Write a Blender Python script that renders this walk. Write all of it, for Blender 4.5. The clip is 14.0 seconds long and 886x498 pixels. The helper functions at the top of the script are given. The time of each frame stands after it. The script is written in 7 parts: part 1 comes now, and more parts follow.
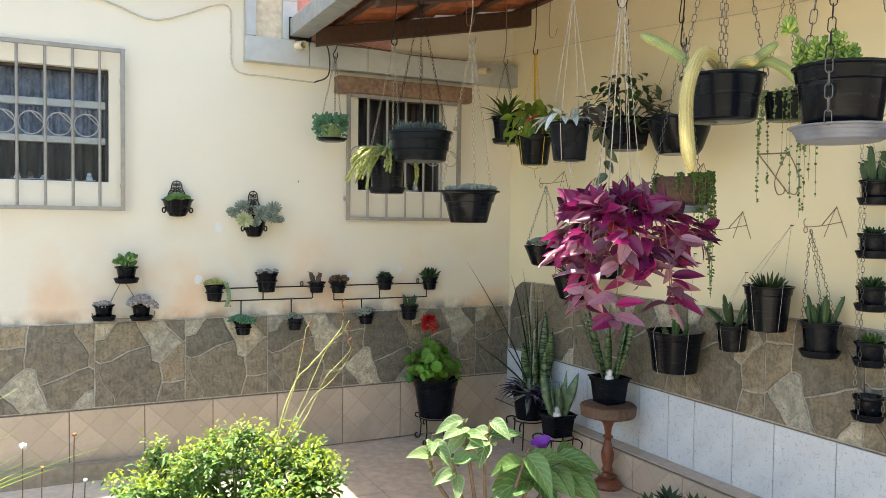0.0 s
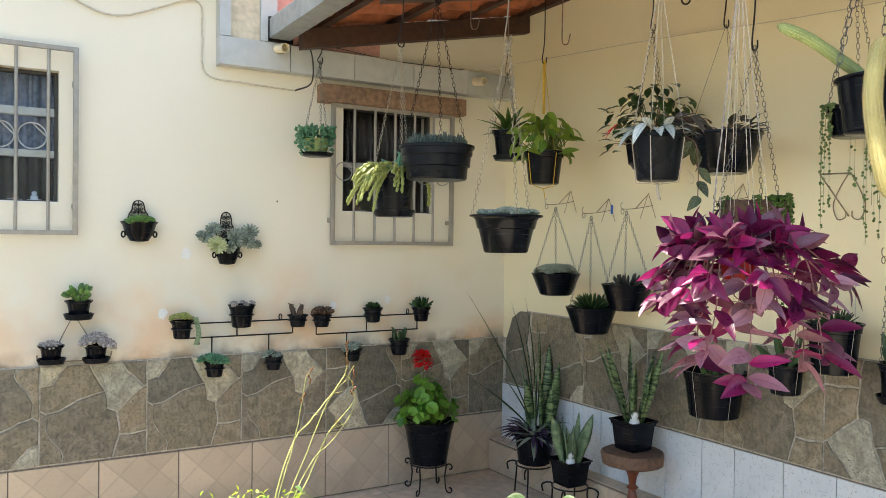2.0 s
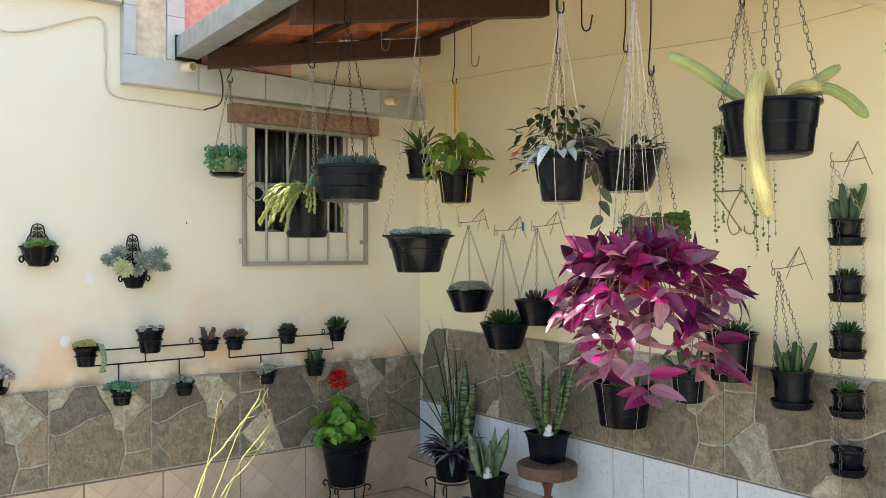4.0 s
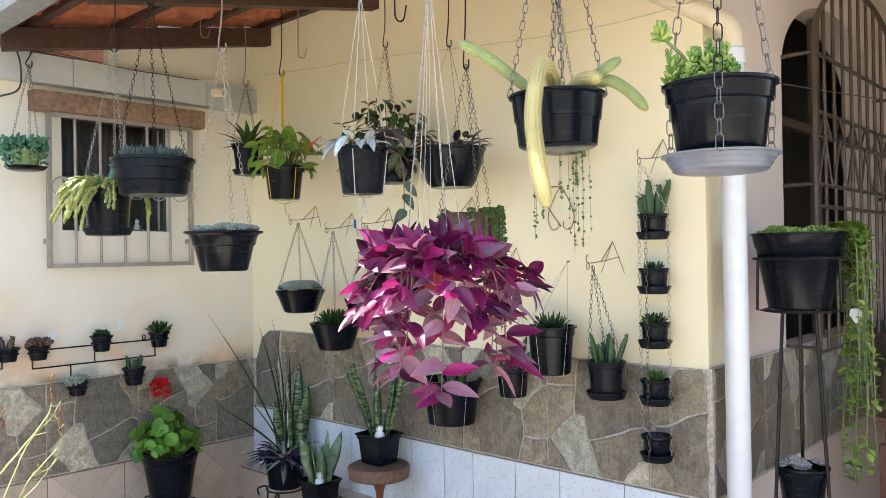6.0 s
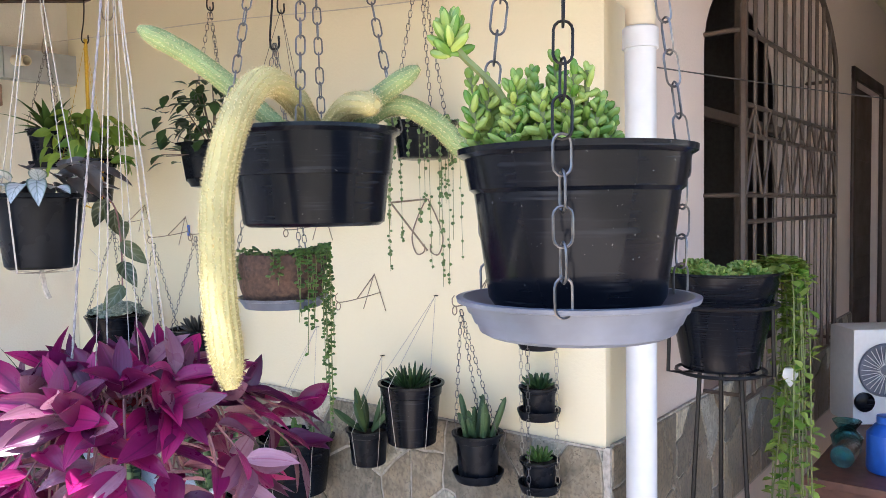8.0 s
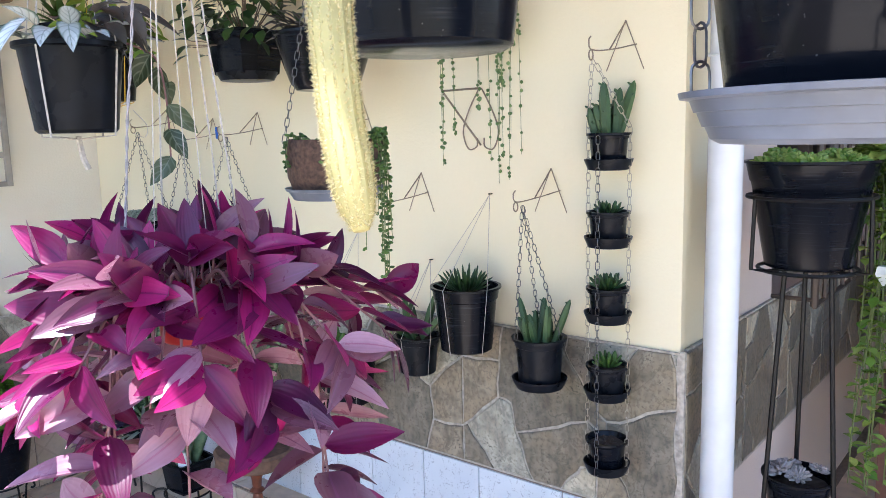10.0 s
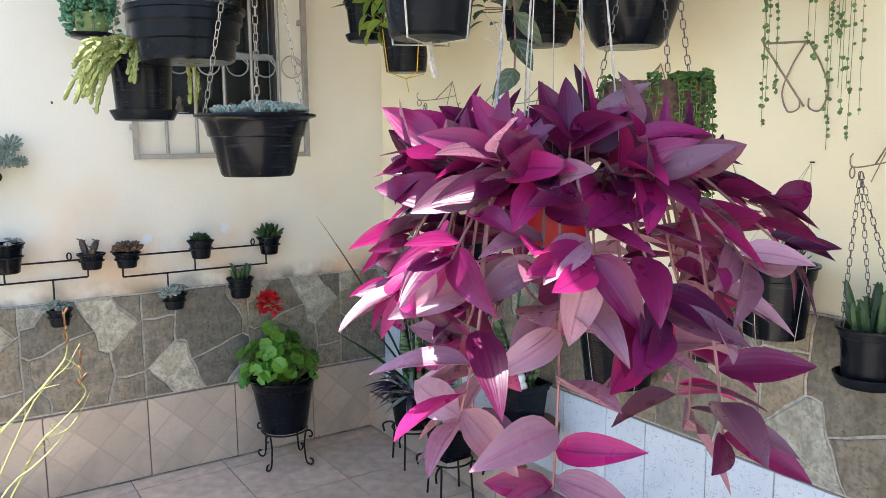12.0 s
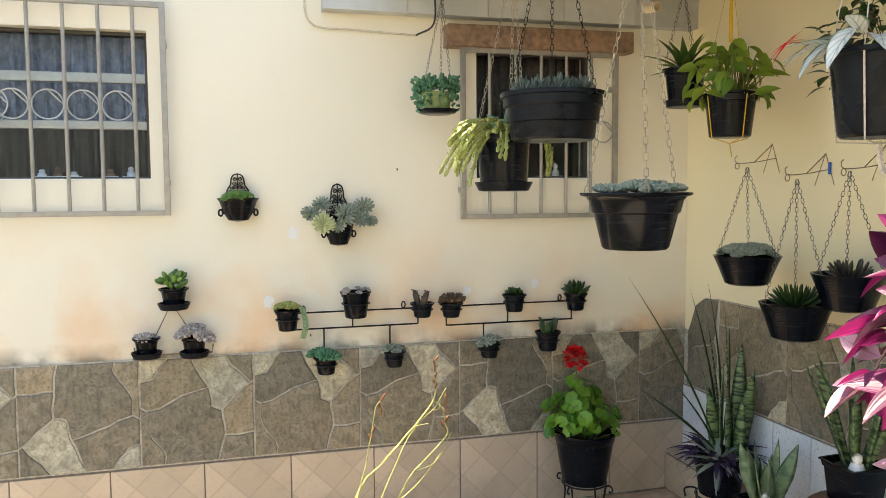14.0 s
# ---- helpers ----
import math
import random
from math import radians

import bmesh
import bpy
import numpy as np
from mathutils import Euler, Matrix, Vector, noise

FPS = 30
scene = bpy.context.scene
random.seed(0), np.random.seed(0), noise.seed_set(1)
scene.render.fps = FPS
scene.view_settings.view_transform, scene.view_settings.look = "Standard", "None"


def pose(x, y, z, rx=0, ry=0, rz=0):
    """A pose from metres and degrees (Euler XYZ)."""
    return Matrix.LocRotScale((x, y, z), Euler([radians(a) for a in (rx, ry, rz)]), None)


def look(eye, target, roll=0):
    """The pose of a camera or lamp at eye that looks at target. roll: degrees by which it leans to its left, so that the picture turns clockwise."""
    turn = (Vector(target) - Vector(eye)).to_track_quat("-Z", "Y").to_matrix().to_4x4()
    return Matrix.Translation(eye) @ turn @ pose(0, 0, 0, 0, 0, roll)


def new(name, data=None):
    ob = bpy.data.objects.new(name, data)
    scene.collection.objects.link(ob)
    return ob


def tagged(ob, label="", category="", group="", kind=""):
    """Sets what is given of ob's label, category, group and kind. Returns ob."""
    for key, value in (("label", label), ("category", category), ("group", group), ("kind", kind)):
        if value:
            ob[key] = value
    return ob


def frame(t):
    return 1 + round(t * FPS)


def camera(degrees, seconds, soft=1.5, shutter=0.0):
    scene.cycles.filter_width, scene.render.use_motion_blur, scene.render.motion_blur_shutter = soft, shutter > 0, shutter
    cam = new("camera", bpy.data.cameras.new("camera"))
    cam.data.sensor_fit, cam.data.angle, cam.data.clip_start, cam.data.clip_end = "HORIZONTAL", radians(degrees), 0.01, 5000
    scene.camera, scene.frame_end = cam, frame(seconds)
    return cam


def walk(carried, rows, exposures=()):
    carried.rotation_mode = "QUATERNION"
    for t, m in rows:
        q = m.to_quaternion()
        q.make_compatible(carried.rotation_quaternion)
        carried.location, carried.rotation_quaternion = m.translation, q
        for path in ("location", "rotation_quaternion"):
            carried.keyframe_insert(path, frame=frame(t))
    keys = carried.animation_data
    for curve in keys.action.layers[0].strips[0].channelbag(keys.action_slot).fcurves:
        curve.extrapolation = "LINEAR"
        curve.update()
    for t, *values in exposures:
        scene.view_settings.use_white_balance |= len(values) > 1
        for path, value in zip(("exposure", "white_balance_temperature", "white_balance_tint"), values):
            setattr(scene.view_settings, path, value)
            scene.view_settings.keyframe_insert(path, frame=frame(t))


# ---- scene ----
cam = camera(59.4, 14.0, soft=0.6)
PATH = [
    (0, (-2.735, -4.468, 1.359), (-1.846, -2.678, 1.288), 0.7),
    (0.5, (-2.718, -4.361, 1.348), (-1.807, -2.581, 1.288), 0.8),
    (1, (-2.764, -4.107, 1.382), (-1.81, -2.349, 1.336), 0.8),
    (1.5, (-2.794, -3.926, 1.39), (-1.796, -2.193, 1.359), 0.8),
    (2, (-2.792, -3.917, 1.396), (-1.769, -2.199, 1.371), 0.7),
    (2.5, (-2.806, -3.92, 1.393), (-1.743, -2.226, 1.375), 0.5),
    (5, (-2.773, -3.97, 1.416), (-1.457, -2.464, 1.45), -0.9),
    (5.5, (-2.745, -3.98, 1.408), (-1.357, -2.541, 1.437), -1.1),
    (6, (-2.619, -3.983, 1.394), (-1.157, -2.618, 1.409), -0.9),
    (6.5, (-2.344, -3.958, 1.457), (-0.83, -2.652, 1.452), -0.5),
    (7, (-2.13, -3.837, 1.565), (-0.587, -2.566, 1.524), 0.0),
    (9.5, (-1.834, -3.642, 1.641), (-0.229, -2.465, 1.447), -1.7),
    (10, (-1.847, -3.536, 1.535), (-0.31, -2.291, 1.241), -1.4),
    (10.5, (-1.852, -3.5, 1.428), (-0.449, -2.113, 1.099), -0.9),
    (11, (-1.857, -3.449, 1.382), (-0.555, -1.969, 1.044), -0.7),
    (11.5, (-1.857, -3.425, 1.372), (-0.655, -1.856, 1.061), -0.6),
    (12, (-1.886, -3.372, 1.419), (-0.797, -1.717, 1.146), -0.5),
    (12.5, (-1.94, -3.35, 1.466), (-0.99, -1.605, 1.237), -0.3),
    (13, (-2.02, -3.364, 1.476), (-1.241, -1.53, 1.298), -0.2),
    (13.5, (-2.115, -3.367, 1.478), (-1.488, -1.473, 1.328), -0.2),
    (14, (-2.174, -3.374, 1.479), (-1.653, -1.449, 1.334), -0.4),
]
walk(cam, [(t, look(eye, target, roll)) for t, eye, target, roll in PATH],
     [(0.0, 1.65, 6850, 4), (5.0, 1.8, 6750, 3), (6.5, 2.18, 5850, 12), (7.0, 2.17, 5780, 13), (9.5, 2.27, 5700, 19), (10.0, 2.17, 5650, 13), (11.0, 2.12, 5900, 10), (12.5, 2.06, 6250, 8), (14.0, 1.8, 7500, 6)])

# ---- world and light ----
world = bpy.data.worlds.new("sky")
scene.world = world
world.use_nodes = True
sky = world.node_tree.nodes.new("ShaderNodeTexSky")
sky.sky_type, sky.sun_disc = "NISHITA", False
sky.sun_elevation, sky.sun_rotation = radians(83), radians(-25)
sky.air_density, sky.dust_density = 1.0, 1.5
background = world.node_tree.nodes["Background"]
background.inputs["Strength"].default_value = 0.15
world.node_tree.links.new(sky.outputs[0], background.inputs["Color"])
sun = new("sun", bpy.data.lights.new("sun", "SUN"))
sun.data.energy, sun.data.angle, sun.data.color = 4.5, radians(0.5), (1.0, 0.95, 0.87)
sun.matrix_world = look((-0.05 * 10, 0.11 * 10, 10), (0, 0, 0))


# ---- materials ----
def nodes_of(name):
    m = bpy.data.materials.new(name)
    m.use_nodes = True
    return m, m.node_tree.nodes, m.node_tree.links, m.node_tree.nodes["Principled BSDF"]


def noise_node(n, l, scale, detail=4, coord="Object"):
    tc = n.new("ShaderNodeTexCoord")
    t = n.new("ShaderNodeTexNoise")
    t.inputs["Scale"].default_value, t.inputs["Detail"].default_value = scale, detail
    l.new(tc.outputs[coord], t.inputs["Vector"])
    return t.outputs["Fac"]


def ramp(n, l, fac, lo, hi, a=0.3, b=0.7):
    r = n.new("ShaderNodeValToRGB")
    r.color_ramp.elements[0].position, r.color_ramp.elements[1].position = a, b
    r.color_ramp.elements[0].color, r.color_ramp.elements[1].color = (*lo, 1), (*hi, 1)
    l.new(fac, r.inputs["Fac"])
    return r.outputs["Color"]


def mixed(n, l, fac, a, b, mode="MIX"):
    m = n.new("ShaderNodeMix")
    m.data_type, m.blend_type = "RGBA", mode
    for sock, v in ((m.inputs[0], fac), (m.inputs[6], a), (m.inputs[7], b)):
        if isinstance(v, (int, float)):
            sock.default_value = v
        elif isinstance(v, tuple):
            sock.default_value = (*v, 1)
        else:
            l.new(v, sock)
    return m.outputs[2]


def calc(n, l, op, a, b=0.0):
    m = n.new("ShaderNodeMath")
    m.operation = op
    for sock, v in zip(m.inputs, (a, b)):
        if isinstance(v, (int, float)):
            sock.default_value = v
        else:
            l.new(v, sock)
    return m.outputs[0]


def bumped(n, l, bsdf, fac, strength, distance=0.002):
    b = n.new("ShaderNodeBump")
    b.inputs["Strength"].default_value, b.inputs["Distance"].default_value = strength, distance
    l.new(fac, b.inputs["Height"])
    l.new(b.outputs[0], bsdf.inputs["Normal"])


def tone(c, k):
    return tuple(min(1, v * k) for v in c)


def surface(name, col, rough=0.6, metal=0.0, grain=40, patch=4, var=0.25, bump=0.3, each=0.0, spec=0.5):
    """A two-scale surface: fine grain and broad patches over one base colour; each: spread between objects."""
    m, n, l, p = nodes_of(name)
    fine, broad = noise_node(n, l, grain), noise_node(n, l, patch, 5)
    c = ramp(n, l, fine, tone(col, 1 - var), tone(col, 1 + var * 0.6))
    c = mixed(n, l, calc(n, l, "MULTIPLY", broad, 0.5), c, ramp(n, l, broad, tone(col, 1 - var * 1.2), tone(col, 1 + var)))
    if each:
        info = n.new("ShaderNodeObjectInfo")
        c = mixed(n, l, 1.0, c, ramp(n, l, info.outputs["Random"], (1 - each,) * 3, (1, 1 - each * 0.1, 1 - each * 0.2), 0, 1), "MULTIPLY")
    l.new(c, p.inputs["Base Color"])
    l.new(ramp(n, l, broad, (rough * 0.8,) * 3, (min(1, rough * 1.2),) * 3), p.inputs["Roughness"])
    p.inputs["Metallic"].default_value = metal
    p.inputs["Specular IOR Level"].default_value = spec
    if bump:
        bumped(n, l, p, fine, bump)
    return m


def foliage(name, dark, light, rough=0.45, through_light=0.25, veins=60):
    """Leaves that differ one by one, with some light let through."""
    m, n, l, p = nodes_of(name)
    geo = n.new("ShaderNodeNewGeometry")
    info = n.new("ShaderNodeObjectInfo")
    each = calc(n, l, "FRACT", calc(n, l, "ADD", geo.outputs["Random Per Island"], info.outputs["Random"]))
    c = ramp(n, l, each, dark, light, 0, 1)
    c = mixed(n, l, calc(n, l, "MULTIPLY", noise_node(n, l, veins), 0.55), c, tone(dark, 0.8))
    l.new(c, p.inputs["Base Color"])
    p.inputs["Roughness"].default_value = rough
    bumped(n, l, p, noise_node(n, l, veins * 3), 0.25)
    if through_light:
        t = n.new("ShaderNodeBsdfTranslucent")
        l.new(c, t.inputs["Color"])
        mix = n.new("ShaderNodeMixShader")
        mix.inputs[0].default_value = through_light
        l.new(p.outputs[0], mix.inputs[1])
        l.new(t.outputs[0], mix.inputs[2])
        l.new(mix.outputs[0], n["Material Output"].inputs["Surface"])
    return m


def veined(name, dark, light, vein, rough=0.4, through_light=0.25, side_veins=0.0, lengthwise=0.0, edge=None):
    """Leaves with a midrib, side veins or lengthwise stripes laid along the leaf, and a margin of another tone."""
    m, n, l, p = nodes_of(name)
    geo = n.new("ShaderNodeNewGeometry")
    info = n.new("ShaderNodeObjectInfo")
    each = calc(n, l, "FRACT", calc(n, l, "ADD", geo.outputs["Random Per Island"], info.outputs["Random"]))
    tc = n.new("ShaderNodeUVMap")
    tc.uv_map = "leaf"
    sep = n.new("ShaderNodeSeparateXYZ")
    l.new(tc.outputs[0], sep.inputs[0])
    off = calc(n, l, "ABSOLUTE", calc(n, l, "SUBTRACT", sep.outputs["X"], 0.5))
    c = ramp(n, l, each, dark, light, 0, 1)
    cloud = noise_node(n, l, 55, 5)
    c = mixed(n, l, calc(n, l, "MULTIPLY", cloud, 0.55), c, tone(dark, 0.75))
    height = calc(n, l, "MULTIPLY", cloud, 0.4)
    if lengthwise:
        s = calc(n, l, "SINE", calc(n, l, "MULTIPLY", off, lengthwise * 6.283))
        c = mixed(n, l, calc(n, l, "MULTIPLY", calc(n, l, "MAXIMUM", s, 0.0), 0.13), c, vein)
        height = calc(n, l, "ADD", height, calc(n, l, "MULTIPLY", s, 0.12))
    if side_veins:
        v = calc(n, l, "SUBTRACT", calc(n, l, "MULTIPLY", sep.outputs["Y"], side_veins), calc(n, l, "MULTIPLY", off, side_veins * 0.7))
        s = calc(n, l, "SINE", calc(n, l, "ADD", calc(n, l, "MULTIPLY", v, 6.283), calc(n, l, "MULTIPLY", cloud, 3.0)))
        c = mixed(n, l, ramp(n, l, s, (0,) * 3, (0.5,) * 3, 0.45, 0.95), c, vein)
        height = calc(n, l, "ADD", height, calc(n, l, "MULTIPLY", s, 0.3))
    rib = calc(n, l, "LESS_THAN", off, 0.028)
    c = mixed(n, l, calc(n, l, "MULTIPLY", rib, 0.7), c, vein)
    if edge:
        c = mixed(n, l, ramp(n, l, calc(n, l, "ADD", off, calc(n, l, "MULTIPLY", cloud, 0.12)), (0,) * 3, (1,) * 3, 0.42, 0.52), c, edge)
    l.new(c, p.inputs["Base Color"])
    l.new(ramp(n, l, cloud, (rough * 0.75,) * 3, (rough * 1.35,) * 3), p.inputs["Roughness"])
    bumped(n, l, p, height, 0.35, 0.0015)
    t = n.new("ShaderNodeBsdfTranslucent")
    l.new(c, t.inputs["Color"])
    mix = n.new("ShaderNodeMixShader")
    mix.inputs[0].default_value = through_light
    l.new(p.outputs[0], mix.inputs[1])
    l.new(t.outputs[0], mix.inputs[2])
    l.new(mix.outputs[0], n["Material Output"].inputs["Surface"])
    return m


def stone_glaze(name, col, warm, rough=0.42):
    """Stone-look glaze: mottled greys with ochre blotches, fine pits and thin cracks, no two stones alike."""
    m, n, l, p = nodes_of(name)
    tc = n.new("ShaderNodeTexCoord")
    info = n.new("ShaderNodeObjectInfo")
    shift = n.new("ShaderNodeVectorMath")
    shift.operation = "ADD"
    l.new(tc.outputs["Object"], shift.inputs[0])
    l.new(calc(n, l, "MULTIPLY", info.outputs["Random"], 53.0), shift.inputs[1])
    def cloudy(scale, detail, twist=0.0):
        t = n.new("ShaderNodeTexNoise")
        t.inputs["Scale"].default_value, t.inputs["Detail"].default_value, t.inputs["Distortion"].default_value = scale, detail, twist
        l.new(shift.outputs[0], t.inputs["Vector"])
        return t.outputs["Fac"]
    broad, mid, fine = cloudy(7, 6, 1.5), cloudy(22, 8, 0.8), cloudy(90, 6)
    c = ramp(n, l, mid, tone(col, 0.6), tone(col, 1.36), 0.34, 0.66)
    c = mixed(n, l, ramp(n, l, broad, (0,) * 3, (0.85,) * 3, 0.5, 0.68), c, mixed(n, l, fine, tone(warm, 0.7), tone(warm, 1.25)))
    c = mixed(n, l, ramp(n, l, fine, (0.6,) * 3, (0,) * 3, 0.35, 0.48), c, tone(col, 0.45))
    spots = calc(n, l, "MULTIPLY", ramp(n, l, cloudy(130, 3), (0,) * 3, (1,) * 3, 0.6, 0.66), ramp(n, l, cloudy(11, 3), (0,) * 3, (1,) * 3, 0.5, 0.62))
    c = mixed(n, l, calc(n, l, "MULTIPLY", spots, 0.8), c, (0.05, 0.045, 0.035))
    streak = n.new("ShaderNodeTexWave")
    streak.inputs["Scale"].default_value, streak.inputs["Distortion"].default_value, streak.inputs["Detail"].default_value = 14, 9, 4
    l.new(shift.outputs[0], streak.inputs["Vector"])
    c = mixed(n, l, calc(n, l, "MULTIPLY", streak.outputs["Fac"], 0.22), c, tone(warm, 1.3))
    crack = ramp(n, l, calc(n, l, "ABSOLUTE", calc(n, l, "SUBTRACT", cloudy(5, 7, 2.2), 0.5)), (0.6,) * 3, (0,) * 3, 0.0, 0.018)
    c = mixed(n, l, crack, c, tone(col, 0.5))
    c = mixed(n, l, 1.0, c, ramp(n, l, info.outputs["Random"], (0.74, 0.76, 0.78), (1.2, 1.14, 1.04), 0, 1), "MULTIPLY")
    l.new(c, p.inputs["Base Color"])
    l.new(ramp(n, l, mid, (rough * 0.7,) * 3, (rough * 1.4,) * 3), p.inputs["Roughness"])
    bumped(n, l, p, calc(n, l, "ADD", mid, calc(n, l, "MULTIPLY", fine, 0.35)), 0.35, 0.003)
    return m


def plaster(name, col, stain, low):
    """Painted wall: roller grain, faint patches, rusty damp marks and grime just above the tiles (low: their top)."""
    m, n, l, p = nodes_of(name)
    fine, broad = noise_node(n, l, 120), noise_node(n, l, 1.6, 6)
    c = mixed(n, l, broad, tone(col, 0.93), tone(col, 1.04))
    c = mixed(n, l, calc(n, l, "MULTIPLY", fine, 0.12), c, tone(col, 0.8))
    tc = n.new("ShaderNodeTexCoord")
    sep = n.new("ShaderNodeSeparateXYZ")
    l.new(tc.outputs["Object"], sep.inputs[0])
    height = calc(n, l, "SUBTRACT", sep.outputs["Z"], low)
    band = n.new("ShaderNodeMapRange")
    band.inputs[1].default_value, band.inputs[2].default_value, band.inputs[3].default_value, band.inputs[4].default_value = 0.0, 0.085, 1, 0
    l.new(height, band.inputs[0])
    dirt = calc(n, l, "MULTIPLY", band.outputs[0], ramp(n, l, noise_node(n, l, 9, 8), (0,) * 3, (1,) * 3, 0.38, 0.62))
    c = mixed(n, l, calc(n, l, "MULTIPLY", dirt, 0.95), c, (0.15, 0.125, 0.09))
    rust = n.new("ShaderNodeMapRange")
    rust.inputs[1].default_value, rust.inputs[2].default_value, rust.inputs[3].default_value, rust.inputs[4].default_value = 0.05, 0.6, 1, 0
    l.new(height, rust.inputs[0])
    mask = calc(n, l, "MULTIPLY", rust.outputs[0], ramp(n, l, noise_node(n, l, 2.6, 4), (0,) * 3, (1,) * 3, 0.46, 0.68))
    c = mixed(n, l, calc(n, l, "MULTIPLY", mask, stain), c, (0.72, 0.42, 0.2))
    l.new(c, p.inputs["Base Color"])
    p.inputs["Roughness"].default_value = 0.75
    bumped(n, l, p, calc(n, l, "ADD", fine, broad), 0.35, 0.003)
    return m


def scuffed(name):
    """Black pot plastic with faint level scuffs and specks of dust."""
    m, n, l, p = nodes_of(name)
    tc = n.new("ShaderNodeTexCoord")
    mp = n.new("ShaderNodeMapping")
    mp.inputs["Scale"].default_value = (9, 9, 260)
    l.new(tc.outputs["Object"], mp.inputs[0])
    t = n.new("ShaderNodeTexNoise")
    t.inputs["Scale"].default_value, t.inputs["Detail"].default_value = 1.0, 5
    l.new(mp.outputs[0], t.inputs["Vector"])
    scuff = calc(n, l, "MULTIPLY", ramp(n, l, t.outputs["Fac"], (0,) * 3, (1,) * 3, 0.54, 0.68), ramp(n, l, noise_node(n, l, 14), (0,) * 3, (1,) * 3, 0.42, 0.62))
    specks = ramp(n, l, noise_node(n, l, 260, 2), (0,) * 3, (0.4,) * 3, 0.72, 0.78)
    c = mixed(n, l, calc(n, l, "MULTIPLY", scuff, 0.3), (0.0035, 0.0045, 0.0075), (0.06, 0.066, 0.078))
    c = mixed(n, l, specks, c, (0.25, 0.25, 0.24))
    l.new(c, p.inputs["Base Color"])
    l.new(ramp(n, l, noise_node(n, l, 10, 5), (0.13,) * 3, (0.28,) * 3), p.inputs["Roughness"])
    p.inputs["Specular IOR Level"].default_value = 0.17
    bumped(n, l, p, calc(n, l, "ADD", t.outputs["Fac"], scuff), 0.06)
    return m


def diamond_tile(name, col):
    """Glazed tile printed with lozenges of several beige tones."""
    m, n, l, p = nodes_of(name)
    tc = n.new("ShaderNodeTexCoord")
    sep = n.new("ShaderNodeSeparateXYZ")
    l.new(tc.outputs["Object"], sep.inputs[0])
    a = calc(n, l, "ADD", sep.outputs["X"], sep.outputs["Z"])
    b = calc(n, l, "SUBTRACT", sep.outputs["X"], sep.outputs["Z"])
    sums = []
    lines = None
    for v in (a, b):
        k = calc(n, l, "MULTIPLY", v, 5.6)
        f = calc(n, l, "FRACT", calc(n, l, "ADD", k, 10.5))
        d = calc(n, l, "LESS_THAN", calc(n, l, "ABSOLUTE", calc(n, l, "SUBTRACT", f, 0.5)), 0.035)
        lines = d if lines is None else calc(n, l, "MAXIMUM", lines, d)
        sums.append(calc(n, l, "FLOOR", calc(n, l, "ADD", k, 10.0)))
    cell = n.new("ShaderNodeTexWhiteNoise")
    cell.noise_dimensions = "2D"
    comb = n.new("ShaderNodeCombineXYZ")
    l.new(sums[0], comb.inputs[0])
    l.new(sums[1], comb.inputs[1])
    l.new(comb.outputs[0], cell.inputs["Vector"])
    c = ramp(n, l, cell.outputs["Value"], tone(col, 0.82), tone(col, 1.12), 0, 1)
    cloud = noise_node(n, l, 14, 6)
    c = mixed(n, l, calc(n, l, "MULTIPLY", cloud, 0.5), c, tone(col, 0.8))
    c = mixed(n, l, calc(n, l, "MULTIPLY", ramp(n, l, noise_node(n, l, 6, 8), (0,) * 3, (1,) * 3, 0.5, 0.64), 0.45), c, tone(col, 0.66))
    c = mixed(n, l, calc(n, l, "MULTIPLY", ramp(n, l, noise_node(n, l, 70, 3), (0,) * 3, (1,) * 3, 0.5, 0.75), 0.25), c, tone(col, 0.7))
    c = mixed(n, l, calc(n, l, "MULTIPLY", lines, 0.35), c, tone(col, 0.62))
    info = n.new("ShaderNodeObjectInfo")
    c = mixed(n, l, 1.0, c, ramp(n, l, info.outputs["Random"], (0.88,) * 3, (1, 1, 1), 0, 1), "MULTIPLY")
    l.new(c, p.inputs["Base Color"])
    p.inputs["Roughness"].default_value = 0.32
    bumped(n, l, p, cloud, 0.12)
    return m


def speckled(name):
    """White glazed tile with grey specks."""
    m, n, l, p = nodes_of(name)
    tc = n.new("ShaderNodeTexCoord")
    v = n.new("ShaderNodeTexVoronoi")
    v.inputs["Scale"].default_value = 165
    l.new(tc.outputs["Object"], v.inputs["Vector"])
    spots = calc(n, l, "MULTIPLY", calc(n, l, "LESS_THAN", v.outputs["Distance"], 0.36), ramp(n, l, noise_node(n, l, 45), (0,) * 3, (1,) * 3, 0.5, 0.58))
    c = mixed(n, l, calc(n, l, "MULTIPLY", spots, 0.65), ramp(n, l, noise_node(n, l, 6), (0.64, 0.69, 0.73), (0.76, 0.8, 0.83)), (0.3, 0.32, 0.35))
    l.new(c, p.inputs["Base Color"])
    p.inputs["Roughness"].default_value = 0.25
    return m


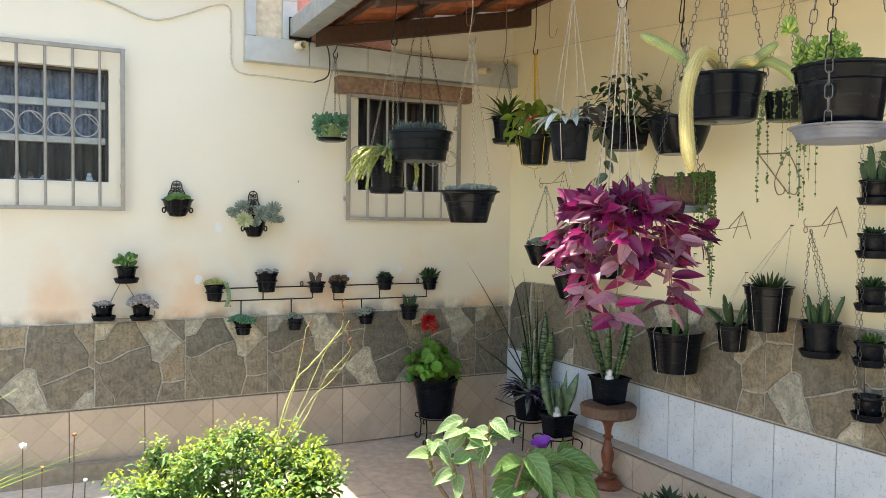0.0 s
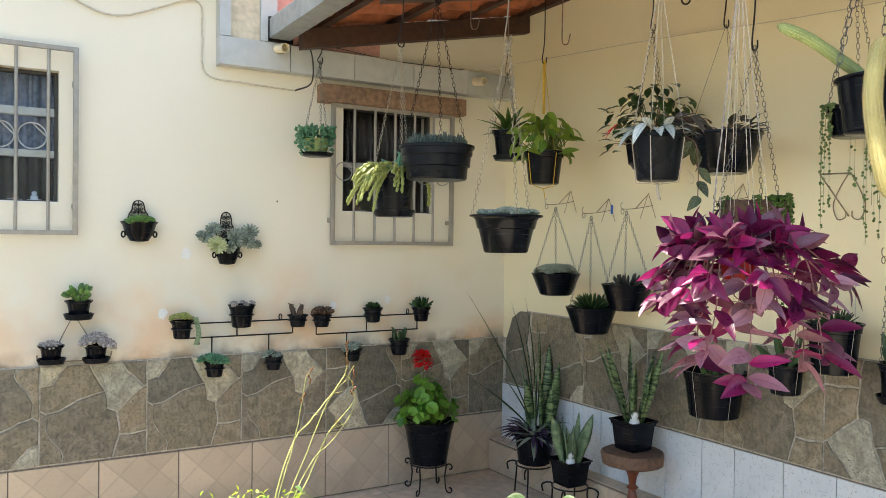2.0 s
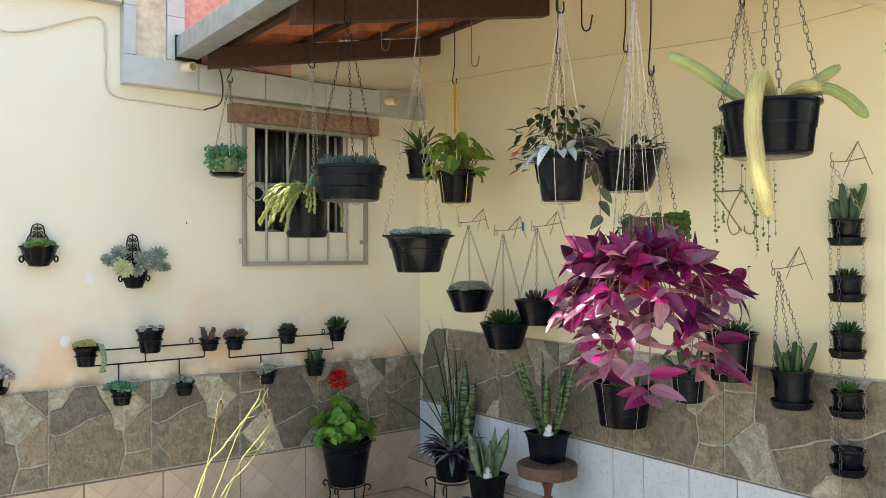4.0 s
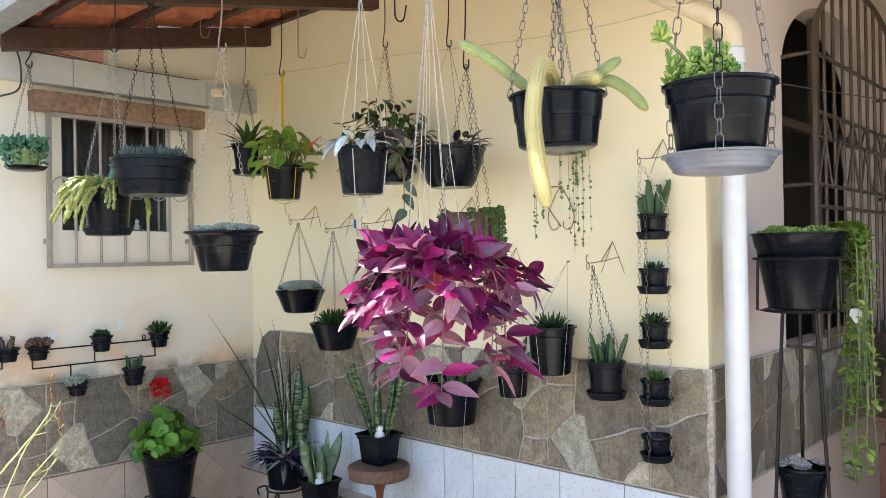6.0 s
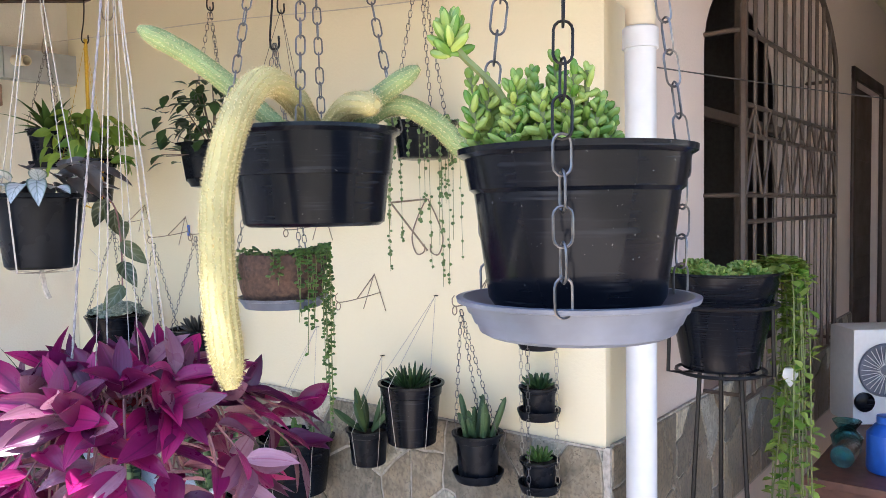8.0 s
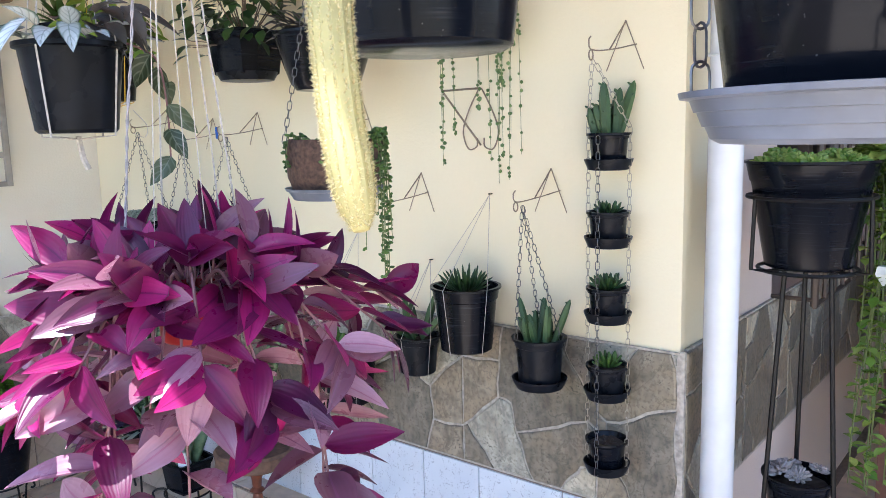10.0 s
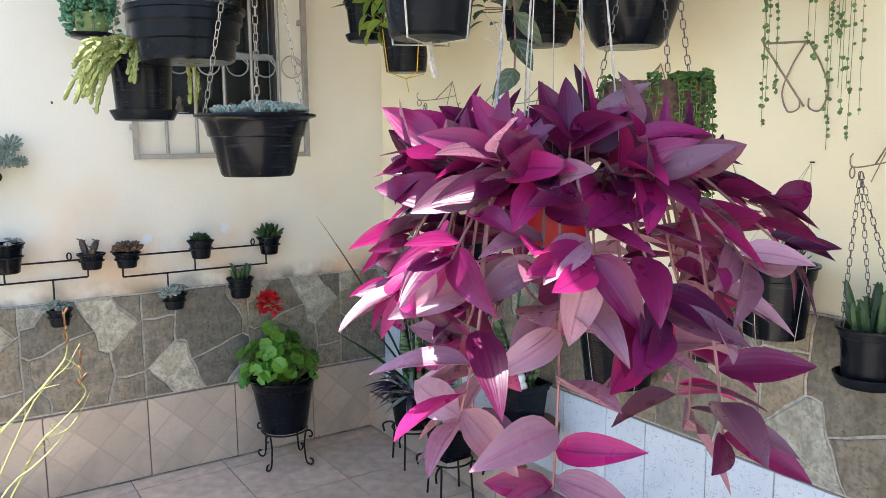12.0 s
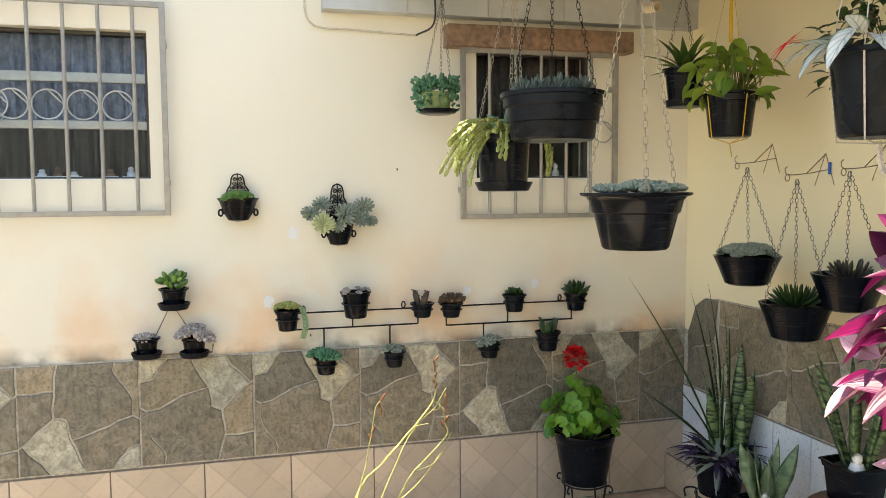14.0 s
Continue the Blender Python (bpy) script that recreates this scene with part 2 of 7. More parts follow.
def banded_leaf(name, dark, light, edge_scale=34):
    """Upright leaves with cross bands of two greens."""
    m, n, l, p = nodes_of(name)
    tc = n.new("ShaderNodeTexCoord")
    mp = n.new("ShaderNodeMapping")
    mp.inputs["Scale"].default_value = (8, 8, edge_scale)
    l.new(tc.outputs["Object"], mp.inputs[0])
    t = n.new("ShaderNodeTexNoise")
    t.inputs["Scale"].default_value, t.inputs["Detail"].default_value = 2.2, 5
    l.new(mp.outputs[0], t.inputs["Vector"])
    geo = n.new("ShaderNodeNewGeometry")
    c = ramp(n, l, t.outputs["Fac"], dark, light, 0.42, 0.56)
    c = mixed(n, l, 1.0, c, ramp(n, l, geo.outputs["Random Per Island"], (0.6, 0.7, 0.6), (1, 1, 0.95), 0, 1), "MULTIPLY")
    l.new(c, p.inputs["Base Color"])
    p.inputs["Roughness"].default_value = 0.4
    return m


def glass(name, tint=(0.9, 0.95, 1.0), rough=0.15, ripple=0.0):
    m, n, l, p = nodes_of(name)
    p.inputs["Base Color"].default_value = (*tint, 1)
    p.inputs["Transmission Weight"].default_value = 1
    p.inputs["IOR"].default_value = 1.45 if rough >= 0.1 else 1.2
    p.inputs["Roughness"].default_value = rough
    if ripple:
        tc = n.new("ShaderNodeTexCoord")
        w = n.new("ShaderNodeTexWave")
        w.bands_direction = "X"
        w.inputs["Scale"].default_value = ripple
        l.new(tc.outputs["Object"], w.inputs["Vector"])
        bumped(n, l, p, w.outputs["Fac"], 0.6, 0.004)
    return m


CREAM = plaster("cream_paint", (0.84, 0.755, 0.52), 0.0, -9)
CREAM_STAINED = plaster("cream_paint_stained", (0.78, 0.73, 0.61), 0.7, 0.8)
PINK = surface("pink_plaster", (0.62, 0.33, 0.28), 0.8)
BARE = surface("bare_render", (0.55, 0.48, 0.36), 0.9, grain=25, var=0.4)
STONE_DARK = stone_glaze("stone_dark", (0.185, 0.168, 0.132), (0.225, 0.19, 0.135))
STONE_MID = stone_glaze("stone_brown", (0.24, 0.21, 0.16), (0.27, 0.22, 0.15))
STONE_LIGHT = stone_glaze("stone_pale", (0.42, 0.405, 0.33), (0.4, 0.355, 0.26))
JOINT = surface("tile_joint", (0.45, 0.41, 0.345), 0.75, grain=70, patch=8, var=0.45)
GROUT = surface("dark_grout", (0.2, 0.16, 0.13), 0.85, grain=70, var=0.35)
BEIGE_TILE = diamond_tile("beige_tile", (0.63, 0.505, 0.375))
FLOOR_TILE = surface("floor_tile", (0.68, 0.52, 0.385), 0.35, grain=18, patch=5, var=0.3, bump=0.15, each=0.12)
LEDGE_TILE = surface("ledge_tile", (0.6, 0.48, 0.37), 0.4, grain=20, var=0.25, each=0.1)
WHITE_TILE = speckled("white_tile")
GREY_TILE = surface("grey_trim_tile", (0.5, 0.52, 0.52), 0.4, grain=15, var=0.12, each=0.12)
CONCRETE = surface("concrete", (0.33, 0.275, 0.2), 0.9, grain=30, var=0.35, bump=0.5)
CONCRETE_PALE = surface("pale_concrete", (0.58, 0.5, 0.4), 0.9, grain=30, var=0.2, bump=0.4)
SOIL = surface("soil", (0.045, 0.03, 0.02), 0.95, grain=90, patch=14, var=0.6, bump=1.0)
GROUND = surface("garden_soil", (0.11, 0.085, 0.055), 0.95, grain=30, patch=3, var=0.5, bump=0.8)
BLACK = scuffed("black_plastic")
BLACK_OLD = surface("faded_black_plastic", (0.008, 0.0095, 0.013), 0.3, grain=30, patch=14, var=0.5, bump=0.08, spec=0.12)
GREY_PLASTIC = surface("grey_plastic", (0.125, 0.14, 0.18), 0.36, grain=18, patch=9, var=0.4, bump=0.15)
RED_PLASTIC = surface("red_plastic", (0.26, 0.004, 0.008), 0.4, var=0.25, bump=0.05, spec=0.3)
IRON = surface("black_iron", (0.015, 0.014, 0.013), 0.45, 0.6, var=0.4, bump=0.15)
RUST = surface("rusty_wire", (0.27, 0.21, 0.15), 0.6, 0.25, grain=120, var=0.5)
STEEL = surface("galvanised_steel", (0.42, 0.43, 0.43), 0.42, 0.75, grain=22, var=0.2, bump=0.1)
CHAIN = surface("chain_steel", (0.17, 0.165, 0.16), 0.42, 0.85, grain=90, var=0.5)
BRASSY = surface("dull_chain", (0.46, 0.41, 0.32), 0.42, 0.7, grain=90, var=0.4)
GRILLE = surface("grey_grille_paint", (0.31, 0.285, 0.25), 0.45, 0.2, grain=35, var=0.2)
BRONZE = surface("bronze_grille_paint", (0.105, 0.078, 0.058), 0.45, 0.3, grain=35, var=0.25)
BEAM = surface("zinc_gutter", (0.33, 0.35, 0.36), 0.5, 0.35, grain=18, patch=6, var=0.25)
WOOD = surface("dark_roof_wood", (0.06, 0.028, 0.018), 0.55, grain=30, patch=5, var=0.45)
LINTEL = surface("worn_wood", (0.25, 0.155, 0.1), 0.7, grain=40, patch=6, var=0.5, bump=0.5)
TURNED = surface("varnished_wood", (0.2, 0.06, 0.028), 0.35, grain=30, var=0.4)
BARK = surface("log_slice", (0.16, 0.09, 0.055), 0.75, grain=45, var=0.5, bump=0.7)
TABLE_WOOD = surface("table_wood", (0.13, 0.055, 0.035), 0.45, grain=30, var=0.35)
CLAY = surface("clay_roof_tile", (0.4, 0.13, 0.06), 0.8, grain=20, patch=6, var=0.4)
PVC = surface("white_pvc", (0.66, 0.67, 0.67), 0.35, grain=20, var=0.08, bump=0.03)
PVC_CREAM = surface("cream_pvc", (0.72, 0.63, 0.45), 0.45, grain=20, var=0.12)
ROPE = surface("white_cord", (0.5, 0.45, 0.38), 0.85, grain=200, var=0.35)
ROPE_GREY = surface("grey_cord", (0.34, 0.31, 0.3), 0.85, grain=200, var=0.45)
ROPE_YELLOW = surface("yellow_rope", (0.65, 0.4, 0.03), 0.8, grain=200, var=0.25)
CABLE = surface("old_cable", (0.58, 0.52, 0.41), 0.6, grain=50, var=0.25)
BLACK_CABLE = surface("dark_wire", (0.05, 0.045, 0.04), 0.6, var=0.3)
CURTAIN = surface("curtain_cloth", (0.225, 0.245, 0.3), 0.9, grain=30, patch=14, var=0.5)
DARK_CLOTH = surface("dark_curtain", (0.05, 0.04, 0.034), 0.9, grain=40, var=0.4)
ROOM = surface("room_shade", (0.12, 0.11, 0.1), 0.9)
ALU = surface("aluminium_frame", (0.33, 0.35, 0.34), 0.45, 0.4, grain=20, var=0.15)
PANE = glass("ribbed_glass", (0.88, 0.92, 0.97), 0.04, 9.0)
DOOR_WOOD = surface("dark_door_wood", (0.055, 0.035, 0.025), 0.5, grain=30, var=0.4)
WHITE = surface("white_paint", (0.8, 0.8, 0.78), 0.5, var=0.08)
WHITE_PLASTIC = surface("white_plastic", (0.76, 0.76, 0.74), 0.35, var=0.06, bump=0.03)
BLUE = surface("blue_plastic", (0.03, 0.13, 0.55), 0.35, var=0.15, bump=0.05)
TEAL = glass("teal_glass", (0.2, 0.55, 0.6), 0.1)
CLEAR = glass("clear_plastic", (0.85, 0.85, 0.83), 0.2)
FIBRE = surface("coconut_fibre", (0.09, 0.05, 0.032), 0.95, grain=110, patch=20, var=0.7, bump=1.2)
GREEN = foliage("green_leaves", (0.035, 0.085, 0.015), (0.13, 0.24, 0.04))
LIME = foliage("lime_leaves", (0.09, 0.2, 0.02), (0.36, 0.46, 0.06), 0.5, 0.35)
DEEP = foliage("dark_green_leaves", (0.015, 0.045, 0.012), (0.06, 0.12, 0.03), 0.4, 0.15)
JADE = foliage("jade_succulent", (0.05, 0.14, 0.03), (0.24, 0.42, 0.1), 0.35, 0.2)
PORCH_CREAM = plaster("porch_paint", (0.66, 0.565, 0.49), 0.0, -9)
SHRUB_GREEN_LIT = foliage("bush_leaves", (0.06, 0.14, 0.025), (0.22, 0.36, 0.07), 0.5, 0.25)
BUSH = foliage("shrub_tips", (0.2, 0.3, 0.02), (0.5, 0.55, 0.05), 0.45, 0.3)
GERANIUM = foliage("geranium_leaves", (0.06, 0.2, 0.015), (0.24, 0.46, 0.05), 0.45, 0.3)
JELLY = foliage("bright_jelly_succulent", (0.12, 0.27, 0.03), (0.58, 0.66, 0.17), 0.25, 0.3)
BLUEGREEN = foliage("blue_green_succulent", (0.15, 0.19, 0.14), (0.48, 0.52, 0.43), 0.55, 0.1)
MINT = foliage("mint_succulent", (0.05, 0.16, 0.08), (0.16, 0.36, 0.2), 0.5, 0.15)
TAIL = foliage("donkey_tail", (0.2, 0.32, 0.16), (0.5, 0.6, 0.38), 0.5, 0.15)
DUSTY = foliage("dusty_pink_succulent", (0.24, 0.21, 0.19), (0.62, 0.56, 0.53), 0.55, 0.1)
BRONZE_LEAF = foliage("bronze_succulent", (0.06, 0.035, 0.02), (0.17, 0.1, 0.06), 0.5, 0.1)
YELLOWGREEN = foliage("yellow_green_fingers", (0.22, 0.25, 0.05), (0.52, 0.54, 0.2), 0.5, 0.2)
PEARL = foliage("pearl_strings", (0.07, 0.13, 0.03), (0.22, 0.32, 0.1), 0.45, 0.15)
MAGENTA = veined("magenta_leaves", (0.11, 0.008, 0.05), (0.58, 0.026, 0.22), (0.16, 0.012, 0.08), 0.33, 0.44, lengthwise=7)
WINE = veined("wine_red_leaves", (0.05, 0.004, 0.03), (0.24, 0.012, 0.105), (0.09, 0.008, 0.05), 0.34, 0.28, lengthwise=7)
MAUVE = veined("mauve_leaves", (0.12, 0.04, 0.066), (0.44, 0.215, 0.29), (0.19, 0.065, 0.125), 0.3, 0.26, lengthwise=7)
# pale pink colour stands in for sky sheen and backlight on mauve leaves
SHEEN_LEAF = veined("pink_sheen_leaves", (0.32, 0.15, 0.2), (0.62, 0.37, 0.45), (0.32, 0.1, 0.18), 0.32, 0.24, lengthwise=6)
SILVER = veined("silver_leaves", (0.44, 0.47, 0.45), (0.64, 0.67, 0.63), (0.14, 0.18, 0.14), 0.36, 0.12, side_veins=5, edge=(0.1, 0.15, 0.1))
OLIVE = veined("olive_leaves", (0.05, 0.07, 0.03), (0.13, 0.16, 0.08), (0.2, 0.23, 0.15), 0.4, 0.2, side_veins=4)
DUSK = foliage("dusky_leaves", (0.03, 0.03, 0.025), (0.13, 0.11, 0.09), 0.4, 0.15)
PURPLE = foliage("purple_leaves", (0.03, 0.015, 0.05), (0.12, 0.06, 0.16), 0.45, 0.15)
VIOLET = foliage("violet_petals", (0.12, 0.01, 0.25), (0.32, 0.05, 0.5), 0.5, 0.3)
SCARLET = foliage("scarlet_petals", (0.5, 0.003, 0.01), (0.85, 0.015, 0.03), 0.55, 0.25)
PALE_LEAF = veined("pale_variegated_leaves", (0.1, 0.19, 0.055), (0.25, 0.35, 0.14), (0.34, 0.42, 0.22), 0.55, 0.25, side_veins=6, edge=(0.36, 0.43, 0.24))
STEM = surface("green_stem", (0.14, 0.17, 0.05), 0.6, var=0.3)
SHRUB_GREEN = veined("shrub_green_leaves", (0.05, 0.13, 0.03), (0.17, 0.29, 0.08), (0.24, 0.35, 0.14), 0.45, 0.28, side_veins=6)
STEM_PINK = surface("pink_stem", (0.25, 0.12, 0.12), 0.55, var=0.4)
STEM_DRY = surface("dry_stalk", (0.42, 0.39, 0.14), 0.65, grain=60, var=0.45)
DRY = foliage("dry_pods", (0.15, 0.045, 0.015), (0.42, 0.2, 0.07), 0.6, 0.1)
TWIG = surface("brown_twig", (0.16, 0.11, 0.075), 0.8, var=0.4)
SNAKE = banded_leaf("banded_sword_leaf", (0.022, 0.055, 0.022), (0.21, 0.29, 0.13))
SNAKE_PALE = banded_leaf("pale_sword_leaf", (0.12, 0.19, 0.1), (0.26, 0.34, 0.2), 12)
CACTUS = foliage("dark_cactus", (0.03, 0.07, 0.025), (0.09, 0.15, 0.05), 0.55, 0.05)
GOLD_SPINE = foliage("golden_spines", (0.7, 0.57, 0.25), (0.94, 0.86, 0.56), 0.65, 0.4)
GOLD_BODY = surface("golden_cactus_body", (0.48, 0.41, 0.16), 0.75, grain=25, patch=8, var=0.3)
ALOE = foliage("dark_spotted_aloe", (0.035, 0.06, 0.05), (0.16, 0.2, 0.17), 0.45, 0.05, 200)
FILLER = surface("wall_filler", (0.76, 0.755, 0.74), 0.8, grain=60, var=0.08)
PALE_ROSE = foliage("pale_rosette", (0.42, 0.46, 0.2), (0.78, 0.78, 0.5), 0.5, 0.15)
GREEN_BODY = surface("green_cactus_body", (0.25, 0.31, 0.11), 0.75, grain=40, patch=10, var=0.3)


# ---- mesh helpers ----
rng = random.Random(5)
JOINED = {"trailing_growth", "young_growth", "bud_spray", "foliage", "stem_tangle", "spine_coat", "bead_strings", "seed_pod_spray", "succulent_growth"}


def part(name, bm, material, parent=None, label="", smooth=True, at=None):
    """Links a bmesh as one mesh object, under a thing where one is given."""
    me = bpy.data.meshes.new(name)
    bm.to_mesh(me)
    bm.free()
    me.materials.append(material)
    if smooth:
        me.polygons.foreach_set("use_smooth", [True] * len(me.polygons))
        me.set_sharp_from_angle(angle=radians(38))
    ob = new(name, me)
    ob.parent = parent
    if at is not None:
        ob.location = at
    if name in JOINED:
        tagged(ob, kind="stuff")
    return tagged(ob, label) if label else ob


def part_each(name, bm, material, parent, limit=300):
    """Every separate piece of a bmesh as a part of its own, up to a limit; the rest stays joined."""
    bm.verts.ensure_lookup_table()
    seen, pieces = set(), []
    for v in bm.verts:
        if v in seen:
            continue
        group, todo = [], [v]
        seen.add(v)
        while todo:
            w = todo.pop()
            group.append(w)
            for e in w.link_edges:
                o = e.other_vert(w)
                if o not in seen:
                    seen.add(o)
                    todo.append(o)
        pieces.append(group)
    for k, group in enumerate(pieces[:limit] + [[v for g in pieces[limit:] for v in g]]):
        if not group:
            continue
        at = {v: i for i, v in enumerate(group)}
        faces = {f for v in group for f in v.link_faces}
        me = bpy.data.meshes.new(name)
        faces = list(faces)
        me.from_pydata([v.co[:] for v in group], [], [[at[v] for v in f.verts] for f in faces])
        uv = bm.loops.layers.uv.get("leaf")
        if uv:
            me.uv_layers.new(name="leaf").data.foreach_set("uv", [c for f in faces for loop in f.loops for c in loop[uv].uv])
        me.materials.append(material)
        me.polygons.foreach_set("use_smooth", [True] * len(me.polygons))
        ob = new(name, me)
        ob.parent = parent
        if k >= limit:
            tagged(ob, kind="stuff")
    bm.free()


def thing(name, place, label, category, group=""):
    ob = new(name)
    ob.empty_display_size = 0.05
    ob.location = place
    return tagged(ob, label, category, group)


def box(bm, lo, hi, bevel=0.0):
    made = bmesh.ops.create_cube(bm, size=1)["verts"]
    for v in made:
        v.co = Vector([(a + b) / 2 + c * (b - a) for a, b, c in zip(lo, hi, v.co)])
    if bevel:
        edges = list({e for v in made for e in v.link_edges})
        bmesh.ops.bevel(bm, geom=edges, offset=bevel, segments=2, profile=0.7, affect="EDGES")
    return bm


def boxed(lo, hi, bevel=0.0):
    return box(bmesh.new(), lo, hi, bevel)


def lathe(profile, seg=32, bm=None, centre=(0, 0, 0), square=0.0):
    """Turns (radius, height) pairs round the z axis; square: how far the round goes over to a square."""
    bm = bm or bmesh.new()
    rings = []
    for r, z in profile:
        ring = []
        for i in range(seg):
            a = 2 * math.pi * (i + 0.5) / seg
            k = 1.0
            if square:
                k = 1 + square * (1 / max(abs(math.cos(a)), abs(math.sin(a))) - 1)
            ring.append(bm.verts.new((centre[0] + r * k * math.cos(a), centre[1] + r * k * math.sin(a), centre[2] + z)))
        rings.append(ring)
    for a, b in zip(rings, rings[1:]):
        for i in range(seg):
            j = (i + 1) % seg
            bm.faces.new((a[i], a[j], b[j], b[i]))
    if profile[0][0] > 1e-4:
        bm.faces.new(rings[0][::-1])
    if profile[-1][0] > 1e-4:
        bm.faces.new(rings[-1])
    return bm


def tube(points, radius, seg=6, bm=None, closed=False):
    """A round rod along points; radius may be one number or one a point."""
    bm = bm or bmesh.new()
    pts = [Vector(p) for p in points]
    rad = [radius] * len(pts) if isinstance(radius, (int, float)) else list(radius)
    side = None
    rings = []
    for i, p in enumerate(pts):
        if closed:
            d = pts[(i + 1) % len(pts)] - pts[i - 1]
        else:
            d = pts[min(i + 1, len(pts) - 1)] - pts[max(i - 1, 0)]
        d = d.normalized() if d.length > 1e-9 else Vector((0, 0, 1))
        if side is None:
            side = d.orthogonal().normalized()
        side = side - d * side.dot(d)
        side = side.normalized() if side.length > 1e-6 else d.orthogonal().normalized()
        up = d.cross(side)
        rings.append([bm.verts.new(p + rad[i] * (math.cos(2 * math.pi * k / seg) * side + math.sin(2 * math.pi * k / seg) * up)) for k in range(seg)])
    pairs = list(zip(rings, rings[1:])) + ([(rings[-1], rings[0])] if closed else [])
    for a, b in pairs:
        for k in range(seg):
            j = (k + 1) % seg
            bm.faces.new((a[k], a[j], b[j], b[k]))
    if not closed:
        bm.faces.new(rings[0][::-1])
        bm.faces.new(rings[-1])
    return bm


def arc(a, b, sag, steps=8):
    """Points from a to b that hang by sag in the middle."""
    a, b = Vector(a), Vector(b)
    return [a.lerp(b, i / steps) - Vector((0, 0, sag * 4 * (i / steps) * (1 - i / steps))) for i in range(steps + 1)]


def bend(points, steps=6):
    """A smooth curve through points."""
    p = [Vector(q) for q in points]
    p = [2 * p[0] - p[1]] + p + [2 * p[-1] - p[-2]]
    out = []
    for i in range(1, len(p) - 2):
        for s in range(steps):
            t = s / steps
            out.append(0.5 * (2 * p[i] + (p[i + 1] - p[i - 1]) * t + (2 * p[i - 1] - 5 * p[i] + 4 * p[i + 1] - p[i + 2]) * t * t
                              + (3 * p[i] - p[i - 1] - 3 * p[i + 1] + p[i + 2]) * t ** 3))
    out.append(p[-2])
    return out


def ring_points(r, z=0.0, n=24, centre=(0, 0)):
    return [(centre[0] + r * math.cos(2 * math.pi * i / n), centre[1] + r * math.sin(2 * math.pi * i / n), z) for i in range(n)]


def chain(a, b, link=0.026, wire=0.00095, bm=None):
    """A chain of long links from a to b, each turned a quarter against the last."""
    bm = bm or bmesh.new()
    a, b = Vector(a), Vector(b)
    d = b - a
    count = max(2, round(d.length / (link * 0.86)))
    step = d / count
    half = step.length * 0.58
    d.normalize()
    side = d.orthogonal().normalized()
    other = d.cross(side)
    wide = link * 0.22
    for i in range(count):
        c = a + step * (i + 0.5)
        s = (side if i % 2 else other) + 0.25 * rng.uniform(-1, 1) * (other if i % 2 else side)
        s.normalize()
        straight = max(half - wide, half * 0.3)
        loop = [c + d * (straight * sx + wide * math.sin(q)) + s * (wide * math.cos(q)) for sx, q in [(1, k * math.pi / 6) for k in range(7)] + [(-1, math.pi + k * math.pi / 6) for k in range(7)]]
        tube(loop, wire, 4, bm, True)
    return bm


def leaf(bm, base, way, face, length, width, droop=0.2, fold=0.15, rows=5, tip=1.3):
    """A pointed blade of rows along its midrib; face: the way its upper side looks. The map runs across and along it."""
    base, way, face = Vector(base), Vector(way).normalized(), Vector(face)
    side = way.cross(face)
    side = side.normalized() if side.length > 1e-4 else way.orthogonal().normalized()
    up = side.cross(way)
    uv = bm.loops.layers.uv.get("leaf") or bm.loops.layers.uv.new("leaf")
    last = None
    for i in range(rows + 1):
        t = i / rows
        w = width * 0.5 * math.sin(math.pi * min(1.0, t ** (1 / tip) * 0.97 + 0.03)) if 0 < i < rows else width * 0.02
        c = base + way * (length * t) - up * (droop * length * t * t)
        row = [bm.verts.new(c + side * w + up * (fold * w)), bm.verts.new(c), bm.verts.new(c - side * w + up * (fold * w))]
        if last:
            for k in (0, 1):
                f = bm.faces.new((last[k], row[k], row[k + 1], last[k + 1]))
                for loop, place in zip(f.loops, ((k / 2, t - 1 / rows), (k / 2, t), (k / 2 + 0.5, t), (k / 2 + 0.5, t - 1 / rows))):
                    loop[uv].uv = place
        last = row


def broad_leaf(bm, base, way, face, length, width, droop=0.2, fold=0.3, curl=0.0, rows=8):
    """A smooth ovate leaf, cupped across and curled along, with a drawn-out tip."""
    base, way, face = Vector(base), Vector(way).normalized(), Vector(face)
    side = way.cross(face)
    side = side.normalized() if side.length > 1e-4 else way.orthogonal().normalized()
    up = side.cross(way)
    uv = bm.loops.layers.uv.get("leaf") or bm.loops.layers.uv.new("leaf")
    last = None
    for i in range(rows + 1):
        t = i / rows
        w = max(width * 0.012, width * 0.5 * (math.sin(math.pi * t ** 0.82) ** 0.8 if 0 < t < 1 else 0) * (1 - 0.22 * t))
        c = base + way * (length * t) - up * (droop * length * t * t) + side * (curl * length * t * t)
        row = [bm.verts.new(c + side * w * x + up * w * fold * (abs(x) ** 1.5 - 0.06 * math.sin(9 * t + 3 * x))) for x in (1, 0.55, 0, -0.55, -1)]
        if last:
            for k in range(4):
                f = bm.faces.new((last[k], row[k], row[k + 1], last[k + 1]))
                for loop, place in zip(f.loops, ((k / 4, t - 1 / rows), (k / 4, t), (k / 4 + 0.25, t), (k / 4 + 0.25, t - 1 / rows))):
                    loop[uv].uv = place
        last = row


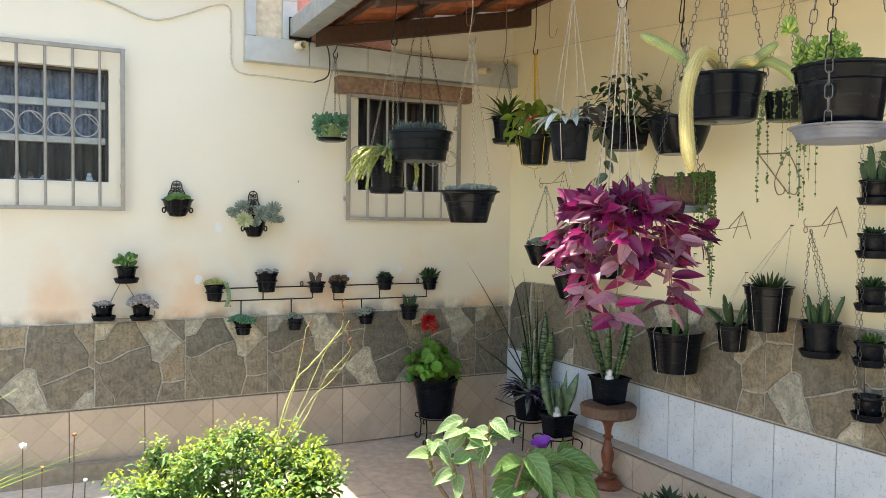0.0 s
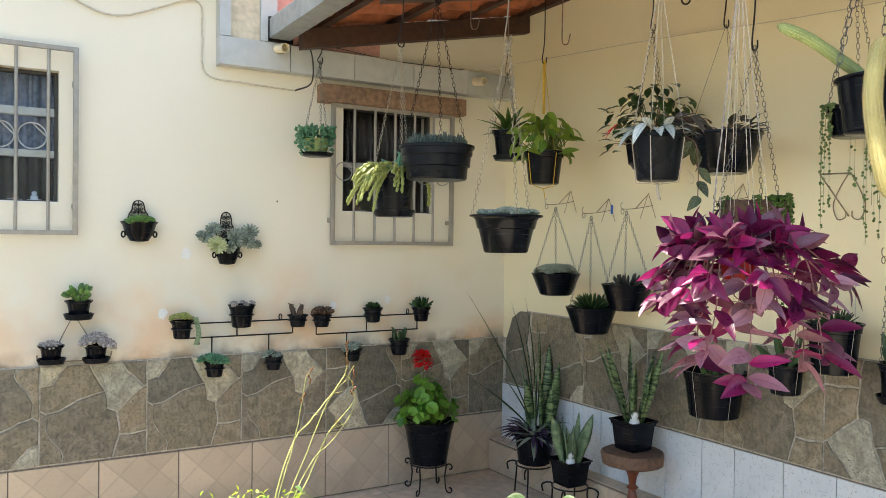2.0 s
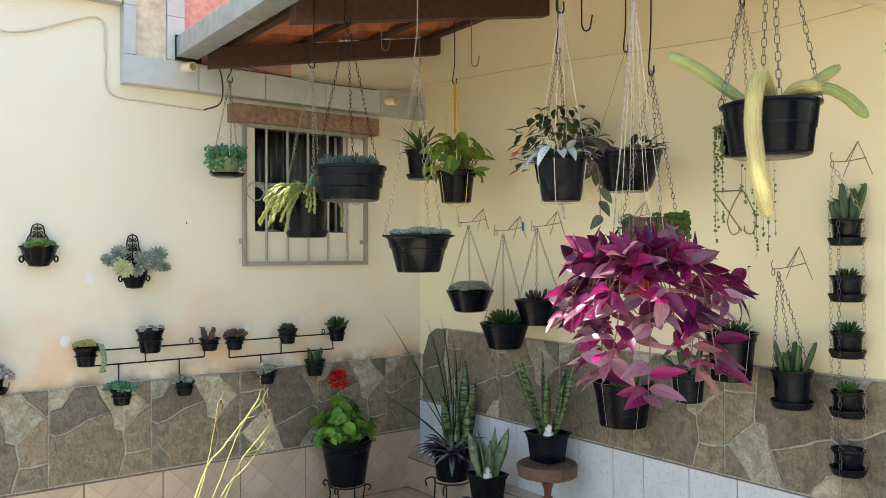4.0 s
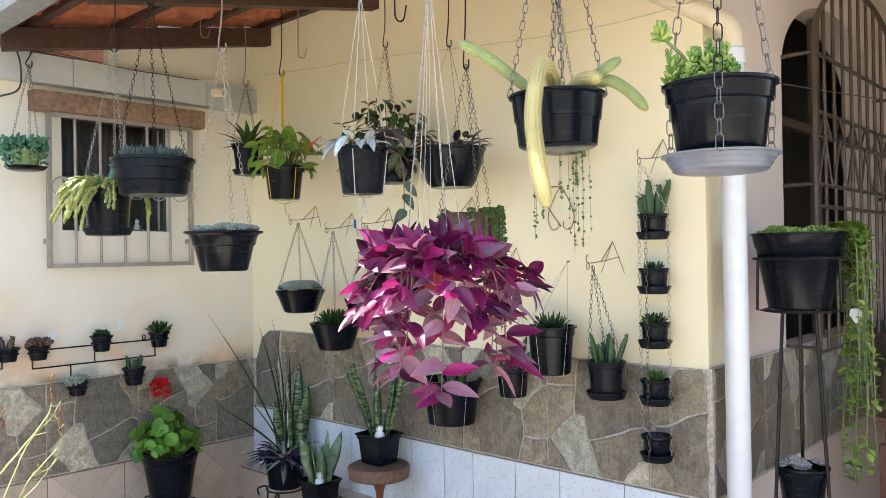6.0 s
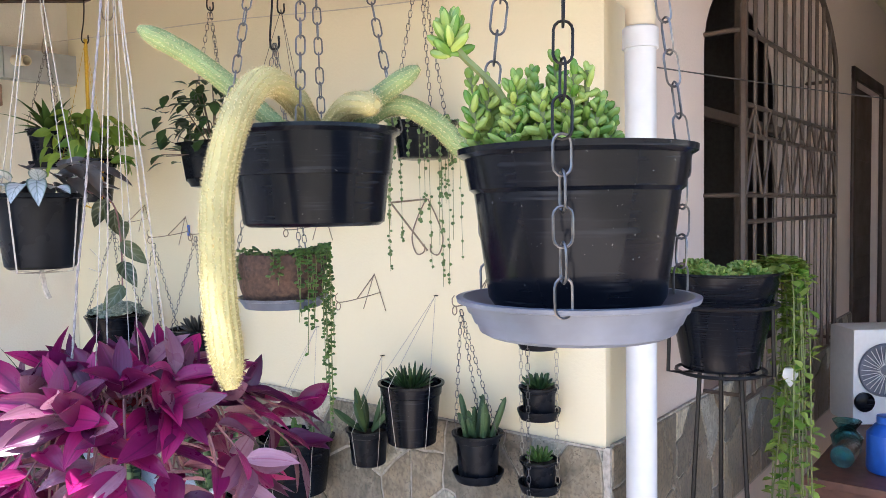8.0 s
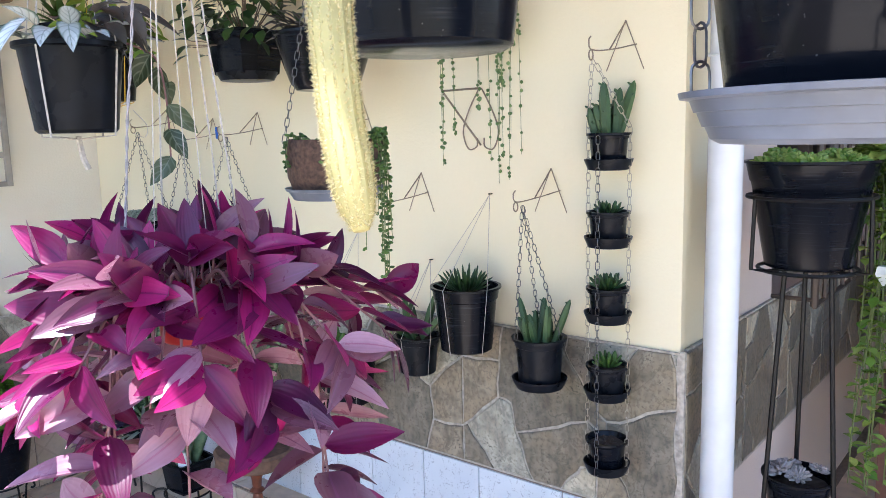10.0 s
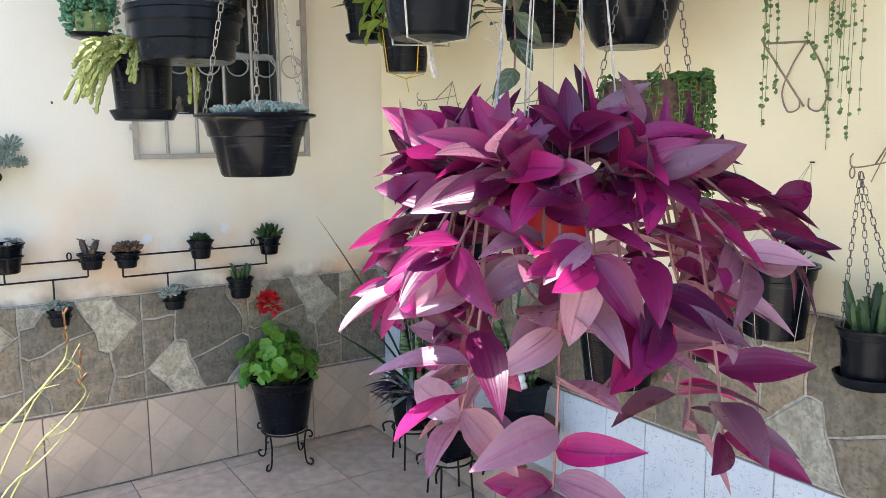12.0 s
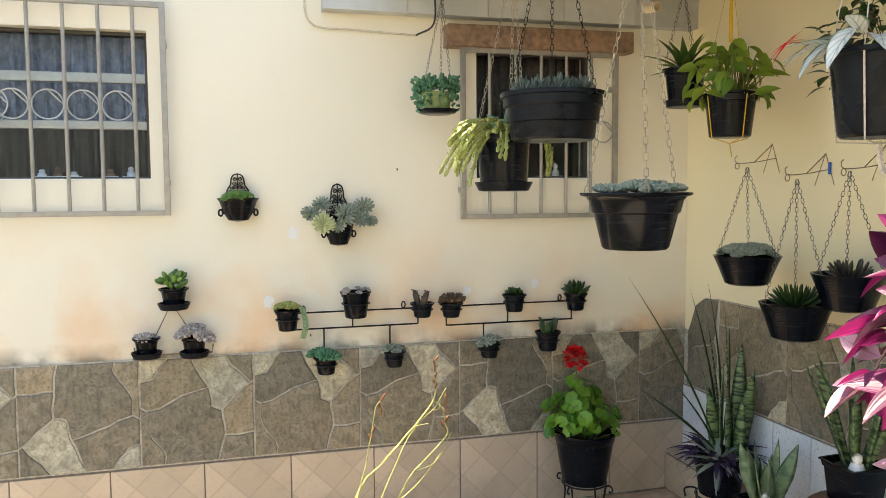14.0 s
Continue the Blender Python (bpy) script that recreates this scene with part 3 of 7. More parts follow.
def twisted(a, b, r=0.0009, turns=14):
    """A cord of two strands laid round each other."""
    a, b = Vector(a), Vector(b)
    d = (b - a).normalized()
    s = d.orthogonal().normalized()
    o = d.cross(s)
    bm = bmesh.new()
    for phase in (0, math.pi):
        tube([a.lerp(b, k / 70) + r * 0.95 * (math.cos(phase + k / 70 * turns * 6.28) * s + math.sin(phase + k / 70 * turns * 6.28) * o) + 0.0018 * noise.noise_vector(a * 40 + Vector((0, 0, k / 9))) for k in range(71)], r, 5, bm)
    return bm


def blade(bm, base, way, length, width, bow=0.1, rows=6, thick=0.25, twist=0.0, blunt=False):
    """A stiff fleshy blade, hollow on one side, that narrows to a point."""
    base, way = Vector(base), Vector(way).normalized()
    side = way.cross(Vector((math.cos(twist), math.sin(twist), 0.2))).normalized()
    up = side.cross(way)
    last = None
    for i in range(rows + 1):
        t = i / rows
        w = width * 0.5 * ((0.75 + 0.5 * t) if t < 0.5 else 1.0 * (1 - ((t - 0.5) / 0.5) ** (3 if blunt else 1.7)) + 0.02)
        c = base + way * (length * t) + up * (bow * length * t * t)
        row = [bm.verts.new(c + side * w * x + up * w * y * thick) for x, y in ((1, 0.5), (0.5, -0.3), (-0.5, -0.3), (-1, 0.5), (0, 0.35))]
        if last:
            for k in range(5):
                j = (k + 1) % 5
                bm.faces.new((last[k], last[j], row[j], row[k]))
        last = row
    bm.faces.new(last)


def bead(bm, place, r, stretch=1.0):
    m = Matrix.Translation(place) @ Matrix.Diagonal((r, r, r * stretch, 1))
    bmesh.ops.create_icosphere(bm, subdivisions=1, radius=1, matrix=m)


def finger(bm, base, way, length, r, seg=5, bow=0.0):
    """A plump leaf: a spindle."""
    base, way = Vector(base), Vector(way).normalized()
    up = Vector((0, 0, 1))
    pts = [base + way * length * t + up * bow * length * t * t for t in (0, 0.3, 0.65, 0.9, 1)]
    tube(pts, [r * k for k in (0.45, 0.9, 1.0, 0.65, 0.1)], seg, bm)


def aim(azimuth, rise):
    return Vector((math.cos(azimuth) * math.cos(rise), math.sin(azimuth) * math.cos(rise), math.sin(rise)))


def rosette(bm, centre, r, rows=4, plump=0.16, start=0.1):
    """A succulent's rosette of plump leaves, flat outside and upright in the middle."""
    for k in range(rows):
        n = 5 + 2 * (rows - k)
        for i in range(n):
            a = 2 * math.pi * (i + 0.5 * (k % 2)) / n + rng.uniform(-0.1, 0.1)
            rise = start + (1.35 - start) * k / rows + rng.uniform(-0.08, 0.08)
            length = r * (1 - 0.55 * k / rows)
            finger(bm, Vector(centre) + 0.1 * r * aim(a, 0), aim(a, rise), length, length * plump, 5, 0.15)


# ---- pots ----
def pot(parent, r, r_low, h, material=BLACK, lip=0.006, z=0.0, square=0.0, soil=True, saucer=0.0, name="pot", band=True, label=""):
    """A plastic pot: rolled lip, collar, tapered wall with thickness, soil inside and a saucer where it has one."""
    collar = r - (r - r_low) * 0.18
    prof = [(r_low * 0.2, z + 0.002), (r_low * 0.92, z + 0.002), (r_low, z + 0.006)]
    if band:
        prof += [(collar - 0.004, z + h * 0.8), (collar, z + h * 0.815)]
    prof += [(r, z + h - 0.008), (r + lip, z + h - 0.006), (r + lip, z + h), (r - 0.003, z + h), (collar - 0.008, z + h * 0.8), (r_low * 0.9, z + h * 0.3)]
    body = part(name, lathe(prof, 36, square=square), material, parent, label)
    if soil:
        bm = lathe([(0.001, z + h * 0.86), (r * 0.5, z + h * 0.87), (r * 0.93, z + h * 0.84)], 20, square=square)
        for v in bm.verts:
            v.co.z += rng.uniform(-0.004, 0.004)
        part("soil", bm, SOIL, parent)
    if saucer:
        s = saucer
        part("saucer", lathe([(s * 0.75, z - 0.012), (s * 0.86, z - 0.010), (s, z + 0.012), (s + 0.004, z + 0.012), (s + 0.004, z + 0.009), (s * 0.9, z - 0.014), (s * 0.75, z - 0.016)][::-1], 32), BLACK_OLD if material is not GREY_PLASTIC else GREY_PLASTIC, parent)
    return body


def hung(parent, place, r, z, apex, n=3, how="chain", link=0.024, phase=0.4, material=None, hook_to=None, hook_mat=None):
    """Chains or cords from the pot's lip to one point above it, and a hook from there up to the roof."""
    place = Vector(place)
    top = Vector(apex) - place
    for i in range(n):
        a = phase + 2 * math.pi * i / n
        p = Vector((r * math.cos(a), r * math.sin(a), z))
        if how == "chain":
            part("chain", chain(p, top, link), material or CHAIN, parent)
        else:
            part("cord", tube(arc(p, top, 0.0, 3), 0.0009, 5), material or ROPE, parent)
    if hook_to:
        end = Vector((apex[0] + hook_to[0], apex[1] + hook_to[1], roof_under(apex[0] + hook_to[0]) + 0.03)) - place
        pts = bend([top + Vector((0.012, 0, 0.02)), top + Vector((0.012, 0, -0.004)), top + Vector((0, 0, -0.012)), top + Vector((-0.014, 0, 0.006)), top.lerp(end, 0.3), end], 5)
        part("hook", tube(pts, 0.0028, 6), hook_mat or IRON, parent)


def roof_under(x):
    return 2.72 + 0.2 * x


# ---- structure ----
def pierced_wall(name, u0, u1, z0, z1, holes, frame_at, thick, material):
    """A wall of some thickness with rectangular holes right through it. frame_at(u, d, z) gives the place, d going into the wall."""
    bm = bmesh.new()
    us = sorted({u0, u1, *[h[0] for h in holes], *[h[1] for h in holes]})
    zs = sorted({z0, z1, *[h[2] for h in holes], *[h[3] for h in holes]})
    solid = {}
    for i in range(len(us) - 1):
        for j in range(len(zs) - 1):
            cu, cz = (us[i] + us[i + 1]) / 2, (zs[j] + zs[j + 1]) / 2
            solid[i, j] = not any(h[0] < cu < h[1] and h[2] < cz < h[3] for h in holes)
    def quad(*pts):
        bm.faces.new([bm.verts.new(frame_at(*p)) for p in pts])
    for (i, j), full in solid.items():
        if not full:
            continue
        a, b, c, d = us[i], us[i + 1], zs[j], zs[j + 1]
        quad((a, 0, c), (b, 0, c), (b, 0, d), (a, 0, d))
        quad((a, thick, c), (a, thick, d), (b, thick, d), (b, thick, c))
        if not solid.get((i - 1, j)):
            quad((a, 0, c), (a, 0, d), (a, thick, d), (a, thick, c))
        if not solid.get((i + 1, j)):
            quad((b, 0, c), (b, thick, c), (b, thick, d), (b, 0, d))
        if not solid.get((i, j - 1)):
            quad((a, 0, c), (a, thick, c), (b, thick, c), (b, 0, c))
        if not solid.get((i, j + 1)):
            quad((a, 0, d), (b, 0, d), (b, thick, d), (a, thick, d))
    bmesh.ops.remove_doubles(bm, verts=bm.verts, dist=1e-5)
    bmesh.ops.recalc_face_normals(bm, faces=bm.faces)
    return tagged(part(name, bm, material, smooth=False), kind="structure")


NORTH = lambda u, d, z: Vector((u, d, z))
EAST = lambda u, d, z: Vector((d - 0.02, u, z))
PORCH = lambda u, d, z: Vector((u, -2.81 + d, z))
wall_north = pierced_wall("wall_north", -7.0, 0.15, -0.05, 3.3, [(-3.7, -2.49, 1.54, 2.135), (-1.10, -0.53, 1.54, 2.12)], NORTH, 0.15, CREAM_STAINED)
wall_east = pierced_wall("wall_east", -2.81, -0.002, -0.05, 2.74, [], EAST, 0.15, CREAM)
ARCH = (0.73, 2.13, 0.97, 2.15, 2.53)
wall_porch = pierced_wall("wall_porch", 0.132, 6.2, -0.05, 4.1, [(ARCH[0], ARCH[1], ARCH[2], ARCH[4]), (3.27, 4.15, 0.0, 2.36)], PORCH, 0.15, PORCH_CREAM)
for sign in (-1, 1):
    # spandrels that round the top of the porch window
    mid, half = (ARCH[0] + ARCH[1]) / 2, (ARCH[1] - ARCH[0]) / 2
    curve = [(mid + sign * half * math.cos(t), ARCH[3] + (ARCH[4] - ARCH[3]) * math.sin(t)) for t in [math.pi / 2 * i / 12 for i in range(13)]]
    outline = curve + [(mid + sign * half, ARCH[4])]
    bm = bmesh.new()
    front = [bm.verts.new((x, -2.81, z)) for x, z in outline]
    back = [bm.verts.new((x, -2.66, z)) for x, z in outline]
    bm.faces.new(front)
    bm.faces.new(back)
    for i in range(len(outline)):
        j = (i + 1) % len(outline)
        bm.faces.new((front[i], front[j], back[j], back[i]))
    bmesh.ops.recalc_face_normals(bm, faces=bm.faces)
    part("arch_corner", bm, PORCH_CREAM, wall_porch, smooth=False)

tagged(part("wall_west", boxed((-7.15, -7.0, -0.05), (-7.0, 0.15, 1.5)), CREAM, smooth=False), kind="structure")
tagged(part("wall_south", boxed((-7.15, -7.15, -0.05), (6.2, -7.0, 1.5)), CREAM, smooth=False), kind="structure")
tagged(part("wall_far_east", boxed((6.2, -7.15, -0.05), (6.35, -2.66, 4.1)), PORCH_CREAM, smooth=False), kind="structure")
ground = tagged(part("ground", boxed((-60, -60, -0.3), (60, 60, -0.06)), GROUND, smooth=False), kind="structure")
floor = tagged(part("floor", boxed((-1.5, -7.0, -0.058), (6.2, -0.002, -0.006)), GROUT, smooth=False), kind="structure")
# unseen pale slab, added to bounce sunlight up under the roof
bounce_slab = tagged(part("pavement", boxed((-6.9, -6.9, -0.059), (-1.5, -2.9, -0.012)), CONCRETE_PALE, smooth=False), kind="structure")
bed = tagged(part("garden_bed", boxed((-6.9, -2.9, -0.059), (-1.5, -0.06, -0.02)), GROUND, smooth=False), kind="structure")

# dim rooms behind the windows: unseen boxes, their darkness put into the wall colour
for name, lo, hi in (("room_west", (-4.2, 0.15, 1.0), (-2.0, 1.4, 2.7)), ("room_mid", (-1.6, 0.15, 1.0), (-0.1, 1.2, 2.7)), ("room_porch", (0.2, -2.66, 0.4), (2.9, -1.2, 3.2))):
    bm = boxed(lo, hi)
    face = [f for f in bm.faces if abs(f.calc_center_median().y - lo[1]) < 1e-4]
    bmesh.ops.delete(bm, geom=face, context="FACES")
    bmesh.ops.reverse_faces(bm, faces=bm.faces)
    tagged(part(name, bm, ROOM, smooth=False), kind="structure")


# ---- windows ----
def rod(bm, a, b, r=0.007):
    """A square bar between two points."""
    a, b = Vector(a), Vector(b)
    tube([a, b], r * 1.41, 4, bm)


def house_window(name, x0, x1, z0, z1, rails):
    w = tagged(new(name), kind="structure")
    f = part("window_frame", bmesh.new(), BLACK_CABLE, w, smooth=False)
    bm = bmesh.new()
    for lo, hi in (((x0, 0.05, z0), (x0 + 0.014, 0.10, z1)), ((x1 - 0.014, 0.05, z0), (x1, 0.10, z1)), ((x0 + 0.014, 0.05, z1 - 0.014), (x1 - 0.014, 0.10, z1)), ((x0 + 0.014, 0.05, z0), (x1 - 0.014, 0.10, z0 + 0.012))):
        box(bm, lo, hi, 0.003)
    bm.to_mesh(f.data)
    bm.free()
    edges = [z0 + 0.012] + [v for r in rails for v in r] + [z1 - 0.014]
    for lo, hi in rails:
        part("rail", boxed((x0 + 0.014, 0.052, lo), (x1 - 0.014, 0.098, hi), 0.004), ALU, w, smooth=False)
    for a, b in zip(edges[::2], edges[1::2]):
        pane = part("pane", boxed((x0 + 0.014, 0.072, a), (x1 - 0.014, 0.077, b)), PANE, w, smooth=False)
        pane.visible_shadow = False
    part("window_sill", boxed((x0, 0.0, z0 - 0.001), (x1, 0.05, z0 + 0.004)), WHITE, w, smooth=False)
    return w


def pleats(name, x0, x1, z0, z1, y, material, waves):
    """A curtain that hangs in folds."""
    bm = bmesh.new()
    n = waves * 8
    bend_at = [0.0]
    for i in range(n):
        bend_at.append(bend_at[-1] + rng.uniform(0.3, 1.25))
    rows = []
    for k in range(4):
        z = z0 + (z1 - z0) * k / 3
        rows.append([bm.verts.new((x0 + (x1 - x0) * i / n, y + 0.011 * math.sin(bend_at[i] + 0.25 * math.sin(k + i * 0.2)) + 0.006 * math.sin(i * 0.37 + k * 0.2), z)) for i in range(n + 1)])
    for a, b in zip(rows, rows[1:]):
        for i in range(n):
            bm.faces.new((a[i], a[i + 1], b[i + 1], b[i]))
    return bm


house_window("window_1", -3.7, -2.49, 1.54, 2.135, [(1.745, 1.778), (1.932, 1.97)])
house_window("window_2", -1.10, -0.53, 1.54, 2.12, [(1.79, 1.815)])
curtain = thing("curtain", (0, 0, 0), "pale grey pleated curtain behind ribbed glass", "curtain")
part("cloth", pleats("cloth", -3.72, -2.47, 1.76, 2.2, 0.19, CURTAIN, 30), CURTAIN, curtain)
lower = thing("lower_curtain", (0, 0, 0), "dark pleated half curtain behind the glass", "curtain")
part("cloth", pleats("cloth", -3.72, -2.47, 1.5, 1.77, 0.2, DARK_CLOTH, 30), DARK_CLOTH, lower)
small = thing("small_curtain", (0, 0, 0), "dark grey curtain behind the small window", "curtain")
part("cloth", pleats("cloth", -1.12, -0.5, 1.84, 2.2, 0.2, DARK_CLOTH, 14), DARK_CLOTH, small)
for k, x in enumerate((-3.2, -2.92, -2.86, -2.8, -2.66, -2.58, -0.72, -0.66, -0.95)):
    orn = thing("sill_ornament", (x, 0.13 if k < 6 else 0.13, 1.556), "small pale figurine on the window sill", "ornament", "window sill ornaments")
    h = 0.02 + 0.01 * (k % 3) + (0.03 if k > 5 else 0)
    part("figure", lathe([(0.016, 0), (0.018, h * 0.3), (0.009, h * 0.6), (0.013, h * 0.8), (0.004, h)], 10), WHITE if k % 2 else LINTEL, orn)
    tagged(part("shelf_strip", boxed((x - 0.03, 0.10, 1.545), (x + 0.03, 0.15, 1.556)), WHITE, smooth=False), kind="structure")


def window_grille(x0, x1, z0, z1, bars, ring_z, ring_r, label):
    g = thing("window_grille", ((x0 + x1) / 2, -0.05, z0), label, "window grille", "window grilles")
    ox, oz = (x0 + x1) / 2, z0
    bm = bmesh.new()
    for lo, hi in (((x0 - 0.011, z0 - 0.011), (x0 + 0.011, z1 + 0.011)), ((x1 - 0.011, z0 - 0.011), (x1 + 0.011, z1 + 0.011)), ((x0 + 0.0112, z0 - 0.0105), (x1 - 0.0112, z0 + 0.0105)), ((x0 + 0.0112, z1 - 0.0105), (x1 - 0.0112, z1 + 0.0105))):
        box(bm, (lo[0] - ox, -0.011, lo[1] - oz), (hi[0] - ox, 0.011, hi[1] - oz), 0.002)
    part("frame", bm, GRILLE, g)
    for x in bars:
        part("bar", tube([(x - ox, 0, 0), (x - ox, 0, z1 - oz)], 0.0075, 8), GRILLE, g)
    edges = [x0, *bars, x1]
    for a, b in zip(edges, edges[1:]):
        c = (a + b) / 2 - ox
        part("ring", tube([(c + ring_r * math.cos(t), 0.0, ring_z - oz + ring_r * math.sin(t)) for t in [2 * math.pi * i / 28 for i in range(36)]], 0.0032, 6, closed=True), STEEL, g)
    for x in (x0, x1):
        for z in (z0 + 0.12, z1 - 0.15):
            part("lug", boxed((x - ox - 0.012, 0.0, z - oz - 0.012), (x - ox + 0.012, 0.052, z - oz + 0.012), 0.003), GRILLE, g)
    return g


window_grille(-3.78, -2.425, 1.405, 2.228, [-2.536 - 0.126 * i for i in range(10)], 1.83, 0.057, "grey painted iron window grille with a row of rings")
window_grille(-1.178, -0.437, 1.37, 2.105, [-1.178 + 0.1235 * i for i in range(1, 6)], 1.755, 0.048, "grey iron grille with rings over the small window")
lintel = thing("window_lintel", (-0.81, -0.045, 2.115), "worn brown wooden lintel board over the window", "lintel")
bm = boxed((-0.445, -0.045, 0), (0.445, 0.045, 0.095), 0.006)
bmesh.ops.subdivide_edges(bm, edges=bm.edges, cuts=3, use_grid_fill=True)
for v in bm.verts:
    v.co += 0.004 * noise.noise_vector(v.co * 14)
part("board", bm, LINTEL, lintel)


# ---- stone-look wall tiles ----
STONES = [
    ("light", [(0, 0), (0.25, 0), (0.1, 0.2), (0, 0.22)]),
    ("dark", [(0.25, 0), (0.45, 0), (0.58, 0.3), (0.05, 0.48), (0, 0.45), (0, 0.22), (0.1, 0.2)]),
    ("light", [(0.45, 0), (0.75, 0), (0.97, 0.28), (0.72, 0.5), (0.62, 0.48), (0.58, 0.3)]),
    ("dark", [(0.75, 0), (1, 0), (1, 0.26), (0.97, 0.28)]),
    ("mid", [(0.97, 0.28), (1, 0.26), (1, 0.75), (0.72, 0.76), (0.72, 0.5)]),
    ("mid", [(0.72, 0.76), (1, 0.75), (1, 1), (0.67, 1)]),
    ("dark", [(0.05, 0.48), (0.58, 0.3), (0.62, 0.48), (0.72, 0.5), (0.72, 0.76), (0.67, 1), (0.2, 1), (0.2, 0.93), (0.05, 0.62)]),
    ("mid", [(0, 0.45), (0.05, 0.48), (0.05, 0.62), (0.2, 0.93), (0.2, 1), (0, 1)]),
]
STONE_KIND = {"light": STONE_LIGHT, "dark": STONE_DARK, "mid": STONE_MID}


def cut(poly, axis, limit, keep_less):
    """Clips a polygon by a straight line along one axis."""
    out = []
    for a, b in zip(poly, poly[1:] + poly[:1]):
        ia, ib = (a[axis] <= limit) == keep_less, (b[axis] <= limit) == keep_less
        if ia:
            out.append(a)
        if ia != ib:
            t = (limit - a[axis]) / (b[axis] - a[axis])
            out.append(tuple(p + (q - p) * t for p, q in zip(a, b)))
    return out


def wavy(poly):
    """Breaks the edges up, moved by place alone, so that neighbours still fit; the tile's own sides stay straight."""
    out = []
    for a, b in zip(poly, poly[1:] + poly[:1]):
        for k in range(5):
            t = k / 5
            u, v = a[0] + (b[0] - a[0]) * t, a[1] + (b[1] - a[1]) * t
            inside = min(1, 12 * min(u, 1 - u, v, 1 - v)) if 0 < u < 1 and 0 < v < 1 else 0
            w = noise.noise_vector((u * 5, v * 5, 3)) * 0.035 * max(0, inside)
            out.append((u + w.x, v + w.y))
    return out


def stone_mesh(poly, size, height):
    """One stone: a slab with a rounded rim, in its tile's own square (u right, v down)."""
    cx, cy = sum(p[0] for p in poly) / len(poly), sum(p[1] for p in poly) / len(poly)
    bm = bmesh.new()
    rings = []
    for shrink, out in ((0.0045, 0.0), (0.0055, 0.004), (0.010, 0.0062)):
        ring = []
        for u, v in poly:
            x, y = (u - cx) * size, (v - cy) * height
            r = math.hypot(x, y)
            k = max(0.1, 1 - shrink / max(r, 0.01))
            ring.append(bm.verts.new((cx * size + x * k, -out, -(cy * height + y * k))))
        rings.append(ring)
    for a, b in zip(rings, rings[1:]):
        for i in range(len(a)):
            j = (i + 1) % len(a)
            bm.faces.new((a[i], a[j], b[j], b[i]))
    bm.faces.new(rings[-1])
    bmesh.ops.recalc_face_normals(bm, faces=bm.faces)
    me = bpy.data.meshes.new("stone")
    bm.to_mesh(me)
    bm.free()
    return me


SHARED = {}


def stone_row(parent, turn, start, stop, top, size, height, place_of):
    """A row of tiles from start to stop along a wall; place_of(u, z) gives the world point on its face."""
    n = math.ceil((stop - start) / size - 1e-6)
    for i in range(n):
        last = min(1.0, (stop - start - i * size) / size)
        flip = i % 4 == 0
        for k, (kind, poly) in enumerate(STONES):
            if flip:
                poly = [(1 - u, 1 - v) for u, v in poly]
            key = (k, flip, round(last, 3), round(height, 3))
            if key not in SHARED:
                p = cut(poly, 0, last, True) if last < 1 else poly
                SHARED[key] = stone_mesh(wavy(p), size, height) if len(p) > 2 and max(q[0] for q in p) - min(q[0] for q in p) > 0.03 else None
                if SHARED[key]:
                    SHARED[key].materials.append(STONE_KIND[kind])
            if SHARED[key] is None:
                continue
            ob = new("stone", SHARED[key])
            ob.parent = parent
            ob.matrix_local = Matrix.Translation(place_of(start + i * size, top)) @ turn


def slab(name, lo, hi, material):
    return tagged(part(name, boxed(lo, hi), material, smooth=False), kind="structure")


S = 0.4575
north_stone = slab("stone_wainscot_north", (-4.85, -0.009, 0.35), (0.0, -0.002, 0.805), JOINT)
east_stone = tagged(new("stone_wainscot_east"), kind="structure")
bm = bmesh.new()
outline = [(-0.012, 0.525), (-2.815, 0.525), (-2.815, 0.98), (-0.26, 0.98), (-0.16, 0.955), (-0.09, 0.88), (-0.05, 0.80), (-0.012, 0.80)]
a = [bm.verts.new((-0.009, y, z)) for y, z in outline]
b = [bm.verts.new((-0.002, y, z)) for y, z in outline]
bm.faces.new(a)
bm.faces.new(b[::-1])
for i in range(len(outline)):
    j = (i + 1) % len(outline)
    bm.faces.new((a[i], b[i], b[j], a[j]))
bmesh.ops.recalc_face_normals(bm, faces=bm.faces)
part("backing", bm, JOINT, east_stone, smooth=False)
porch_stone = slab("stone_wainscot_porch", (0.0, -2.822, 0.52), (3.2, -2.812, 0.985), JOINT)
part("edge_strip", boxed((-0.011, -2.826, 0.525), (0.004, -2.812, 0.985), 0.003), JOINT, east_stone, smooth=False)

# ---- lower tiles, ledge and floor ----
beige_row = slab("beige_tile_row", (-4.85, -0.006, 0.0), (-0.002, -0.001, 0.348), GROUT)
white_row = slab("white_tile_row", (-0.006, -2.81, 0.19), (-0.001, -0.012, 0.523), GROUT)
ledge = slab("tiled_ledge", (-0.10, -2.81, -0.006), (-0.008, -0.012, 0.186), GROUT)
for piece in (east_stone, white_row, ledge):
    piece.location.x = -0.02
edging = slab("garden_edging", (-6.9, -0.62, -0.019), (-1.5, -0.101, -0.008), CONCRETE_PALE)
kerb = slab("concrete_kerb", (-4.9, -0.10, -0.02), (-1.75, -0.012, 0.075), CONCRETE)

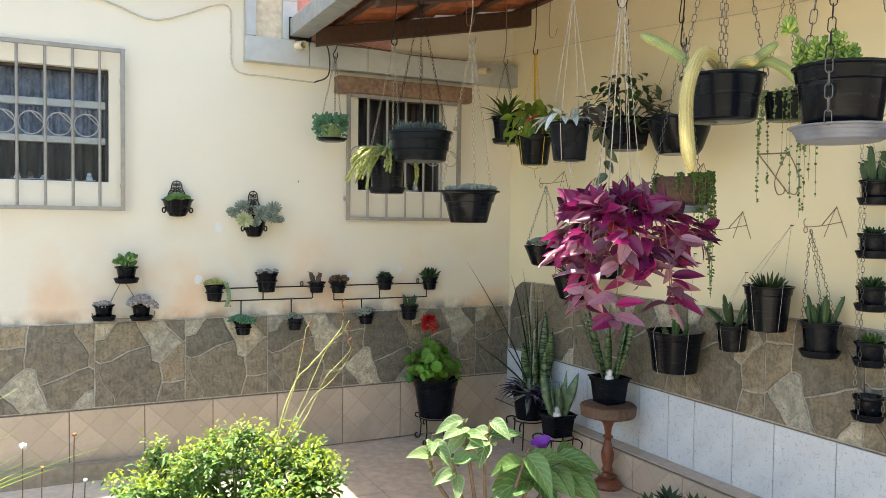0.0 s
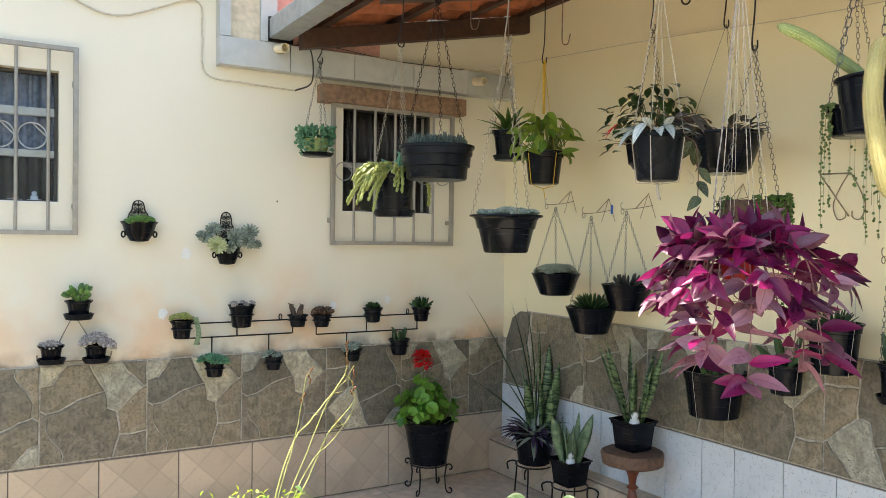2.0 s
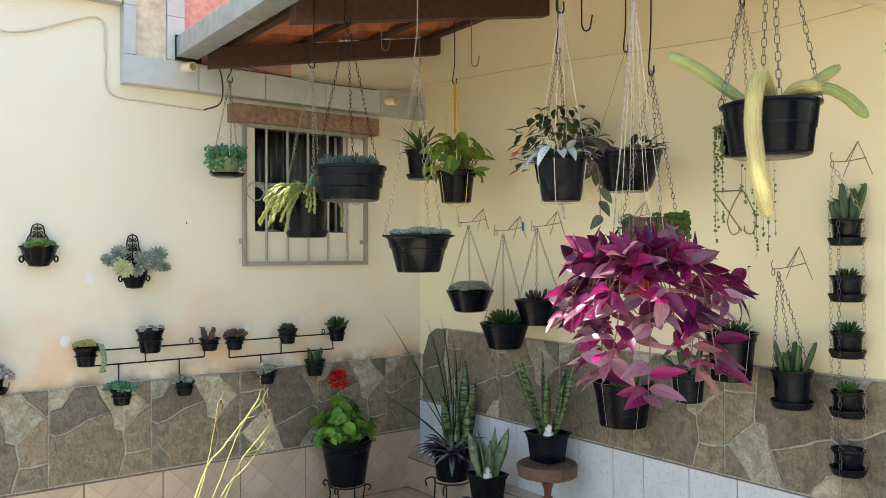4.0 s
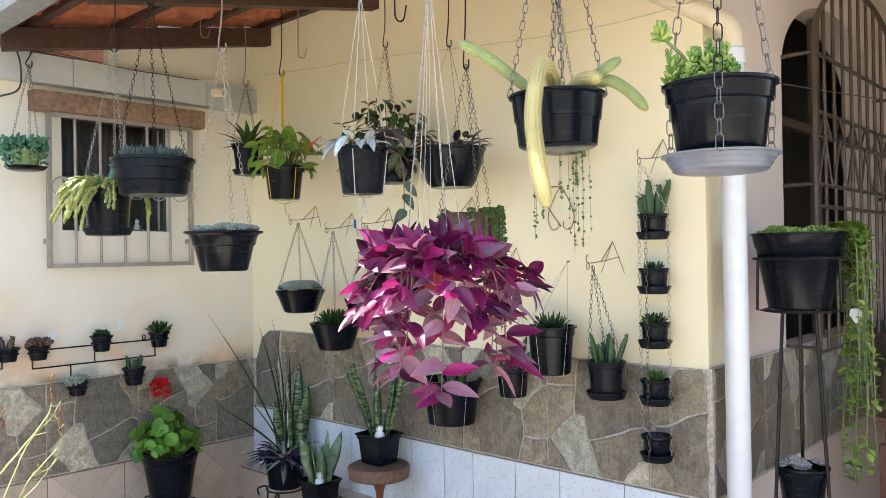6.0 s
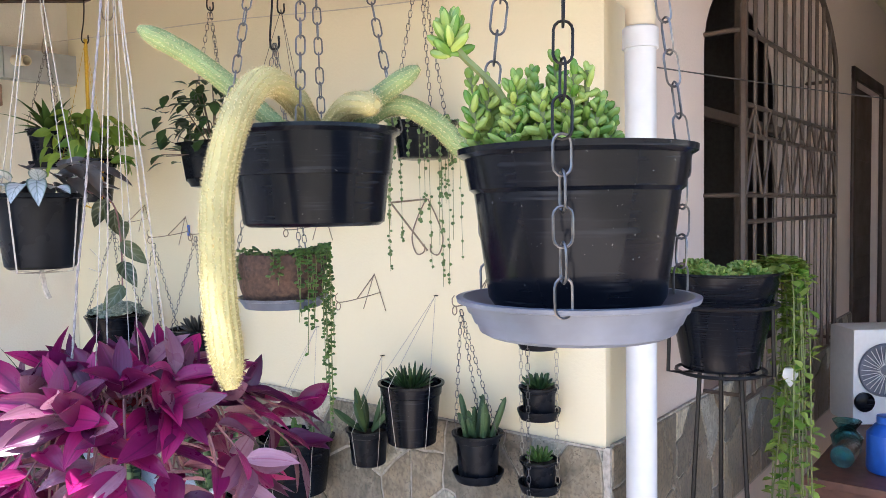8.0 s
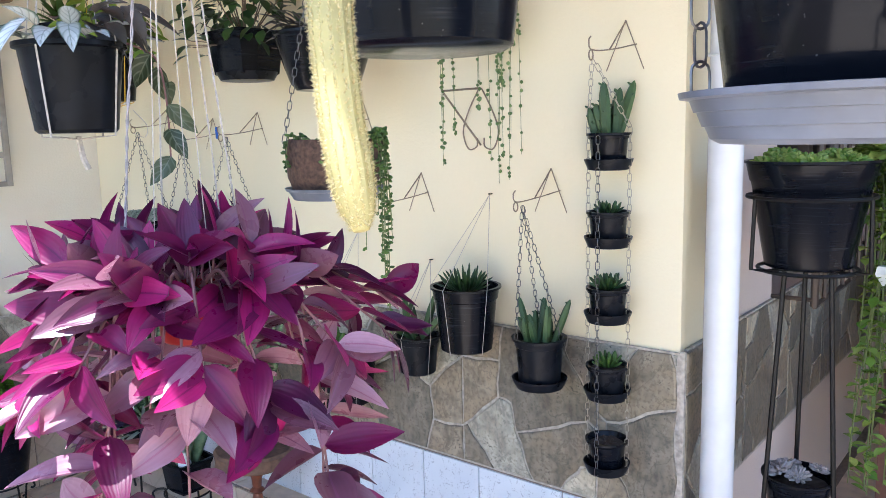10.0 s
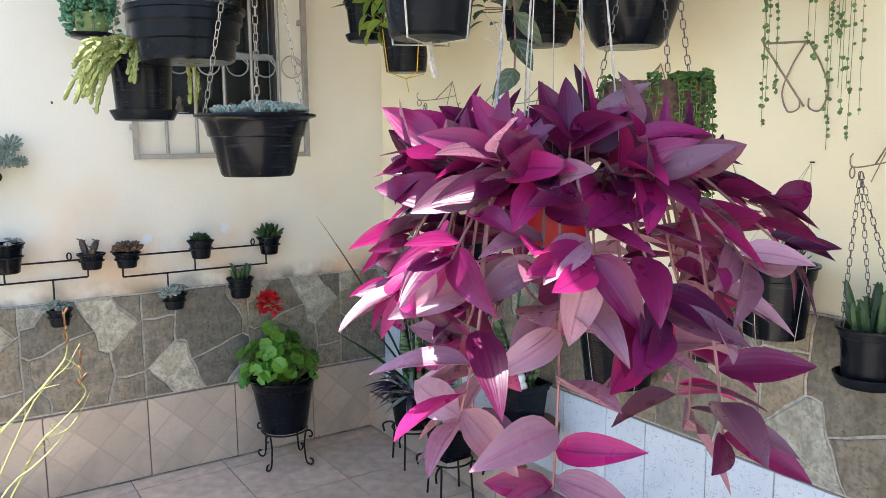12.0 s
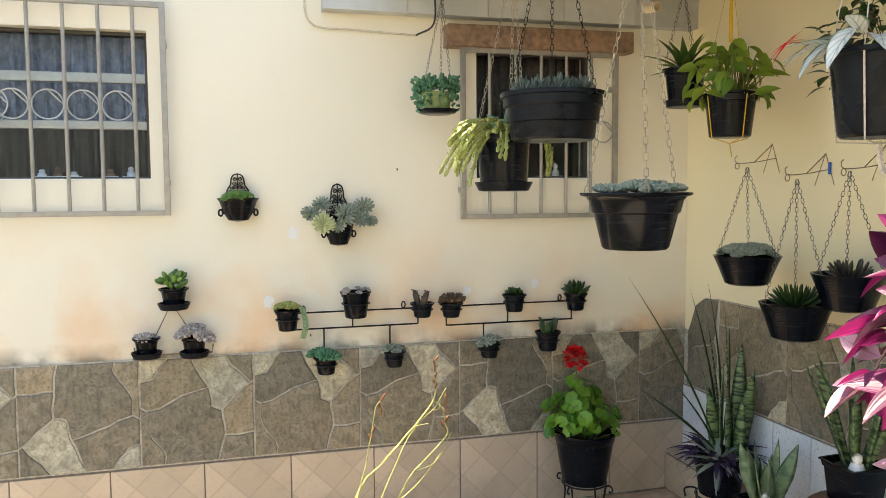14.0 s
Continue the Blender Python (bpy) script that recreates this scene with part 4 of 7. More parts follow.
# ---- trim along the top of the north wall ----
trim = tagged(new("grey_tile_trim"), kind="structure")
for x0, x1 in ((-1.79, -1.43), (-1.427, -1.07), (-1.067, -0.71), (-0.707, -0.35), (-0.347, -0.003)):
    part("tile", boxed((x0, -0.075, 2.245), (x1, -0.002, 2.383), 0.003), GREY_TILE, trim, smooth=False)
for x0, x1, z0, z1 in ((-1.79, -1.735, 2.385, 2.62), (-1.585, -1.50, 2.385, 2.6), (-1.79, -1.735, 2.622, 3.0), (-1.585, -1.50, 2.602, 3.0)):
    part("tile", boxed((x0, -0.075, z0), (x1, -0.002, z1), 0.003), GREY_TILE, trim, smooth=False)
part("bare_patch", boxed((-1.733, -0.06, 2.386), (-1.587, -0.002, 3.0)), BARE, trim, "patch of bare crumbling render", smooth=False)
for i in range(6):
    part("tile", boxed((-1.795 - 0.36 * (i + 1), -0.075, 2.625), (-1.795 - 0.36 * i - 0.003, -0.002, 2.76), 0.003), GREY_TILE, trim, smooth=False)
tagged(part("pink_wall_patch", boxed((-1.498, -0.03, 2.4), (-0.9, -0.002, 3.2)), PINK, smooth=False), kind="structure")
for x, z, d in ((-1.50, 2.355, -0.02), (-0.30, 2.325, 0.0)):
    stub = thing("drain_stub", (x, -0.075, z), "short cream plastic drain pipe end in the trim", "pipe", "drain stubs")
    bm = bmesh.new()
    outer = [Vector((0.0, 0, 0)), Vector((d + 0.02, -0.075, -0.012))]
    lathe([(0.024, 0.0), (0.024, 0.08), (0.019, 0.08), (0.019, 0.01)], 20, bm)
    bm.transform(Matrix.Rotation(radians(97), 4, "X") @ Matrix.Rotation(radians(12), 4, "Y"))
    part("tube", bm, PVC_CREAM, stub)

# ---- roof over the patio ----
for i, y in enumerate((-0.2, -1.12, -2.05, -2.98, -3.9)):
    r = thing("rafter", (-1.42, y, roof_under(-1.42) - 0.10), "dark brown stained wooden roof rafter", "rafter", "roof rafters")
    bm = boxed((0, -0.03, 0), (1.5, 0.03, 0.10), 0.004)
    for v in bm.verts:
        v.co.z += 0.2 * v.co.x
    part("timber", bm, WOOD, r, smooth=False)
for i in range(4):
    x = -1.3 + 0.42 * i
    r = thing("batten", (x, -4.6, roof_under(x) + 0.002), "thin dark wooden roof batten", "batten", "roof battens")
    part("timber", boxed((-0.02, 0, 0), (0.02, 4.58, 0.028)), WOOD, r, smooth=False)
bm = bmesh.new()
cols = []
for j in range(0, 232):
    y = -0.005 - j * 0.02
    cols.append([bm.verts.new((-1.45 + 0.258 * i - (0.02 if k else 0), y, roof_under(-1.45 + 0.258 * i) + 0.045 + 0.03 * math.sin(j * 0.63) + 0.016 * k)) for i in range(9) for k in (0, 1)])
for a, b in zip(cols, cols[1:]):
    for i in range(len(a) - 1):
        bm.faces.new((a[i], a[i + 1], b[i + 1], b[i]))
tagged(part("ceiling", bm, CLAY), kind="structure")
tagged(part("porch_ceiling", boxed((0.15, -4.8, 2.95), (6.2, -2.815, 3.05)), CREAM, smooth=False), kind="structure")
# unseen wall, added to block light and darken the porch
tagged(part("wall_porch_south", boxed((0.9, -4.95, -0.05), (6.2, -4.8, 3.05)), PORCH_CREAM, smooth=False), kind="structure")
tagged(part("roof_back", boxed((0.155, -2.8, 2.9), (2.0, 0.15, 2.96)), CLAY, smooth=False), kind="structure")
gutter = thing("roof_gutter", (-1.49, -0.085, 2.40), "weathered grey zinc box gutter along the roof edge", "gutter")
bm = boxed((-0.055, -4.6, 0), (0.055, 0, 0.10), 0.005)
part("channel", bm, BEAM, gutter, smooth=False)
part("lip", boxed((0.056, -4.6, 0.01), (0.066, 0, 0.022)), BEAM, gutter, smooth=False)
part("end_plate", boxed((-0.06, -0.001, -0.015), (0.07, 0.006, 0.11)), IRON, gutter, smooth=False)

# ---- downpipe ----
pipe = thing("downpipe", (0.005, -2.9, 0.0), "white plastic downpipe at the wall's corner", "pipe")
part("tube", lathe([(0.040, -0.004), (0.040, 2.03), (0.046, 2.03), (0.046, 2.08), (0.041, 2.085)], 28), PVC, pipe)
part("elbow", tube(bend([(0, 0, 2.08), (0, 0.004, 2.15), (-0.02, 0.05, 2.2), (-0.05, 0.14, 2.26), (-0.065, 0.4, 2.42), (-0.07, 0.85, 2.70)], 7), 0.038, 20), PVC_CREAM, pipe, "cream painted sloping upper pipe")
for z in (0.5, 1.7):
    part("clip", tube([(0.043 * math.cos(t), 0.043 * math.sin(t), z) for t in [2 * math.pi * i / 20 for i in range(20)]], 0.004, 5, closed=True), PVC, pipe)

# ---- porch window ----
cage = thing("arched_window_grille", (1.43, -2.94, 0.97), "brown iron bow-fronted grille with an arched top over the porch window", "window grille")
X0, X1 = -0.70, 0.70
Z = lambda z: z - 0.97
def arch_z(x, extra=0.0):
    return Z(2.17 + extra) + 0.42 * math.sqrt(max(0, 1 - (x / 0.72) ** 2))
part("outline", tube([(X0, 0, 0), *[(0.70 * -math.cos(t), 0, arch_z(0.70 * -math.cos(t))) for t in [math.pi * i / 24 for i in range(25)]], (X1, 0, 0)], 0.012, 6), BRONZE, cage)
for z in (0.0, Z(1.57), Z(1.66), Z(1.86), Z(1.96), Z(2.2)):
    part("rail", tube([(X0, 0, z), (X1, 0, z)], 0.009, 6), BRONZE, cage)
for i in range(1, 11):
    x = X0 + 1.4 * i / 11
    part("bar", tube([(x, 0, 0), (x, 0, arch_z(x))], 0.0075, 6), BRONZE, cage)
for i in range(7):
    x = X0 + 0.2 * i
    part("ornament", tube([(x + 0.01, -0.006, Z(1.66)), (x + 0.1, -0.006, Z(1.86)), (x + 0.19, -0.006, Z(1.66))], 0.006, 5), BRONZE, cage)
    part("ornament", tube([(x + 0.02, -0.006, Z(1.86)), (x + 0.1, -0.006, Z(1.96)), (x + 0.18, -0.006, Z(1.86))], 0.005, 5), BRONZE, cage)
for x in (X0, X1):
    for z in (0.02, Z(1.66), Z(2.2)):
        part("stay", tube([(x, 0, z), (x, 0.135, z)], 0.008, 6), BRONZE, cage)
w3 = tagged(new("window_3"), kind="structure")
part("window_frame", boxed((0.735, -2.74, 1.95), (2.125, -2.70, 1.99), 0.004), BRONZE, w3, smooth=False)
part("window_frame", boxed((1.40, -2.74, 0.975), (1.46, -2.70, 1.95), 0.004), BRONZE, w3, smooth=False)
part("window_frame", boxed((1.40, -2.74, 1.99), (1.46, -2.70, 2.52), 0.004), BRONZE, w3, smooth=False)
door = tagged(new("door_1"), kind="structure")
for x0, x1 in ((3.2, 3.268), (4.152, 4.22)):
    part("door_frame", boxed((x0, -2.83, 0), (x1, -2.812, 2.43), 0.004), DOOR_WOOD, door, smooth=False)
part("door_frame", boxed((3.2, -2.83, 2.362), (4.22, -2.812, 2.43)), DOOR_WOOD, door, smooth=False)
leaf_ob = part("door_leaf", boxed((3.275, -2.77, 0.002), (4.145, -2.73, 2.355), 0.004), DOOR_WOOD, door, smooth=False)
for i in range(12):
    part("slat", boxed((3.33, -2.778, 0.5 + 0.14 * i), (4.09, -2.771, 0.58 + 0.14 * i), 0.003), DOOR_WOOD, door, smooth=False)


# ---- floor stands and plants in the corner ----
def scroll_stand(place, height, r, legs, label, scrolls=True):
    s = thing("plant_stand", place, label, "plant stand", "iron plant stands")
    part("ring", tube(ring_points(r, height - 0.004, 28), 0.004, 6, closed=True), IRON, s)
    for i in range(legs):
        a = 2 * math.pi * i / legs + 0.6
        c, d = math.cos(a), math.sin(a)
        if scrolls:
            pts = []
            for k in range(14):
                t = k / 13 * 1.6 * math.pi
                q = 0.022 - 0.013 * k / 13
                pts.append((r + 0.03 + q * math.cos(math.pi - t), height - 0.012 + q * math.sin(math.pi - t)))
            pts = pts[::-1] + [(r, height * 0.6), (r + 0.004, height * 0.3)]
            for k in range(14):
                t = k / 13 * 1.6 * math.pi
                q = 0.022 - 0.013 * k / 13
                pts.append((r + 0.03 - q * math.cos(t), 0.024 - q * math.sin(t)))
            part("leg", tube([(c * x, d * x, max(z, 0.004)) for x, z in pts], 0.0042, 6), IRON, s)
        else:
            part("leg", tube(bend([(c * (r + 0.05), d * (r + 0.05), height - 0.05), (c * (r + 0.055), d * (r + 0.055), height - 0.015), (c * (r + 0.02), d * (r + 0.02), height), (c * r, d * r, height - 0.02), (c * (r + 0.01), d * (r + 0.01), 0.0)], 5), 0.0045, 6), IRON, s)
    return s


scroll_stand((-0.65, -0.19, 0), 0.158, 0.10, 4, "black wrought iron plant stand with scrolled legs on the floor")
scroll_stand((-0.17, -0.52, 0), 0.17, 0.10, 4, "black iron plant stand with straight legs on the floor", False)
scroll_stand((-0.235, -0.90, 0), 0.165, 0.09, 4, "black iron plant stand with curled tops on the floor", False)

geranium = thing("potted_geranium", (-0.65, -0.19, 0.156), "red-flowered geranium in a black plastic pot on an iron stand", "potted plant")
pot(geranium, 0.142, 0.10, 0.24, BLACK)
bm, stems = bmesh.new(), bmesh.new()
for i in range(170):
    a, rr = rng.uniform(0, 6.28), rng.uniform(0.02, 0.17)
    z = 0.24 + rng.uniform(0.0, 0.12) + (0.17 - rr) * 1.1 * rng.random()
    c = Vector((rr * math.cos(a) - 0.02, rr * math.sin(a), z))
    tilt = aim(a + rng.uniform(-0.6, 0.6), rng.uniform(0.2, 1.2))
    rad = rng.uniform(0.022, 0.038)
    side = tilt.orthogonal().normalized()
    other = tilt.cross(side)
    mid = bm.verts.new(c - tilt * 0.006)
    rim = [bm.verts.new(c + rad * (1 - 0.12 * (k % 2)) * (math.cos(k * 0.4488) * side + math.sin(k * 0.4488) * other) + tilt * rng.uniform(0, 0.006)) for k in range(14)]
    for k in range(13):
        bm.faces.new((mid, rim[k], rim[k + 1]))
    tube([(0.3 * c.x, 0.3 * c.y, 0.2), c], 0.002, 4, stems)
part_each("leaf", bm, GERANIUM, geranium)
part("stem_tangle", stems, STEM, geranium)
part("flower_stalk", tube(bend([(0, 0, 0.25), (-0.03, 0.0, 0.4), (-0.05, -0.01, 0.56)]), 0.003, 5), STEM, geranium)
bm = bmesh.new()
for i in range(190):
    d = aim(rng.uniform(0, 6.28), rng.uniform(-0.6, 1.5))
    leaf(bm, Vector((-0.05, -0.01, 0.57)) + d * rng.uniform(0.025, 0.05), d + Vector((rng.uniform(-0.6, 0.6), rng.uniform(-0.6, 0.6), rng.uniform(-0.6, 0.6))), Vector((0, 0, 1)) + d * 0.5, 0.025, 0.024, 0.1, 0.1, 3)
part("flower", bm, SCARLET, geranium, "scarlet flower head")

purple = thing("potted_sword_plant", (-0.17, -0.52, 0.17), "tall banded sword plant with purple leaves in a black pot", "potted plant")
pot(purple, 0.115, 0.085, 0.18, BLACK)
bm = bmesh.new()
for i in range(10):
    a = 0.63 * i - 2.2
    blade(bm, (0.03 + 0.045 * math.cos(a), -0.015 + 0.045 * math.sin(a), 0.15), aim(a, rng.uniform(1.35, 1.5)), (0.34, 0.3, 0.42, 0.27, 0.5, 0.68, 0.62, 0.4, 0.32, 0.45)[i], 0.06, rng.uniform(-0.05, 0.08), 8, 0.3, rng.uniform(0, 6.28))
part_each("sword_leaf", bm, SNAKE, purple)
bm = bmesh.new()
for way, length in (((-0.42, 0.0, 1.0), 0.88), ((-0.75, 0.0, 0.75), 0.48), ((0.0, -0.05, 1), 0.74), ((-0.06, 0.05, 1), 0.72), ((0.25, 0.1, 1), 0.58), ((-0.5, -0.2, 0.8), 0.45)):
    leaf(bm, (0, 0, 0.17), way, (0.3, -0.5, 0.5), length, 0.022, 0.12, 0.4, 9)
part_each("long_leaf", bm, DEEP, purple)
bm = bmesh.new()
for i in range(70):
    a = rng.uniform(0, 6.28)
    leaf(bm, (0.08 * math.cos(a), 0.08 * math.sin(a), 0.16 + rng.uniform(-0.01, 0.05)), aim(a, rng.uniform(-0.5, 0.7)), (0, 0, 1), rng.uniform(0.07, 0.15), rng.uniform(0.02, 0.035), 0.35, 0.35, 5)
part_each("purple_leaf", bm, PURPLE, purple)

bm = bmesh.new()
for i in range(18):
    leaf(bm, (-0.06, -0.07, 0.17), aim(-2.2 + 2.4 * i, -0.4 + 1.3 * i / 18), (0, 0, 1), 0.175, 0.026, 0.15, 0.4, 5)
part_each("striped_leaf", bm, BLUEGREEN, purple)


def sword_pot(place, r, r_low, h, leaves, length, width, material, label, figure):
    t = thing("potted_sword_plant", place, label, "potted plant")
    pot(t, r, r_low, h, BLACK, square=0.75)
    bm = bmesh.new()
    for i in range(leaves):
        a = 2 * math.pi * i / leaves + rng.uniform(-0.3, 0.3)
        k = rng.uniform(0.55, 1)
        blade(bm, (0.35 * r * math.cos(a), 0.35 * r * math.sin(a), h * 0.84), aim(a, rng.uniform(1.2, 1.5)), length * k, width, rng.uniform(-0.1, 0.1), 8, 0.3, rng.uniform(0, 6.28))
    part_each("leaf", bm, material, t)
    bm = lathe([(0.02, 0), (0.026, 0.012), (0.02, 0.03), (0.012, 0.034), (0.017, 0.046), (0.014, 0.06), (0.002, 0.066)], 12)
    bm.transform(Matrix.Translation((-0.4 * r, -0.5 * r, h * 0.86)))
    part("figurine", bm, WHITE, t, figure)
    return t


sword_pot((-0.235, -0.90, 0.168), 0.08, 0.062, 0.13, 11, 0.27, 0.06, SNAKE_PALE, "pale broad-leaved sword plant in a square black pot on a stand", "small white figurine")
pedestal = thing("plant_pedestal", (-0.20, -1.30, 0), "log slice on a turned varnished wooden column", "plant stand")
part("base", lathe([(0.075, 0), (0.08, 0.012), (0.07, 0.03), (0.045, 0.045), (0.05, 0.06)], 28), TURNED, pedestal)
part("column", lathe([(0.03, 0.06), (0.02, 0.075), (0.03, 0.09), (0.022, 0.11), (0.032, 0.15), (0.034, 0.18), (0.022, 0.22), (0.016, 0.25), (0.028, 0.262), (0.016, 0.275), (0.02, 0.31), (0.036, 0.35)], 28), TURNED, pedestal)
part("cap", boxed((-0.06, -0.06, 0.35), (0.06, 0.06, 0.372), 0.004), TURNED, pedestal, smooth=False)
bm = lathe([(0.13, 0.372), (0.142, 0.38), (0.143, 0.42), (0.135, 0.43), (0.02, 0.432)], 40)
for v in bm.verts:
    k = 1 + 0.06 * noise.noise(v.co * 16)
    v.co.x, v.co.y = v.co.x * k, v.co.y * k
part("log_slice", bm, BARK, pedestal, "rough log slice with bark")
sword_pot((-0.19, -1.29, 0.433), 0.08, 0.062, 0.14, 9, 0.42, 0.048, SNAKE, "banded sword plant in a square black pot on a wooden pedestal", "small white angel figurine")

rose = thing("potted_haworthia", (-0.42, -2.02, 0), "dark green pointed rosettes in a low black pot on the floor", "potted plant")
pot(rose, 0.14, 0.11, 0.16, BLACK_OLD)
bm = bmesh.new()
for cx, cy in ((0, 0), (-0.08, 0.06), (0.09, -0.03), (0.02, -0.1), (-0.07, -0.06), (0.05, 0.09)):
    for i in range(13):
        a = 2 * math.pi * i / 13 * 1.6
        leaf(bm, (cx, cy, 0.14), aim(a, 0.35 + 0.9 * i / 13), (0, 0, 1), 0.09, 0.03, 0.0, 0.5, 4)
part_each("leaf", bm, DEEP, rose)


# ---- small pots on the wall racks ----
def little_pot(name, place, r, h, label, plant, material=BLACK, saucer=0.0, group="small wall pots"):
    t = thing(name, place, label, "potted plant", group)
    pot(t, r, r * 0.72, h, material, lip=0.004, saucer=saucer)
    plant(t, r, h)
    return t


def grow(material, shape, name="succulent_growth"):
    def make(t, r, h):
        bm = bmesh.new()
        shape(bm, r, h)
        part(name, bm, material, t)
    return make


def many_rosettes(n, size, spread=0.7, dome=0.0, rows=3, plump=0.2):
    def shape(bm, r, h):
        for i in range(n):
            a = 6.28 * i / n + rng.random()
            k = 0 if n == 1 else math.sqrt(rng.uniform(0.05, 1)) if dome else rng.uniform(0.4, 1)
            d = r * spread * k
            one = bmesh.new()
            rosette(one, (0, 0, 0), size * rng.uniform(0.75, 1.3), rows, plump)
            one.transform(Matrix.Translation((d * math.cos(a), d * math.sin(a), h * 0.97 + rng.uniform(0, 0.015) + dome * (1 - k * k))) @ Matrix.Rotation(a, 4, "Z") @ Matrix.Rotation(rng.uniform(0.1, 0.8) * k, 4, "Y"))
            me = bpy.data.meshes.new("tmp")
            one.to_mesh(me)
            one.free()
            bm.from_mesh(me)
            bpy.data.meshes.remove(me)
    return shape


def bushy(n, length, width, spread=1.0, up=0.5):
    def shape(bm, r, h):
        for i in range(n):
            a = rng.uniform(0, 6.28)
            rise = rng.uniform(up - 0.5, up + 0.8)
            d = rng.random() * r * spread
            leaf(bm, (d * math.cos(a), d * math.sin(a), h * 0.88 + rng.random() * length * 0.5), aim(a, rise), (0, 0, 1), length * rng.uniform(0.7, 1.2), width, 0.25, 0.3, 4)
    return shape


def spikes(n, length, width, rise=0.9):
    def shape(bm, r, h):
        for i in range(n):
            a = 2.4 * i
            k = i / n
            finger(bm, (0.25 * r * math.cos(a), 0.25 * r * math.sin(a), h * 0.92), aim(a, rise * 0.4 + (1.5 - rise * 0.4) * k), length * rng.uniform(0.85, 1.1), width, 4, 0.1)
    return shape


def towers(n, length, width):
    def shape(bm, r, h):
        for i in range(n):
            a = 2.4 * i
            d = r * 0.6 * math.sqrt(i / n)
            top = length * rng.uniform(0.5, 1)
            lean = aim(a, rng.uniform(1.1, 1.5))
            pts = [Vector((d * math.cos(a), d * math.sin(a), h * 0.85)) + lean * top * k for k in (0, 0.25, 0.5, 0.75, 0.93, 1)]
            tube(pts, [width * k for k in (0.8, 1, 1.05, 0.95, 0.6, 0.1)], 6, bm)
            for k in range(10):
                q = pts[0].lerp(pts[-1], k / 10)
                finger(bm, q, aim(k * 2.4, 0.5), width * 1.5, width * 0.25, 3)
    return shape


def plump(n, length, thick):
    def shape(bm, r, h):
        for i in range(n):
            a = rng.uniform(0, 6.28)
            d = r * rng.random() * 0.8
            finger(bm, (d * math.cos(a), d * math.sin(a), h * 0.95 + rng.random() * length * 1.4), aim(a, rng.uniform(0.1, 1.2)), length * 1.2 * rng.uniform(0.7, 1.2), thick, 6)
    return shape


rack = thing("triangle_rack", (-2.425, -0.02, 0.80), "thin rusty wire triangle rack holding three pots on the wall", "pot rack")
for pts in (((-0.10, 0, 0.03), (0.0, 0, 0.235), (0.115, 0, 0.03)), ((-0.15, 0, 0.055), (-0.145, 0, 0.02), (0.155, 0, 0.02), (0.16, 0, 0.055))):
    part("wire", tube(pts, 0.0035, 6), RUST, rack)
for x, z in ((0.014, 0.222), (-0.096, 0.022), (0.087, 0.016)):
    part("holder", tube(ring_points(0.05, z, 20, (x, -0.06)), 0.003, 5, closed=True), RUST, rack)
little_pot("succulent_pot", (-2.411, -0.08, 1.03), 0.055, 0.072, "small black pot with a green jade plant on a wire rack", grow(JADE, plump(26, 0.035, 0.011)), saucer=0.06)
little_pot("succulent_pot", (-2.521, -0.08, 0.835), 0.05, 0.07, "small black pot with grey-green rosettes on a wire rack", grow(DUSTY, many_rosettes(3, 0.026, 0.6)), saucer=0.056)
little_pot("succulent_pot", (-2.338, -0.08, 0.828), 0.052, 0.07, "small black pot with dusty pink ghost plant on a wire rack", grow(DUSTY, many_rosettes(7, 0.034, 1.05, 0.025, 3, 0.26)), saucer=0.056)

for name, x0, x1, zu, zl, drops in (("bar_rack", -1.95, -1.39, 0.968, 0.897, ((-1.68, 0.897, 0.967), (-1.387, 0.897, 0.96), (-1.805, 0.80, 0.897), (-1.515, 0.80, 0.897))), ("bar_rack", -1.256, -0.64, 0.968, 0.882, ((-1.256, 0.882, 0.94), (-0.963, 0.882, 0.967), (-0.645, 0.882, 0.967), (-1.08, 0.815, 0.882), (-0.80, 0.83, 0.882)))):
    rk = thing(name, ((x0 + x1) / 2, -0.03, zl), "thin black iron bar rack screwed to the wall for small pots", "pot rack", "bar racks")
    ox, oz = (x0 + x1) / 2, zl
    part("bar", tube([(x0 + 0.04 - ox, 0, zu - oz), (x1 - ox, 0, zu - oz)], 0.004, 6), IRON, rk)
    part("bar", tube([(x0 - ox, 0, 0), (x1 - ox, 0, 0)], 0.004, 6), IRON, rk)
    for x, a, b in drops:
        part("hanger", tube([(x - ox, 0, a - oz), (x - ox, 0, b - oz)], 0.0035, 6), IRON, rk)
    for x in (x0 + 0.06, (x0 + x1) / 2 + 0.03, x1 - 0.06):
        part("wall_eye", tube([(x - ox + 0.008 * math.cos(t), 0.012, zu - oz + 0.015 + 0.014 * math.sin(t)) for t in [2 * math.pi * i / 12 for i in range(12)]], 0.003, 5, closed=True), IRON, rk)
        part("wall_pin", tube([(x - ox, 0.0, zu - oz), (x - ox, 0.03, zu - oz)], 0.003, 5), IRON, rk)
